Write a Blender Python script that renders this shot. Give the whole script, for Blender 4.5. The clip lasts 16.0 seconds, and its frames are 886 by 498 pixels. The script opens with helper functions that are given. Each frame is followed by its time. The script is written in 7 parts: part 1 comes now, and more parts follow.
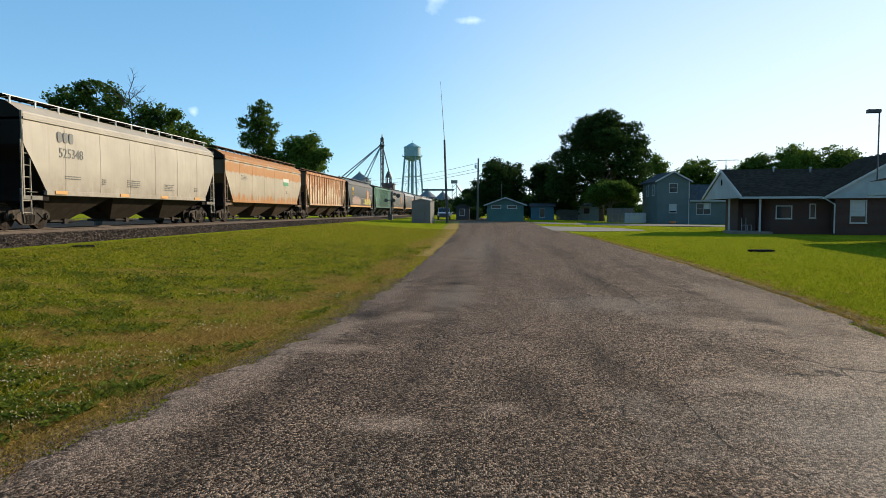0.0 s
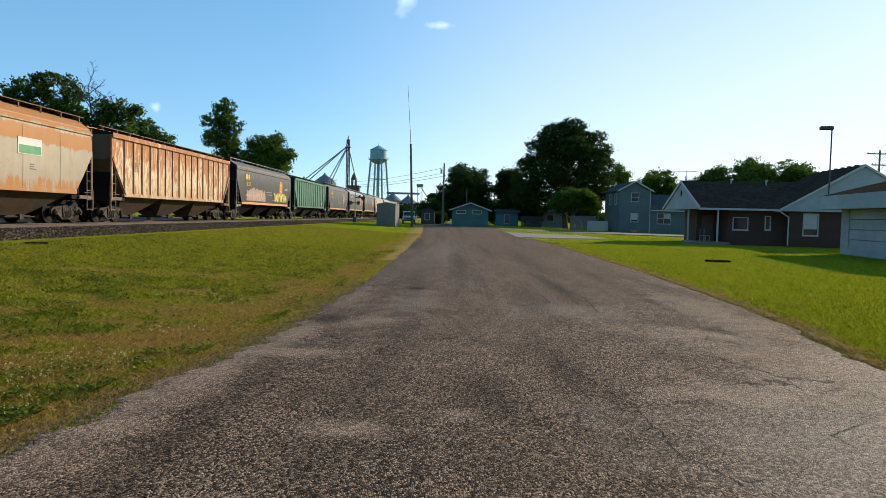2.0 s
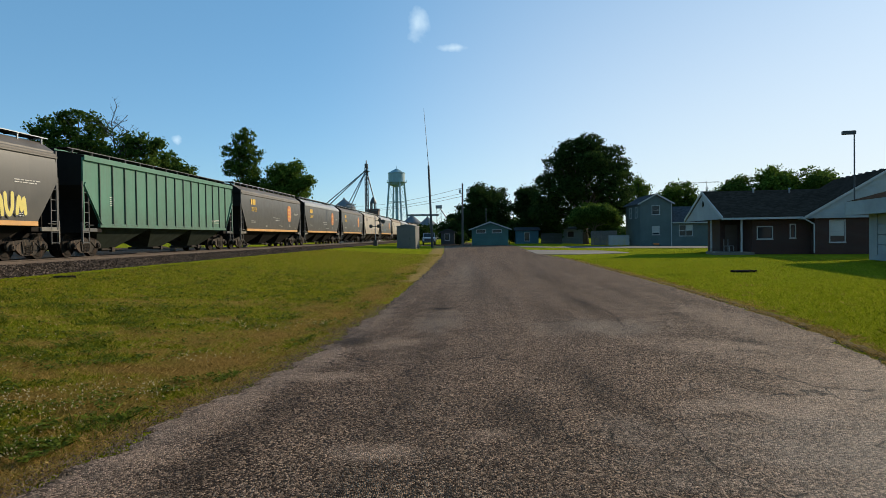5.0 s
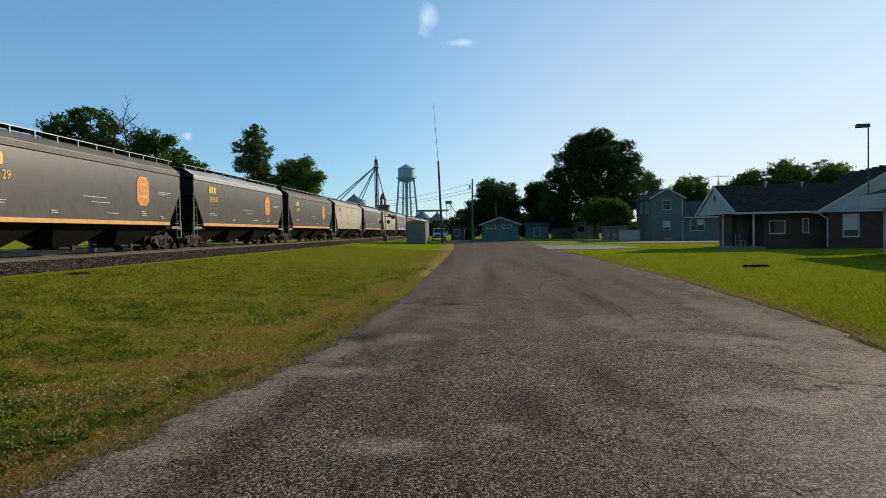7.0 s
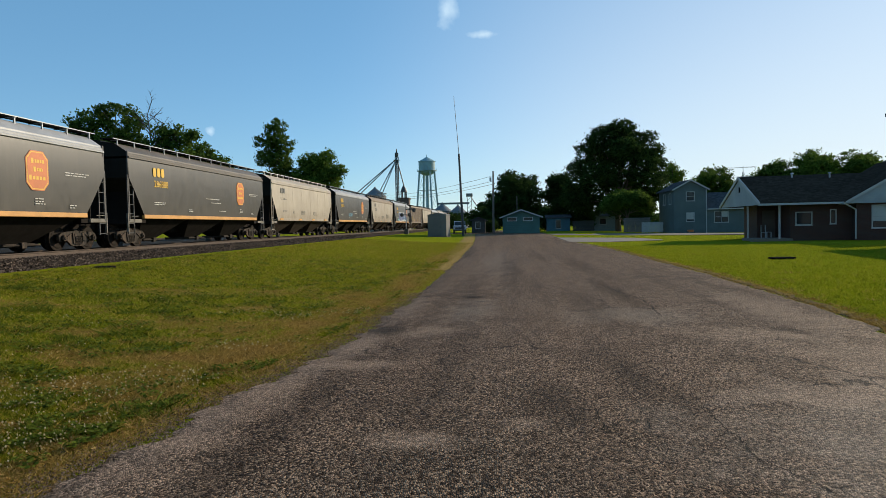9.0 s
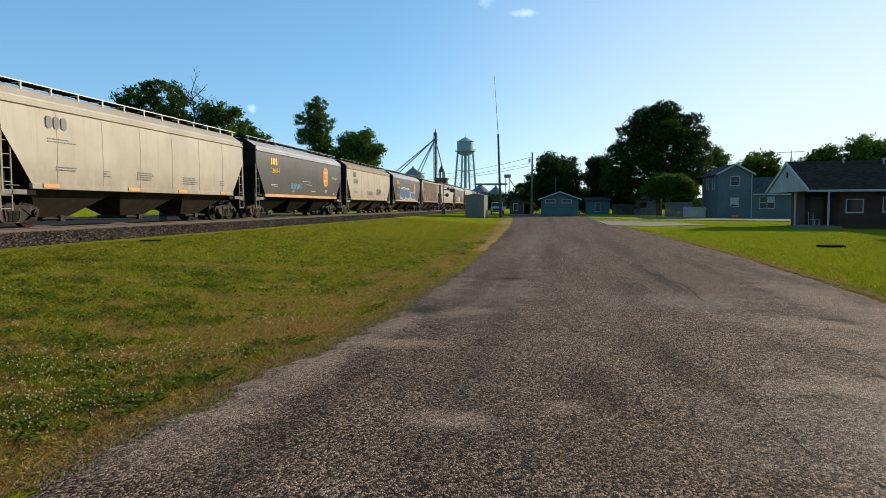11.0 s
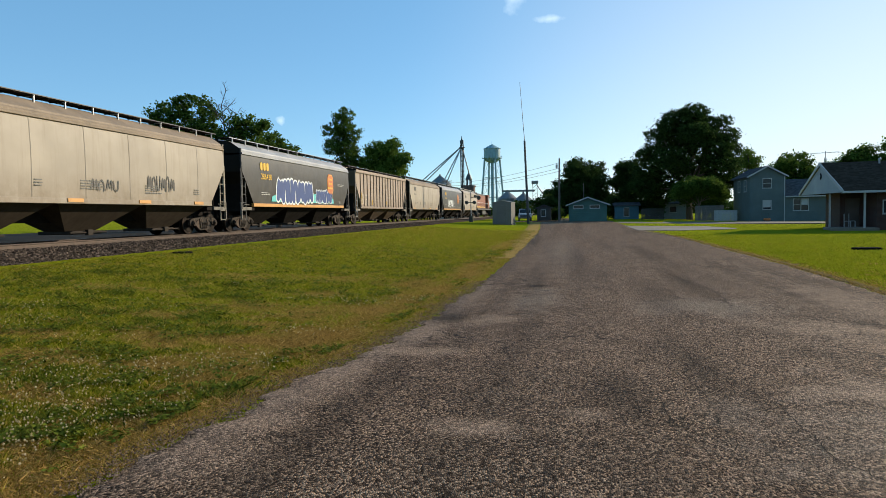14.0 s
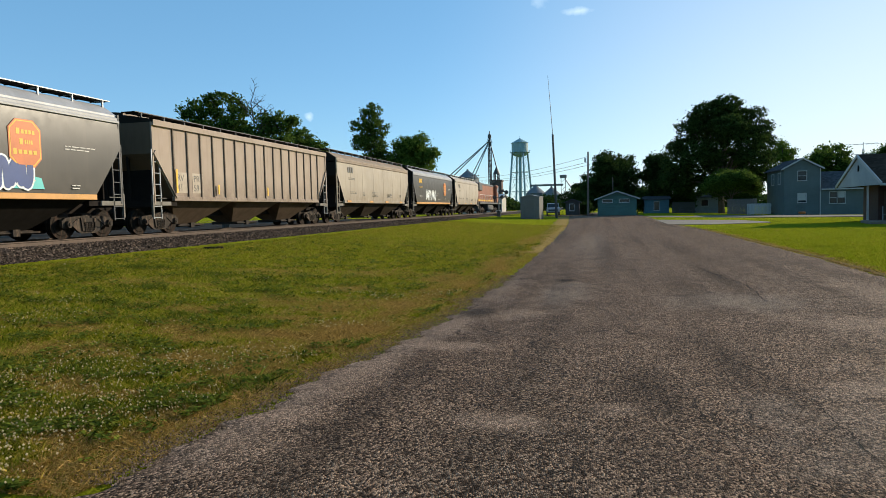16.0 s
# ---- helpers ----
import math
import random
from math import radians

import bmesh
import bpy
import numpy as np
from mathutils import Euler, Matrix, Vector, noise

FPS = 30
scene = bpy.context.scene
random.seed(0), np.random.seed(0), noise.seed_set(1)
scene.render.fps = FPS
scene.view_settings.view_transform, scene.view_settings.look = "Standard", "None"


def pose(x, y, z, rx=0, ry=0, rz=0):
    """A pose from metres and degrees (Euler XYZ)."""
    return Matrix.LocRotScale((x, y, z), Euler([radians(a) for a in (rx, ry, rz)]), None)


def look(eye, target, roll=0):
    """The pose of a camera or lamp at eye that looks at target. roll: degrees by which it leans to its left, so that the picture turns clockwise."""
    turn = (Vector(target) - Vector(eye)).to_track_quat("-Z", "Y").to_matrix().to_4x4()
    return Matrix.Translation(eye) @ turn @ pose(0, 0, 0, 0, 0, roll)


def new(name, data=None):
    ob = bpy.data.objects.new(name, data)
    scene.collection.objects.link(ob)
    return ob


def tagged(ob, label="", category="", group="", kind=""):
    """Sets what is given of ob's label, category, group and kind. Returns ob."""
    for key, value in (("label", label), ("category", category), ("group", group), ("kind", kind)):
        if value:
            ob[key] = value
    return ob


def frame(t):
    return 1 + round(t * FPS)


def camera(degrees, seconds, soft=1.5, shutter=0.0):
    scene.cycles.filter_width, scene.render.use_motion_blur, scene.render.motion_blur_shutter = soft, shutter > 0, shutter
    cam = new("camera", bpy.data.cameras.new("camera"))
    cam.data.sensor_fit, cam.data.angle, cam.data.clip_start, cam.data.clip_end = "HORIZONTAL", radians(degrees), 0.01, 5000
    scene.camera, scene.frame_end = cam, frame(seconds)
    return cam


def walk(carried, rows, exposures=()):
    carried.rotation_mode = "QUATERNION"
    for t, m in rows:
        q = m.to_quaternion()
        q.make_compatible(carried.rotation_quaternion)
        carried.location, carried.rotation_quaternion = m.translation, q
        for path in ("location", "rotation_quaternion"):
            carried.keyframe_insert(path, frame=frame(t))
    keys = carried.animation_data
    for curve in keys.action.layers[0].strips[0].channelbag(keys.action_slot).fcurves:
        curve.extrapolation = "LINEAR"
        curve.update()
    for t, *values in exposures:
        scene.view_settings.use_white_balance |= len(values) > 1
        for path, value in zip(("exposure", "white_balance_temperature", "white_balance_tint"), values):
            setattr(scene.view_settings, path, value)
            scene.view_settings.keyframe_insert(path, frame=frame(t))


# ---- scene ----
cam = camera(66.6, 16.0, 0.75)
PATH = [
    (0, (0.000, 0.000, 1.600), (-0.621, 9.965, 1.047), 0.00),
    (0.5, (0.007, 0.005, 1.615), (-0.700, 9.959, 0.966), -0.57),
    (1, (0.009, -0.012, 1.602), (-0.347, 9.959, 0.929), 1.27),
    (1.5, (0.022, -0.013, 1.606), (-0.197, 9.961, 0.918), 0.89),
    (2, (0.029, -0.031, 1.623), (-0.067, 9.956, 1.135), 1.31),
    (2.5, (0.014, -0.019, 1.613), (0.026, 9.978, 1.357), -0.46),
    (3, (-0.014, -0.003, 1.623), (-0.224, 9.981, 1.109), 0.64),
    (3.5, (-0.004, 0.003, 1.607), (-0.511, 9.972, 1.014), -0.40),
    (4, (0.010, -0.001, 1.607), (-0.271, 9.991, 1.315), -0.59),
    (6.5, (-0.017, -0.012, 1.604), (-0.645, 9.967, 1.452), -1.19),
    (7, (-0.011, -0.016, 1.606), (-0.562, 9.966, 1.357), -0.99),
    (7.5, (0.009, -0.013, 1.617), (-0.368, 9.977, 1.371), -0.61),
    (8, (0.017, -0.006, 1.618), (-0.471, 9.978, 1.305), -1.25),
    (8.5, (0.007, 0.006, 1.610), (-0.538, 9.984, 1.230), -1.37),
    (9, (-0.031, -0.006, 1.614), (-0.890, 9.951, 1.263), -1.21),
    (11.5, (-0.081, 0.029, 1.606), (-1.642, 9.885, 0.948), -0.58),
    (12, (-0.060, 0.023, 1.610), (-1.814, 9.849, 1.006), -1.18),
    (12.5, (-0.090, 0.014, 1.609), (-1.749, 9.857, 1.006), -0.82),
    (13, (-0.032, 0.015, 1.605), (-1.819, 9.828, 0.881), -1.29),
    (13.5, (-0.026, -0.011, 1.622), (-2.066, 9.758, 0.990), -1.35),
    (14, (-0.021, -0.027, 1.625), (-1.831, 9.794, 1.109), -1.09),
    (14.5, (-0.014, -0.011, 1.614), (-1.964, 9.782, 1.066), -0.97),
    (15, (-0.018, -0.008, 1.614), (-1.919, 9.794, 1.059), -1.02),
    (15.5, (-0.032, -0.017, 1.612), (-2.019, 9.773, 1.163), -1.13),
    (16, (-0.020, -0.015, 1.616), (-2.234, 9.720, 1.033), -1.35),
]
EXPOSURE = [(0.0, 0.30), (1.9, 0.30), (2.8, -0.02), (9.2, -0.03), (11.3, 0.22), (16.0, 0.20)]
walk(cam, [(t, look(e, g, r)) for t, e, g, r in PATH], EXPOSURE)

# ---- sky, sun, exposure ----
SUN_AZ, SUN_EL = 47.0, 21.0
world = bpy.data.worlds.new("sky")
scene.world = world
world.use_nodes = True
wn, wl = world.node_tree.nodes, world.node_tree.links
wn.clear()
w_out, w_bg = wn.new("ShaderNodeOutputWorld"), wn.new("ShaderNodeBackground")
sky = wn.new("ShaderNodeTexSky")
sky.sky_type, sky.sun_disc = "NISHITA", False
sky.sun_elevation, sky.sun_rotation = radians(SUN_EL), radians(SUN_AZ)
sky.air_density, sky.dust_density, sky.ozone_density = 0.85, 0.2, 1.6
w_bg.inputs["Strength"].default_value = 0.125
w_pos = wn.new("ShaderNodeTexCoord")


def cloud_mask(direction, size, stretch):
    """A small ragged cloud round one direction of the sky."""
    d = Vector(direction).normalized()
    sub = wn.new("ShaderNodeVectorMath")
    sub.operation = "SUBTRACT"
    wl.new(w_pos.outputs["Generated"], sub.inputs[0])
    sub.inputs[1].default_value = d
    mul = wn.new("ShaderNodeVectorMath")
    mul.operation = "MULTIPLY"
    wl.new(sub.outputs[0], mul.inputs[0])
    mul.inputs[1].default_value = (1 / stretch[0], 1 / stretch[0], 1 / stretch[1])
    ln = wn.new("ShaderNodeVectorMath")
    ln.operation = "LENGTH"
    wl.new(mul.outputs[0], ln.inputs[0])
    ns = wn.new("ShaderNodeTexNoise")
    ns.inputs["Scale"].default_value = 1.1 / size
    ns.inputs["Detail"].default_value = 5
    wl.new(w_pos.outputs["Generated"], ns.inputs["Vector"])
    ma = wn.new("ShaderNodeMath")
    ma.operation = "MULTIPLY_ADD"
    wl.new(ns.outputs["Fac"], ma.inputs[0])
    ma.inputs[1].default_value = 1.5 * size
    wl.new(ln.outputs["Value"], ma.inputs[2])
    mr = wn.new("ShaderNodeMapRange")
    wl.new(ma.outputs[0], mr.inputs["Value"])
    mr.inputs["From Min"].default_value, mr.inputs["From Max"].default_value = size * 1.75, size * 0.9
    mr.inputs["To Min"].default_value, mr.inputs["To Max"].default_value = 0.0, 1.0
    return mr.outputs["Result"]


CLOUDS = [((-0.0706, 0.955, 0.30), 0.026, (0.62, 1.1)), ((-0.021, 0.9625, 0.2675), 0.018, (1.2, 0.34)),
          ((-0.3970, 0.9075, 0.1369), 0.009, (0.8, 0.75))]
w_col = sky.outputs["Color"]
for c_dir, c_size, c_str in CLOUDS:
    mix = wn.new("ShaderNodeMix")
    mix.data_type = "RGBA"
    sc = wn.new("ShaderNodeMath")
    sc.operation = "MULTIPLY"
    wl.new(cloud_mask(c_dir, c_size, c_str), sc.inputs[0])
    sc.inputs[1].default_value = 0.85
    wl.new(sc.outputs[0], mix.inputs["Factor"])
    wl.new(w_col, mix.inputs["A"])
    mix.inputs["B"].default_value = (7.5, 7.7, 8.0, 1)
    w_col = mix.outputs["Result"]
# a summer evening's cyan cast with a little haze
for mode, fac, tone in (("MULTIPLY", 1.0, (0.835, 0.97, 1.05, 1)), ("MIX", 0.31, (1.5, 4.6, 7.6, 1))):
    mix = wn.new("ShaderNodeMix")
    mix.data_type, mix.blend_type = "RGBA", mode
    mix.inputs["Factor"].default_value = fac
    wl.new(w_col, mix.inputs["A"])
    mix.inputs["B"].default_value = tone
    w_col = mix.outputs["Result"]
# whitish haze that thickens towards the sun
h_dot = wn.new("ShaderNodeVectorMath")
h_dot.operation = "DOT_PRODUCT"
wl.new(w_pos.outputs["Generated"], h_dot.inputs[0])
h_dot.inputs[1].default_value = (math.sin(radians(SUN_AZ)), math.cos(radians(SUN_AZ)), 0.0)
h_rng = wn.new("ShaderNodeMapRange")
wl.new(h_dot.outputs["Value"], h_rng.inputs["Value"])
for h_key, h_val in (("From Min", 0.45), ("From Max", 1.0), ("To Min", 0.0), ("To Max", 0.85)):
    h_rng.inputs[h_key].default_value = h_val
h_rng.interpolation_type = "SMOOTHSTEP"
h_sep = wn.new("ShaderNodeSeparateXYZ")
wl.new(w_pos.outputs["Generated"], h_sep.inputs[0])
h_low = wn.new("ShaderNodeMapRange")
wl.new(h_sep.outputs["Z"], h_low.inputs["Value"])
for h_key, h_val in (("From Min", 0.02), ("From Max", 0.50), ("To Min", 1.0), ("To Max", 0.15)):
    h_low.inputs[h_key].default_value = h_val
h_mul = wn.new("ShaderNodeMath")
h_mul.operation = "MULTIPLY"
wl.new(h_rng.outputs["Result"], h_mul.inputs[0])
wl.new(h_low.outputs["Result"], h_mul.inputs[1])
h_mix = wn.new("ShaderNodeMix")
h_mix.data_type = "RGBA"
wl.new(h_mul.outputs[0], h_mix.inputs["Factor"])
wl.new(w_col, h_mix.inputs["A"])
h_mix.inputs["B"].default_value = (6.7, 7.1, 7.3, 1)
w_col = h_mix.outputs["Result"]
wl.new(w_col, w_bg.inputs["Color"])
wl.new(w_bg.outputs[0], w_out.inputs[0])

sun = new("sun", bpy.data.lights.new("sun", "SUN"))
sun.data.energy, sun.data.angle, sun.data.color = 5.0, radians(0.6), (1.0, 0.86, 0.64)
sd = Vector((math.sin(radians(SUN_AZ)) * math.cos(radians(SUN_EL)), math.cos(radians(SUN_AZ)) * math.cos(radians(SUN_EL)), math.sin(radians(SUN_EL))))
sun.matrix_world = look(sd * 50, (0, 0, 0))


# ---- materials ----
def nodes_of(name):
    m = bpy.data.materials.new(name)
    m.use_nodes = True
    n, l = m.node_tree.nodes, m.node_tree.links
    return m, n, l, n["Principled BSDF"]


def ramp(n, l, src, stops):
    r = n.new("ShaderNodeValToRGB")
    while len(r.color_ramp.elements) < len(stops):
        r.color_ramp.elements.new(0.5)
    for e, (p, c) in zip(r.color_ramp.elements, stops):
        e.position = p
        e.color = (*c, 1) if len(c) == 3 else c
    l.new(src, r.inputs[0])
    return r.outputs["Color"]


def tex_noise(n, l, vec, scale, detail=4, rough=0.6, distort=0.0):
    t = n.new("ShaderNodeTexNoise")
    t.inputs["Scale"].default_value, t.inputs["Detail"].default_value = scale, detail
    t.inputs["Roughness"].default_value, t.inputs["Distortion"].default_value = rough, distort
    l.new(vec, t.inputs["Vector"])
    return t.outputs["Fac"]


def mapping(n, l, src, scale):
    m = n.new("ShaderNodeMapping")
    m.inputs["Scale"].default_value = scale
    l.new(src, m.inputs["Vector"])
    return m.outputs[0]


def mix_col(n, l, fac, a, b, mode="MIX"):
    m = n.new("ShaderNodeMix")
    m.data_type, m.blend_type = "RGBA", mode
    for key, v in (("Factor", fac), ("A", a), ("B", b)):
        if isinstance(v, (int, float)):
            m.inputs[key].default_value = v
        elif isinstance(v, tuple):
            m.inputs[key].default_value = (*v, 1)
        else:
            l.new(v, m.inputs[key])
    return m.outputs["Result"]


def ranged(n, l, src, a, b, c=0.0, d=1.0):
    m = n.new("ShaderNodeMapRange")
    for i, v in zip(("From Min", "From Max", "To Min", "To Max"), (a, b, c, d)):
        m.inputs[i].default_value = v
    l.new(src, m.inputs["Value"])
    return m.outputs["Result"]


def bump(n, l, bsdf, h, strength, dist):
    b = n.new("ShaderNodeBump")
    b.inputs["Strength"].default_value, b.inputs["Distance"].default_value = strength, dist
    l.new(h, b.inputs["Height"])
    l.new(b.outputs[0], bsdf.inputs["Normal"])


def paint(name, col, rough=0.5, var=0.25, scale=3.0, metal=0.0, streak=False, rust=0.0, rust_col=(0.22, 0.085, 0.03), spec=0.5):
    """Weathered plain surface: two scales of tone, optional vertical streaks and rust."""
    m, n, l, b = nodes_of(name)
    o = n.new("ShaderNodeTexCoord").outputs["Object"]
    v = mapping(n, l, o, (1, 1, 0.12)) if streak else o
    big = tex_noise(n, l, v, scale, 5, 0.65)
    fine = tex_noise(n, l, o, scale * 14, 3)
    dark = tuple(c * (1 - var) for c in col)
    light = tuple(min(1.0, c * (1 + var * 0.6)) for c in col)
    c = ramp(n, l, big, [(0.3, dark), (0.7, light)])
    c = mix_col(n, l, ranged(n, l, fine, 0.35, 0.75, 0.0, 0.35), c, tuple(x * (1 - var) for x in col))
    if rust > 0:
        rn = tex_noise(n, l, mapping(n, l, o, (1.2, 1.2, 0.3)), scale * 1.3, 7, 0.7)
        c = mix_col(n, l, ranged(n, l, rn, 0.72 - rust * 0.5, 0.80 - rust * 0.5), c, rust_col)
    l.new(c, b.inputs["Base Color"])
    l.new(ranged(n, l, fine, 0.2, 0.8, rough * 0.85, min(1.0, rough * 1.15)), b.inputs["Roughness"])
    b.inputs["Metallic"].default_value = metal
    b.inputs["Specular IOR Level"].default_value = spec
    bump(n, l, b, fine, 0.15, 0.01)
    return m


def car_paint(name, col, rust=0.0, rust_col=(0.30, 0.11, 0.035), top_rust=0.0, dirt=(0.10, 0.075, 0.05), dirt_amt=0.35, rough=0.55, rust_scale=0.9, band=False, soft=0.1):
    """Railcar side: faded paint, vertical run-off streaks, road dirt low down, rust in patches."""
    m, n, l, b = nodes_of(name)
    o = n.new("ShaderNodeTexCoord").outputs["Object"]
    z = n.new("ShaderNodeSeparateXYZ")
    l.new(o, z.inputs[0])
    fade = tex_noise(n, l, o, 0.35, 4, 0.6)
    c = ramp(n, l, fade, [(0.3, tuple(x * 0.82 for x in col)), (0.7, tuple(min(1, x * 1.12) for x in col))])
    stre = tex_noise(n, l, mapping(n, l, o, (1, 2.6, 0.16)), 1.6, 6, 0.7)
    c = mix_col(n, l, ranged(n, l, stre, 0.5, 0.8, 0.0, dirt_amt), c, dirt)
    low = ranged(n, l, z.outputs["Z"], 1.2, 2.3, 1.0, 0.0)
    dn = tex_noise(n, l, o, 2.2, 6, 0.7)
    lw = n.new("ShaderNodeMath")
    lw.operation = "MULTIPLY"
    l.new(low, lw.inputs[0])
    l.new(ranged(n, l, dn, 0.3, 0.7, 0.1, 0.8), lw.inputs[1])
    c = mix_col(n, l, lw.outputs[0], c, dirt)
    if rust > 0:
        rn = tex_noise(n, l, mapping(n, l, o, (1, 1.4, 0.42)), rust_scale, 9, 0.72, 1.0)
        top = n.new("ShaderNodeMath")
        top.operation = "MULTIPLY_ADD"
        high = ranged(n, l, z.outputs["Z"], 2.0, 4.0, -0.5, 0.5)
        if band:
            tone = ramp(n, l, ranged(n, l, z.outputs["Z"], 1.3, 4.1), [(0.0, (0.7,) * 3), (0.13, (0.45,) * 3), (0.22, (0.1,) * 3), (0.58, (0.1,) * 3), (0.68, (1.0,) * 3), (0.80, (0.95,) * 3), (0.86, (0.25,) * 3), (0.92, (0.8,) * 3)])
            high = ranged(n, l, tone, 0.0, 1.0, -0.5, 0.5)
        l.new(high, top.inputs[0])
        top.inputs[1].default_value = top_rust
        l.new(rn, top.inputs[2])
        c = mix_col(n, l, ranged(n, l, top.outputs[0], 0.75 - rust * 0.5, 0.75 + soft - rust * 0.5), c, rust_col)
        rn2 = tex_noise(n, l, o, 5.0, 6, 0.7)
        c = mix_col(n, l, ranged(n, l, rn2, 0.62, 0.72, 0.0, 0.7), c, tuple(x * 0.55 for x in rust_col))
    l.new(c, b.inputs["Base Color"])
    l.new(ranged(n, l, dn, 0.2, 0.8, rough * 0.8, rough * 1.3), b.inputs["Roughness"])
    b.inputs["Specular IOR Level"].default_value = 0.5 if rough < 0.45 else 0.3 if rough < 0.75 else 0.08
    h = tex_noise(n, l, mapping(n, l, o, (1, 0.6, 0.25)), 1.2, 3)
    bump(n, l, b, h, 0.12, 0.05)
    return m


GREY = (0.262, 0.198, 0.150)
PALE, DARK = (0.32, 0.215, 0.148), (0.010, 0.0072, 0.005)
# The broad GREY spots on the right also paint in the low sun's glint.
STAINS = [(1.32, 6.9, 0.22, 0.8, 0.32, DARK), (1.5, 5.9, 0.2, 0.8, 0.35, DARK), (1.6, 4.8, 0.2, 0.9, 0.35, DARK), (3.1, 4.7, 1.7, 1.9, 0.85, GREY), (5.0, 6.6, 1.6, 1.4, 0.7, GREY), (0.0, 4.3, 1.5, 1.1, 0.22, DARK), (-0.9, 6.0, 1.6, 0.9, 0.15, DARK), (1.2, 7.6, 0.5, 1.4, 0.25, DARK), (-2.4, 6.0, 0.4, 1.2, 0.6, PALE), (-2.1, 8.4, 0.4, 1.2, 0.65, PALE), (-2.6, 4.3, 0.7, 0.8, 0.3, PALE), (2.2, 11.5, 1.2, 1.2, 0.5, GREY), (-0.6, 12.5, 0.5, 1.8, 0.45, GREY), (1.6, 13.5, 0.35, 3.5, 0.3, DARK), (-0.2, 30.0, 0.7, 12.0, 0.4, GREY), (4.2, 7.5, 0.9, 2.5, 0.5, PALE), (4.6, 12.0, 0.7, 3.0, 0.45, PALE), (-0.62, 4.85, 0.42, 0.22, 0.8, PALE), (-1.75, 7.6, 0.55, 0.25, 0.8, PALE), (0.12, 5.3, 0.25, 0.2, 0.6, PALE), (2.8, 6.2, 0.9, 0.45, 0.55, PALE), (3.2, 9.4, 1.0, 0.8, 0.5, PALE),
          (-2.6, 5.0, 0.35, 0.9, 0.55, PALE), (-2.3, 7.0, 0.3, 1.0, 0.5, PALE), (-2.0, 9.3, 0.3, 1.2, 0.5, PALE), (-1.85, 13, 0.3, 2.5, 0.45, PALE), (-1.1, 9.9, 0.5, 0.6, 0.6, PALE), (-1.85, 10.2, 0.35, 0.5, 0.8, DARK), (-0.65, 14.7, 0.35, 0.3, 0.9, DARK), (2.5, 15.5, 0.3, 3.0, 0.4, DARK), (0.3, 24.0, 0.4, 9.0, 0.32, DARK), (2.9, 26.0, 0.4, 9.0, 0.32, DARK), (0.4, 5.9, 0.3, 0.8, 0.6, DARK)]


BARE = [(-4.1, 8.1, 0.9, 0.35, 0.9), (-3.3, 8.9, 0.7, 0.5, 0.9), (-3.5, 11.2, 0.7, 0.6, 0.8), (-2.75, 14.5, 0.4, 1.2, 0.8), (-2.6, 18.0, 0.4, 1.6, 0.8), (-5.9, 6.6, 0.7, 0.4, 0.6), (-6.8, 7.6, 0.8, 0.4, 0.5), (-4.7, 9.3, 0.5, 0.3, 0.7), (-5.3, 16.0, 1.2, 0.7, 0.5), (-8.8, 12.0, 1.3, 0.5, 0.4), (-3.45, 8.3, 0.75, 1.0, 0.8), (-3.6, 6.3, 0.45, 0.7, 0.7), (-4.5, 6.6, 0.5, 0.45, 0.7), (-3.1, 12.5, 0.55, 2.0, 0.7), (-2.9, 21.0, 0.5, 4.0, 0.6), (-3.2, 34.0, 0.5, 6.0, 0.5), (-3.3, 4.4, 0.3, 0.5, 0.6), (-5.5, 11.0, 0.9, 0.7, 0.5), (-7.5, 15.0, 1.2, 0.8, 0.4), (-5.6, 8.2, 0.5, 0.4, 0.6), (-4.3, 10.5, 0.6, 0.8, 0.7), (-3.9, 7.3, 0.35, 0.4, 0.7), (-5.0, 7.6, 0.4, 0.3, 0.7), (-3.6, 15.5, 0.5, 1.2, 0.7), (-4.9, 13.0, 0.6, 0.5, 0.6), (-6.3, 9.6, 0.5, 0.4, 0.6), (-5.2, 5.4, 0.35, 0.3, 0.6), (-3.2, 10.2, 0.3, 0.9, 0.8), (5.0, 8.0, 0.16, 2.0, 0.6), (5.65, 12.0, 0.18, 2.5, 0.6), (6.05, 18.0, 0.2, 4.0, 0.6), (6.35, 28.0, 0.25, 7.0, 0.6)]


def stain(n, l, o, px, py, rx, ry, amt, rag):
    """A worn, tarred or sheen-lightened spot of the road with a ragged edge."""
    s = n.new("ShaderNodeVectorMath")
    s.operation = "SUBTRACT"
    l.new(o, s.inputs[0])
    s.inputs[1].default_value = (px, py, 0)
    m = n.new("ShaderNodeVectorMath")
    m.operation = "MULTIPLY"
    l.new(s.outputs[0], m.inputs[0])
    m.inputs[1].default_value = (1 / rx, 1 / ry, 0)
    d = n.new("ShaderNodeVectorMath")
    d.operation = "LENGTH"
    l.new(m.outputs[0], d.inputs[0])
    a = n.new("ShaderNodeMath")
    a.operation = "MULTIPLY_ADD"
    l.new(rag, a.inputs[0])
    a.inputs[1].default_value = 2.2
    l.new(d.outputs["Value"], a.inputs[2])
    return ranged(n, l, a.outputs[0], 2.3, 1.4, 0.0, amt)


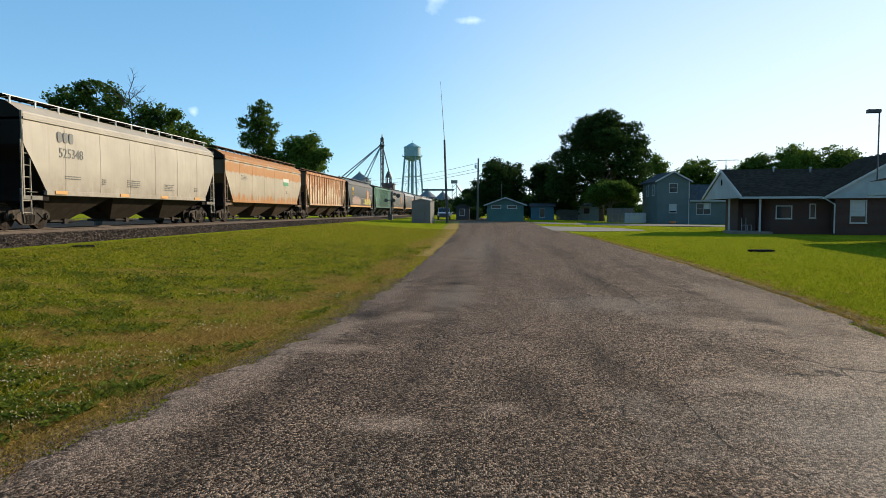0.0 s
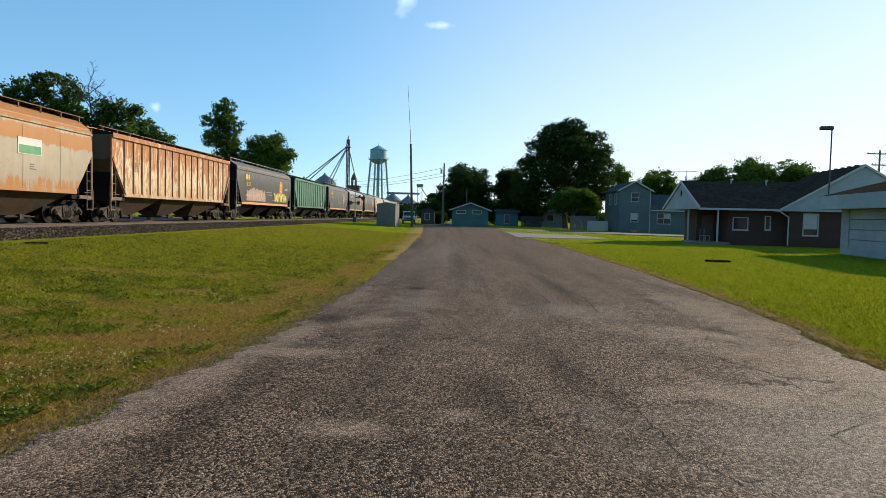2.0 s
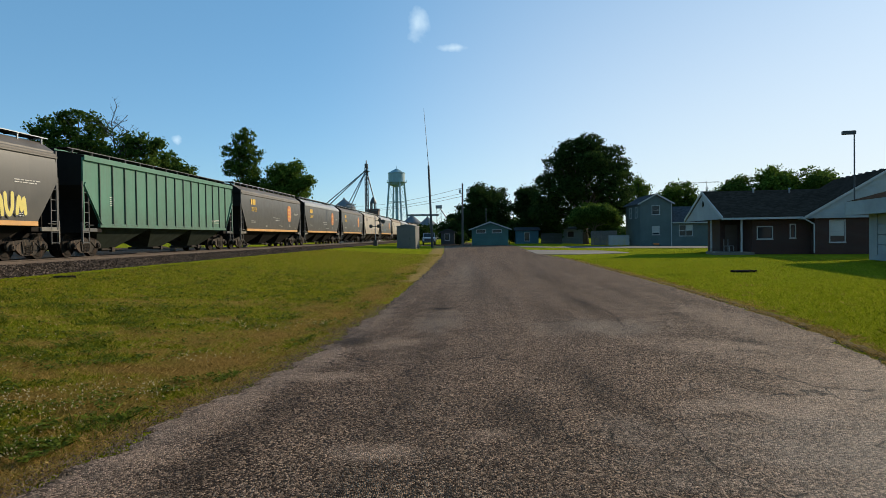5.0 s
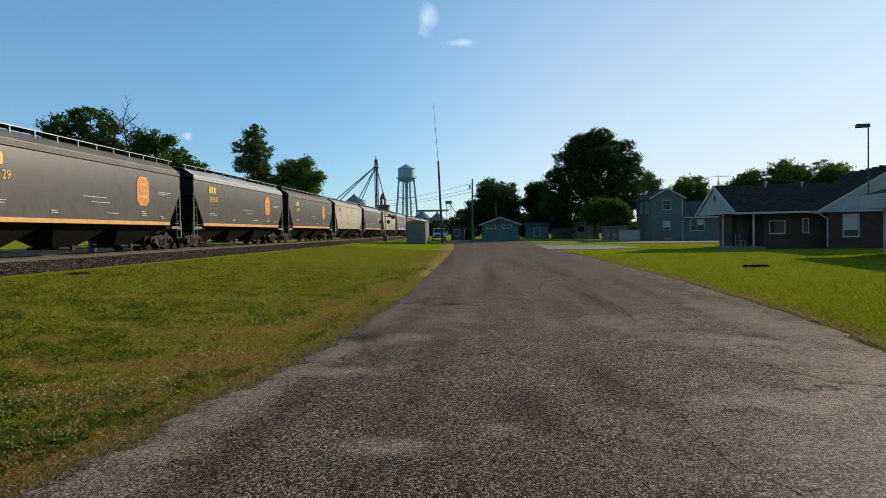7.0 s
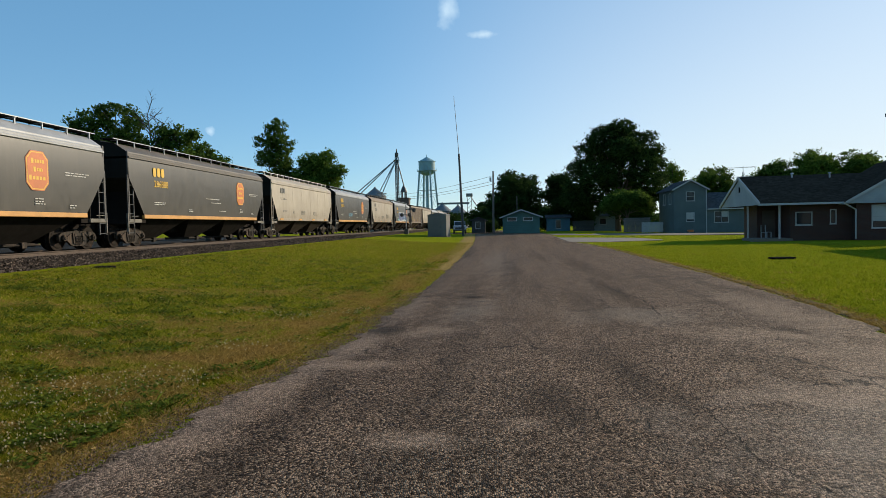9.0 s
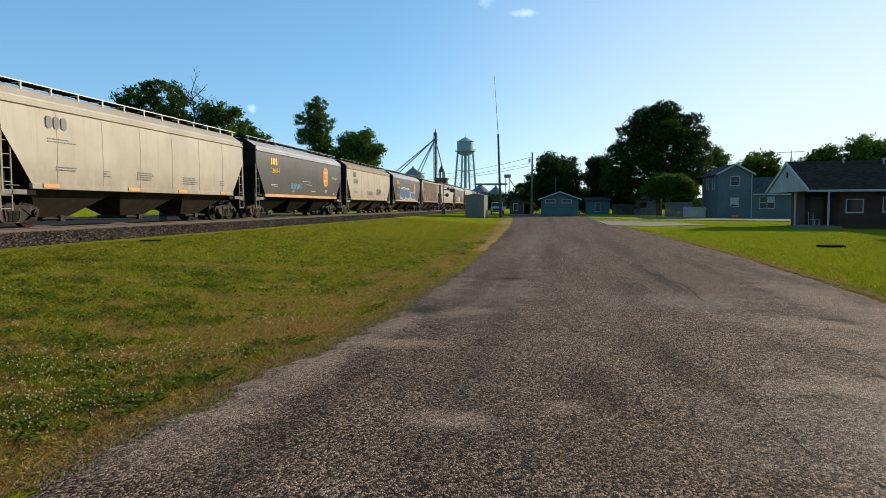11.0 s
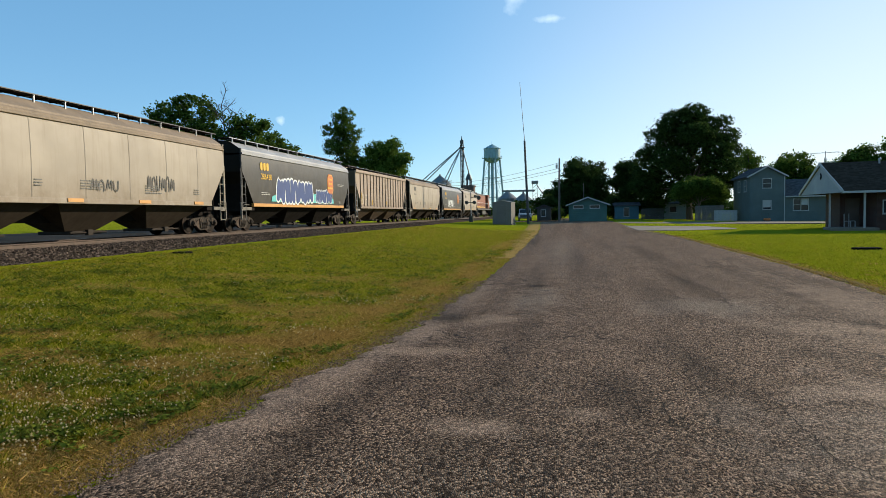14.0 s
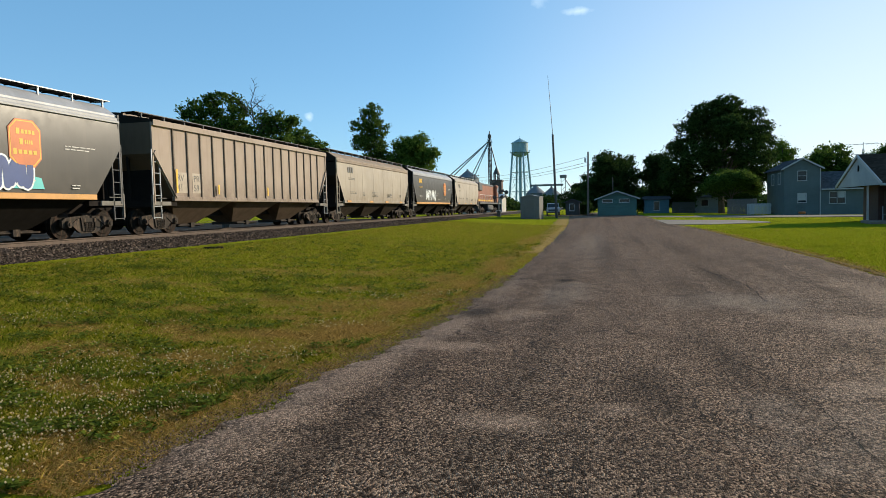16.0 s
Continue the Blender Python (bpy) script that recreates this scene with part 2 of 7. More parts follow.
def asphalt_mat():
    m, n, l, b = nodes_of("asphalt")
    o = n.new("ShaderNodeTexCoord").outputs["Object"]
    vo = n.new("ShaderNodeTexVoronoi")
    vo.inputs["Scale"].default_value = 88
    l.new(mapping(n, l, o, (1.0, 0.6, 1.0)), vo.inputs["Vector"])
    stone = n.new("ShaderNodeSeparateColor")
    l.new(vo.outputs["Color"], stone.inputs[0])
    c = ramp(n, l, stone.outputs[0], [(0.0, (0.010, 0.006, 0.004)), (0.40, (0.054, 0.034, 0.022)), (0.68, (0.210, 0.134, 0.087)), (0.86, (0.38, 0.245, 0.157)), (1.0, (0.54, 0.365, 0.24))])
    big = tex_noise(n, l, o, 0.33, 5, 0.62)
    mid = tex_noise(n, l, o, 1.4, 5, 0.65, 0.4)

    def stones(tone):
        return ramp(n, l, stone.outputs[0], [(0.0, tuple(x * 0.22 for x in tone)), (0.45, tuple(x * 0.75 for x in tone)), (0.8, tuple(x * 1.45 for x in tone)), (1.0, tuple(min(1.0, x * 2.4) for x in tone))])
    toned = {DARK: stones(DARK)}
    for t in (GREY, PALE):
        toned[t] = ramp(n, l, stone.outputs[0], [(0.0, tuple(x * 0.42 for x in t)), (0.5, tuple(x * 0.88 for x in t)), (1.0, tuple(x * 1.6 for x in t))])
    c = mix_col(n, l, ranged(n, l, big, 0.35, 0.68, 0.0, 0.45), c, stones((0.175, 0.112, 0.073)))
    c = mix_col(n, l, ranged(n, l, mid, 0.45, 0.8, 0.0, 0.5), c, (0.016, 0.010, 0.0065))
    lanes = tex_noise(n, l, mapping(n, l, o, (1.0, 0.035, 1)), 1.3, 3, 0.5)
    c = mix_col(n, l, ranged(n, l, lanes, 0.52, 0.7, 0.0, 0.45), c, (0.018, 0.0125, 0.0085))
    pale = tex_noise(n, l, mapping(n, l, o, (0.55, 1.0, 1)), 0.8, 6, 0.72)
    c = mix_col(n, l, ranged(n, l, pale, 0.60, 0.74, 0.0, 0.38), c, stones((0.20, 0.142, 0.108)))
    for px, py, rx, ry, amt, tone in STAINS:
        c = mix_col(n, l, stain(n, l, o, px, py, rx, ry, amt * (0.95 if tone == PALE else 0.9), mid), c, toned[tone])
    crk = n.new("ShaderNodeTexVoronoi")
    crk.feature = "DISTANCE_TO_EDGE"
    crk.inputs["Scale"].default_value = 0.55
    wob = n.new("ShaderNodeVectorMath")
    wob.operation = "ADD"
    wt = n.new("ShaderNodeTexNoise")
    wt.inputs["Scale"].default_value, wt.inputs["Detail"].default_value = 2.5, 6
    l.new(o, wt.inputs["Vector"])
    ws = n.new("ShaderNodeVectorMath")
    ws.operation = "SCALE"
    ws.inputs["Scale"].default_value = 0.55
    l.new(wt.outputs["Color"], ws.inputs[0])
    l.new(o, wob.inputs[0])
    l.new(ws.outputs[0], wob.inputs[1])
    l.new(wob.outputs[0], crk.inputs["Vector"])
    where = tex_noise(n, l, o, 0.45, 2)
    ck = n.new("ShaderNodeMath")
    ck.operation = "MULTIPLY"
    l.new(ranged(n, l, crk.outputs["Distance"], 0.004, 0.012, 1.0, 0.0), ck.inputs[0])
    l.new(ranged(n, l, where, 0.5, 0.6, 0.0, 0.85), ck.inputs[1])
    c = mix_col(n, l, ck.outputs[0], c, (0.012, 0.010, 0.009))
    l.new(c, b.inputs["Base Color"])
    l.new(ranged(n, l, stone.outputs[1], 0.0, 1.0, 0.5, 0.95), b.inputs["Roughness"])
    b.inputs["Specular IOR Level"].default_value = 0.03
    bp = n.new("ShaderNodeBump")
    bp.inputs["Strength"].default_value, bp.inputs["Distance"].default_value = 0.8, 0.013
    bp.invert = True
    l.new(vo.outputs["Distance"], bp.inputs["Height"])
    b2 = n.new("ShaderNodeBump")
    b2.inputs["Strength"].default_value, b2.inputs["Distance"].default_value = 0.5, 0.03
    l.new(mid, b2.inputs["Height"])
    l.new(bp.outputs[0], b2.inputs["Normal"])
    l.new(b2.outputs[0], b.inputs["Normal"])
    return m


def grass_ground_mat():
    m, n, l, b = nodes_of("turf")
    o = n.new("ShaderNodeTexCoord").outputs["Object"]
    fine = tex_noise(n, l, mapping(n, l, o, (1, 0.7, 1)), 22, 6, 0.85)
    mid = tex_noise(n, l, o, 1.1, 6, 0.7)
    big = tex_noise(n, l, o, 0.09, 4, 0.6)
    c = ramp(n, l, fine, [(0.30, (0.010, 0.018, 0.001)), (0.5, (0.205, 0.230, 0.010)), (0.72, (0.455, 0.46, 0.032))])
    c = mix_col(n, l, ranged(n, l, mid, 0.45, 0.72, 0.0, 0.38), c, (0.27, 0.215, 0.03))
    c = mix_col(n, l, ranged(n, l, big, 0.4, 0.65, 0.0, 0.4), c, (0.155, 0.215, 0.018))
    worn = tex_noise(n, l, o, 1.7, 7, 0.75, 0.5)
    c = mix_col(n, l, ranged(n, l, worn, 0.54, 0.68, 0.0, 0.38), c, (0.19, 0.12, 0.03))
    for px, py, rx, ry, amt in BARE:
        c = mix_col(n, l, stain(n, l, o, px, py, rx, ry, amt, mid), c, (0.32, 0.185, 0.055))
    l.new(c, b.inputs["Base Color"])
    b.inputs["Roughness"].default_value = 0.9
    b.inputs["Specular IOR Level"].default_value = 0.0
    bump(n, l, b, fine, 1.0, 0.09)
    return m


def leaf_mat(name, dark, light, dry=None, trans=0.35):
    m, n, l, b = nodes_of(name)
    r = n.new("ShaderNodeNewGeometry").outputs["Random Per Island"]
    stops = [(0.0, dark), (0.75, light)]
    if dry:
        stops = [(0.0, dark), (0.6, light), (1.0, dry)]
    c = ramp(n, l, r, stops)
    l.new(c, b.inputs["Base Color"])
    b.inputs["Roughness"].default_value = 0.7
    b.inputs["Specular IOR Level"].default_value = 0.02
    tr = n.new("ShaderNodeBsdfTranslucent")
    l.new(c, tr.inputs["Color"])
    mx = n.new("ShaderNodeMixShader")
    mx.inputs[0].default_value = trans
    l.new(b.outputs[0], mx.inputs[1])
    l.new(tr.outputs[0], mx.inputs[2])
    l.new(mx.outputs[0], n["Material Output"].inputs["Surface"])
    return m


def ballast_mat():
    m, n, l, b = nodes_of("ballast_stone")
    r = n.new("ShaderNodeNewGeometry").outputs["Random Per Island"]
    c = ramp(n, l, r, [(0.0, (0.018, 0.013, 0.009)), (0.6, (0.075, 0.052, 0.037)), (1.0, (0.24, 0.175, 0.13))])
    l.new(c, b.inputs["Base Color"])
    b.inputs["Roughness"].default_value = 0.85
    b.inputs["Specular IOR Level"].default_value = 0.1
    return m


def shingle_mat(name, col):
    m, n, l, b = nodes_of(name)
    o = n.new("ShaderNodeTexCoord").outputs["Object"]
    v = n.new("ShaderNodeTexVoronoi")
    v.inputs["Scale"].default_value = 4.5
    l.new(mapping(n, l, o, (1, 1, 2.2)), v.inputs["Vector"])
    sp = n.new("ShaderNodeSeparateColor")
    l.new(v.outputs["Color"], sp.inputs[0])
    c = ramp(n, l, sp.outputs[0], [(0.0, tuple(x * 0.7 for x in col)), (1.0, tuple(x * 1.3 for x in col))])
    nz = tex_noise(n, l, o, 0.8, 4)
    c = mix_col(n, l, ranged(n, l, nz, 0.4, 0.7, 0, 0.4), c, tuple(x * 0.7 for x in col))
    b.inputs["Specular IOR Level"].default_value = 0.0
    l.new(c, b.inputs["Base Color"])
    b.inputs["Roughness"].default_value = 1.0
    return m


def brick_mat():
    m, n, l, b = nodes_of("brick")
    o = n.new("ShaderNodeTexCoord").outputs["Object"]
    v = n.new("ShaderNodeCombineXYZ")
    s = n.new("ShaderNodeSeparateXYZ")
    l.new(o, s.inputs[0])
    ad = n.new("ShaderNodeMath")
    l.new(s.outputs["X"], ad.inputs[0])
    l.new(s.outputs["Y"], ad.inputs[1])
    l.new(ad.outputs[0], v.inputs["X"])
    l.new(s.outputs["Z"], v.inputs["Y"])
    br = n.new("ShaderNodeTexBrick")
    br.inputs["Scale"].default_value = 1.0
    br.inputs["Brick Width"].default_value, br.inputs["Row Height"].default_value, br.inputs["Mortar Size"].default_value = 0.21, 0.075, 0.008
    br.inputs["Color1"].default_value = (0.066, 0.024, 0.016, 1)
    br.inputs["Color2"].default_value = (0.044, 0.017, 0.012, 1)
    br.inputs["Mortar"].default_value = (0.062, 0.048, 0.041, 1)
    l.new(v.outputs[0], br.inputs["Vector"])
    l.new(br.outputs["Color"], b.inputs["Base Color"])
    b.inputs["Roughness"].default_value = 0.88
    bump(n, l, b, br.outputs["Fac"], 0.3, -0.01)
    return m


def siding_mat(name, col):
    m, n, l, b = nodes_of(name)
    o = n.new("ShaderNodeTexCoord").outputs["Object"]
    w = n.new("ShaderNodeTexWave")
    w.wave_profile, w.bands_direction = "SAW", "Z"
    w.inputs["Scale"].default_value = 1.3
    l.new(o, w.inputs["Vector"])
    nz = tex_noise(n, l, o, 0.7, 5)
    c = ramp(n, l, nz, [(0.3, tuple(x * 0.8 for x in col)), (0.7, tuple(min(1, x * 1.1) for x in col))])
    c = mix_col(n, l, ranged(n, l, w.outputs["Fac"], 0.0, 0.12, 0.22, 0.0), c, tuple(x * 0.6 for x in col))
    l.new(c, b.inputs["Base Color"])
    b.inputs["Roughness"].default_value = 0.65
    bump(n, l, b, w.outputs["Fac"], 0.4, 0.02)
    return m


def glass_mat():
    m, n, l, b = nodes_of("window_glass")
    b.inputs["Base Color"].default_value = (0.02, 0.025, 0.03, 1)
    b.inputs["Roughness"].default_value = 0.08
    b.inputs["Specular IOR Level"].default_value = 0.3
    return m


M = {}
M["asphalt"] = asphalt_mat()
M["turf"] = grass_ground_mat()
M["concrete"] = paint("concrete", (0.18, 0.145, 0.112), 0.9, 0.35, 0.5)
M["gravel"] = paint("gravel", (0.055, 0.038, 0.027), 0.9, 0.5, 9.0, spec=0.05)
M["stone"] = ballast_mat()
M["rail"] = paint("rail_steel", (0.085, 0.06, 0.046), 0.5, 0.4, 5.0, 0.5)
M["tie"] = paint("tie_wood", (0.075, 0.055, 0.042), 0.9, 0.4, 4.0)
M["black_iron"] = paint("truck_iron", (0.035, 0.027, 0.021), 0.75, 0.5, 4.0, 0.0, rust=0.35, rust_col=(0.095, 0.065, 0.045), spec=0.2)
M["wheel"] = paint("wheel_steel", (0.018, 0.014, 0.011), 0.7, 0.35, 6.0, 0.2, rust=0.4, rust_col=(0.045, 0.026, 0.018), spec=0.1)
M["dark_under"] = paint("underframe", (0.018, 0.014, 0.012), 0.85, 0.3, 3.0, spec=0.1)
M["rusty_metal"] = paint("rusty_metal", (0.15, 0.085, 0.05), 0.75, 0.4, 3.0)
M["white_paint"] = paint("white_paint", (0.74, 0.72, 0.68), 0.6, 0.15, 1.2)
M["yellow"] = paint("yellow_lettering", (0.72, 0.42, 0.03), 0.5, 0.1, 2.0)
M["orange_red"] = paint("orange_red", (0.58, 0.155, 0.035), 0.5, 0.2, 2.0)
M["letter_grey"] = paint("grey_lettering", (0.13, 0.125, 0.115), 0.6, 0.1, 2.0)
M["letter_white"] = paint("white_lettering", (0.55, 0.53, 0.49), 0.6, 0.1, 2.0)
M["amber"] = paint("amber_sill", (0.62, 0.30, 0.075), 0.5, 0.25, 1.2, rust=0.2)
M["trim_white"] = paint("white_trim", (0.37, 0.37, 0.365), 0.5, 0.1, 1.0)
M["brick"] = brick_mat()
M["roof_dark"] = shingle_mat("dark_shingles", (0.042, 0.034, 0.027))
M["roof_grey"] = shingle_mat("grey_shingles", (0.07, 0.072, 0.078))
M["siding_blue"] = siding_mat("blue_siding", (0.080, 0.110, 0.112))
M["siding_white"] = siding_mat("white_siding", (0.30, 0.33, 0.345))
M["siding_green"] = siding_mat("green_siding", (0.050, 0.125, 0.108))
M["glass"] = glass_mat()
M["galv"] = paint("galvanised", (0.30, 0.32, 0.34), 0.45, 0.2, 1.5, 0.6)
M["pole_wood"] = paint("pole_wood", (0.14, 0.115, 0.10), 0.9, 0.35, 3.0, streak=True)
M["cover_iron"] = paint("cover_iron", (0.014, 0.012, 0.011), 0.95, 0.4, 6.0, spec=0.02)
# Near-black because the roofwalk's shaded underside is put into the colour.
M["grating"] = paint("shaded_grating", (0.030, 0.026, 0.023), 0.9, 0.4, 4.0, spec=0.05)
M["dark_steel"] = paint("dark_steel", (0.05, 0.05, 0.052), 0.55, 0.3, 3.0)
M["bark"] = paint("bark", (0.085, 0.066, 0.05), 0.95, 0.45, 5.0, streak=True)
M["leaf"] = leaf_mat("leaf", (0.011, 0.023, 0.006), (0.047, 0.084, 0.020), None, 0.38)
M["leaf_mid"] = leaf_mat("leaf_mid", (0.022, 0.045, 0.008), (0.10, 0.16, 0.028), None, 0.45)
M["leaf_light"] = leaf_mat("leaf_light", (0.035, 0.07, 0.012), (0.13, 0.20, 0.03))
M["blade"] = leaf_mat("grass_blade", (0.030, 0.043, 0.002), (0.250, 0.258, 0.013), (0.60, 0.42, 0.10), 0.4)
M["blade_green"] = leaf_mat("green_blade", (0.04, 0.06, 0.002), (0.27, 0.32, 0.010), (0.52, 0.44, 0.05), 0.4)
M["blade_dry"] = leaf_mat("dry_blade", (0.11, 0.068, 0.016), (0.40, 0.25, 0.06), (0.64, 0.43, 0.15), 0.3)
M["clover"] = leaf_mat("clover_leaf", (0.036, 0.052, 0.006), (0.175, 0.205, 0.026), None, 0.35)
M["petal"] = leaf_mat("clover_petal", (0.42, 0.33, 0.16), (0.74, 0.62, 0.38), None, 0.5)
M["soil"] = paint("bare_soil", (0.21, 0.135, 0.05), 0.95, 0.5, 7.0, spec=0.02)
M["lot"] = paint("gravel_lot", (0.115, 0.092, 0.072), 0.95, 0.45, 0.5)
# Dark tone for the train's shade on the ground beyond the track.
M["yard"] = paint("yard_shade", (0.04, 0.034, 0.028), 0.95, 0.4, 2.0, spec=0.02)
M["chip"] = leaf_mat("chippings", (0.06, 0.040, 0.025), (0.20, 0.132, 0.085), (0.36, 0.25, 0.165), 0.0)
M["verge"] = paint("dry_verge", (0.34, 0.225, 0.058), 0.95, 0.6, 6.0, spec=0.05)
M["blind"] = paint("blind_cloth", (0.42, 0.42, 0.40), 0.8, 0.1, 2.0)
M["tar"] = paint("crack_tar", (0.008, 0.006, 0.005), 0.9, 0.3, 8.0, spec=0.1)


# ---- mesh helpers ----
def part(name, bm, material, parent=None, label="", smooth=False):
    me = bpy.data.meshes.new(name)
    bm.normal_update()
    bm.to_mesh(me)
    bm.free()
    if smooth:
        me.polygons.foreach_set("use_smooth", [True] * len(me.polygons))
    for mt in material if isinstance(material, (list, tuple)) else [material]:
        me.materials.append(mt)
    ob = new(name, me)
    if parent:
        ob.parent = parent
    if label:
        ob["label"] = label
    return ob


def share(name, me, parent, m, label=""):
    ob = new(name, me)
    ob.parent = parent
    ob.matrix_basis = m
    if label:
        ob["label"] = label
    return ob


def box(bm, x0, x1, y0, y1, z0, z1, m=None, bevel=0.0):
    g = bmesh.ops.create_cube(bm, size=1.0, matrix=Matrix.Translation(((x0 + x1) / 2, (y0 + y1) / 2, (z0 + z1) / 2)) @ Matrix.Diagonal((x1 - x0, y1 - y0, z1 - z0, 1)))
    vs = g["verts"]
    if bevel > 0:
        es = list({e for v in vs for e in v.link_edges})
        r = bmesh.ops.bevel(bm, geom=es, offset=bevel, segments=1, affect="EDGES")
        vs = list({v for f in r["faces"] for v in f.verts} | {v for v in vs if v.is_valid})
    if m is not None:
        bmesh.ops.transform(bm, matrix=m, verts=vs)
    return vs


def tube(bm, a, b, r0, r1=None, seg=8):
    a, b = Vector(a), Vector(b)
    d = b - a
    m = Matrix.Translation((a + b) / 2) @ d.to_track_quat("Z", "Y").to_matrix().to_4x4()
    bmesh.ops.create_cone(bm, cap_ends=True, segments=seg, radius1=r0, radius2=r0 if r1 is None else r1, depth=d.length, matrix=m)


def prism(bm, pts, axis, a, b):
    """Extrude a polygon between two values along an axis. pts are in the other two axes, in order."""
    def at(p, v):
        return {"x": (v, p[0], p[1]), "y": (p[0], v, p[1]), "z": (p[0], p[1], v)}[axis]
    va = [bm.verts.new(at(p, a)) for p in pts]
    vb = [bm.verts.new(at(p, b)) for p in pts]
    fs = [bm.faces.new(va), bm.faces.new(vb[::-1])]
    for i in range(len(pts)):
        j = (i + 1) % len(pts)
        fs.append(bm.faces.new((va[i], vb[i], vb[j], va[j])))
    bmesh.ops.recalc_face_normals(bm, faces=fs)
    return fs


def empty(name, m, label, category, group="", kind=""):
    e = new(name)
    e.empty_display_size = 0.3
    e.matrix_basis = m
    return tagged(e, label, category, group, kind)


def sstep(a, b, v):
    t = np.clip((v - a) / (b - a), 0.0, 1.0)
    return t * t * (3 - 2 * t)


# ---- ground ----
RAIL_Z, TRACK_X = 0.97, -17.0


def ground_z(x, y):
    """Lie of the land: level by the road, rising gently to the railway and towards the crossing."""
    left = 0.54 * sstep(3.0, 14.0, -x)
    far = 0.30 * sstep(55.0, 90.0, y) * sstep(-25.0, -8.0, -x) * (1 - sstep(120, 200, y))
    return left + far * (1 - left / 0.54)


ROAD_L = [(-30, -4.2), (0, -3.3), (4.3, -2.93), (5.7, -2.76), (7.85, -2.40), (10.2, -2.20), (15.5, -2.02), (30, -2.05), (56, -2.4), (76, -3.0), (92, -3.6), (140, -4.5)]
ROAD_R = [(-30, 4.6), (4, 4.6), (8.9, 5.13), (10.3, 5.42), (12.7, 5.68), (15.9, 5.86), (21.4, 6.13), (30, 6.25), (40, 6.5), (60, 6.1), (80, 5.8), (140, 5.6)]


def road_edge(rows, y):
    return np.interp(y, [r[0] for r in rows], [r[1] for r in rows])


def wobble(y, seed):
    return 0.14 * noise.noise((y * 0.9, seed, 0)) + 0.11 * noise.noise((y * 3.1, seed, 5)) + 0.06 * noise.noise((y * 9.0, seed, 9))


def axis_steps(spans):
    out = []
    for a, b, s in spans:
        out += list(np.arange(a, b, s))
    return np.array(sorted(set(round(float(v), 3) for v in out)))


def make_ground():
    xs = axis_steps([(-3000, -300, 300), (-300, -40, 20), (-40, 45, 0.5), (45, 300, 15), (300, 3001, 300)])
    ys = axis_steps([(-300, -30, 30), (-30, 60, 0.75), (60, 140, 2), (140, 400, 20), (400, 4001, 300)])
    X, Y = np.meshgrid(xs, ys)
    Z = ground_z(X, Y)
    inside = (X > road_edge(ROAD_L, Y) + 0.4) & (X < road_edge(ROAD_R, Y) - 0.4) & (Y > -30) & (Y < 140)
    Z = Z - np.where(inside, 0.06, 0.0)
    V = np.stack([X.ravel(), Y.ravel(), Z.ravel()], 1)
    w = len(xs)
    i = (np.arange(len(ys) - 1)[:, None] * w + np.arange(w - 1)[None]).ravel()
    F = np.stack([i, i + 1, i + w + 1, i + w], 1)
    me = bpy.data.meshes.new("ground")
    me.from_pydata(V.tolist(), [], F.tolist())
    me.materials.append(M["turf"])
    me.polygons.foreach_set("use_smooth", [True] * len(me.polygons))
    return tagged(new("ground", me), "mown green lawn with worn dry patches beside the road", "lawn", kind="structure")


def make_road():
    ys = np.r_[np.arange(-30, 2, 1.0), np.arange(2, 30, 0.08), np.arange(30, 60, 0.4), np.arange(60, 141, 2.0)]
    bm = bmesh.new()
    prev = None
    for y in ys:
        l = road_edge(ROAD_L, y) + wobble(y, 3.0) * 1.6
        r = road_edge(ROAD_R, y) + wobble(y, 17.0)
        xs = [l, l + 0.12, l + 0.6] + list(np.linspace(l + 1.2, r - 1.2, 5)) + [r - 0.6, r - 0.12, r]
        row = []
        for k, x in enumerate(xs):
            crown = 0.035 * (1 - ((x - (l + r) / 2) / ((r - l) / 2)) ** 2) + 0.012
            z = ground_z(x, y) + crown + (-0.03 if k in (0, len(xs) - 1) else 0)
            row.append(bm.verts.new((x, y, z)))
        if prev:
            for k in range(len(row) - 1):
                bm.faces.new((prev[k], prev[k + 1], row[k + 1], row[k]))
        prev = row
    return tagged(part("road", bm, M["asphalt"], smooth=True), "worn grey-brown chip-sealed asphalt road with cracks and pale patches", "road", kind="structure")


def slab(name, pts, lift, material, label, category):
    bm = bmesh.new()
    v0 = [bm.verts.new((x, y, float(ground_z(x, y)) + lift)) for x, y in pts]
    v1 = [bm.verts.new((x, y, float(ground_z(x, y)) - 0.15)) for x, y in pts]
    bm.faces.new(v0)
    for i in range(len(pts)):
        j = (i + 1) % len(pts)
        bm.faces.new((v0[i], v1[i], v1[j], v0[j]))
    bmesh.ops.recalc_face_normals(bm, faces=bm.faces[:])
    return tagged(part(name, bm, material), label, category, kind="structure")


ground = make_ground()
road = make_road()
slab("driveway", [(5.6, 56.0), (8.6, 54.6), (13.2, 56.6), (13.6, 58.6), (12.4, 64.5), (5.6, 69)], 0.03, M["concrete"], "pale concrete driveway apron across the lawn", "driveway")
slab("parking_strip", [(5.9, 78), (14, 73), (30, 70), (31, 78), (20, 81), (5.8, 84)], 0.025, M["lot"], "pale gravelly parking strip in front of the houses", "parking")
# Dark sheet laid over the lawn to hold the train's shade.
slab("yard", [(-50, -30), (-20.5, -30), (-20.5, 92), (-50, 92)], 0.03, M["yard"], "dark sheet for the train's shade on the far side of the track", "yard")
slab("cross_street", [(-60, 93), (5.0, 93), (5.0, 101), (-60, 101)], 0.05, M["asphalt"], "grey cross street leading over the railway", "road")


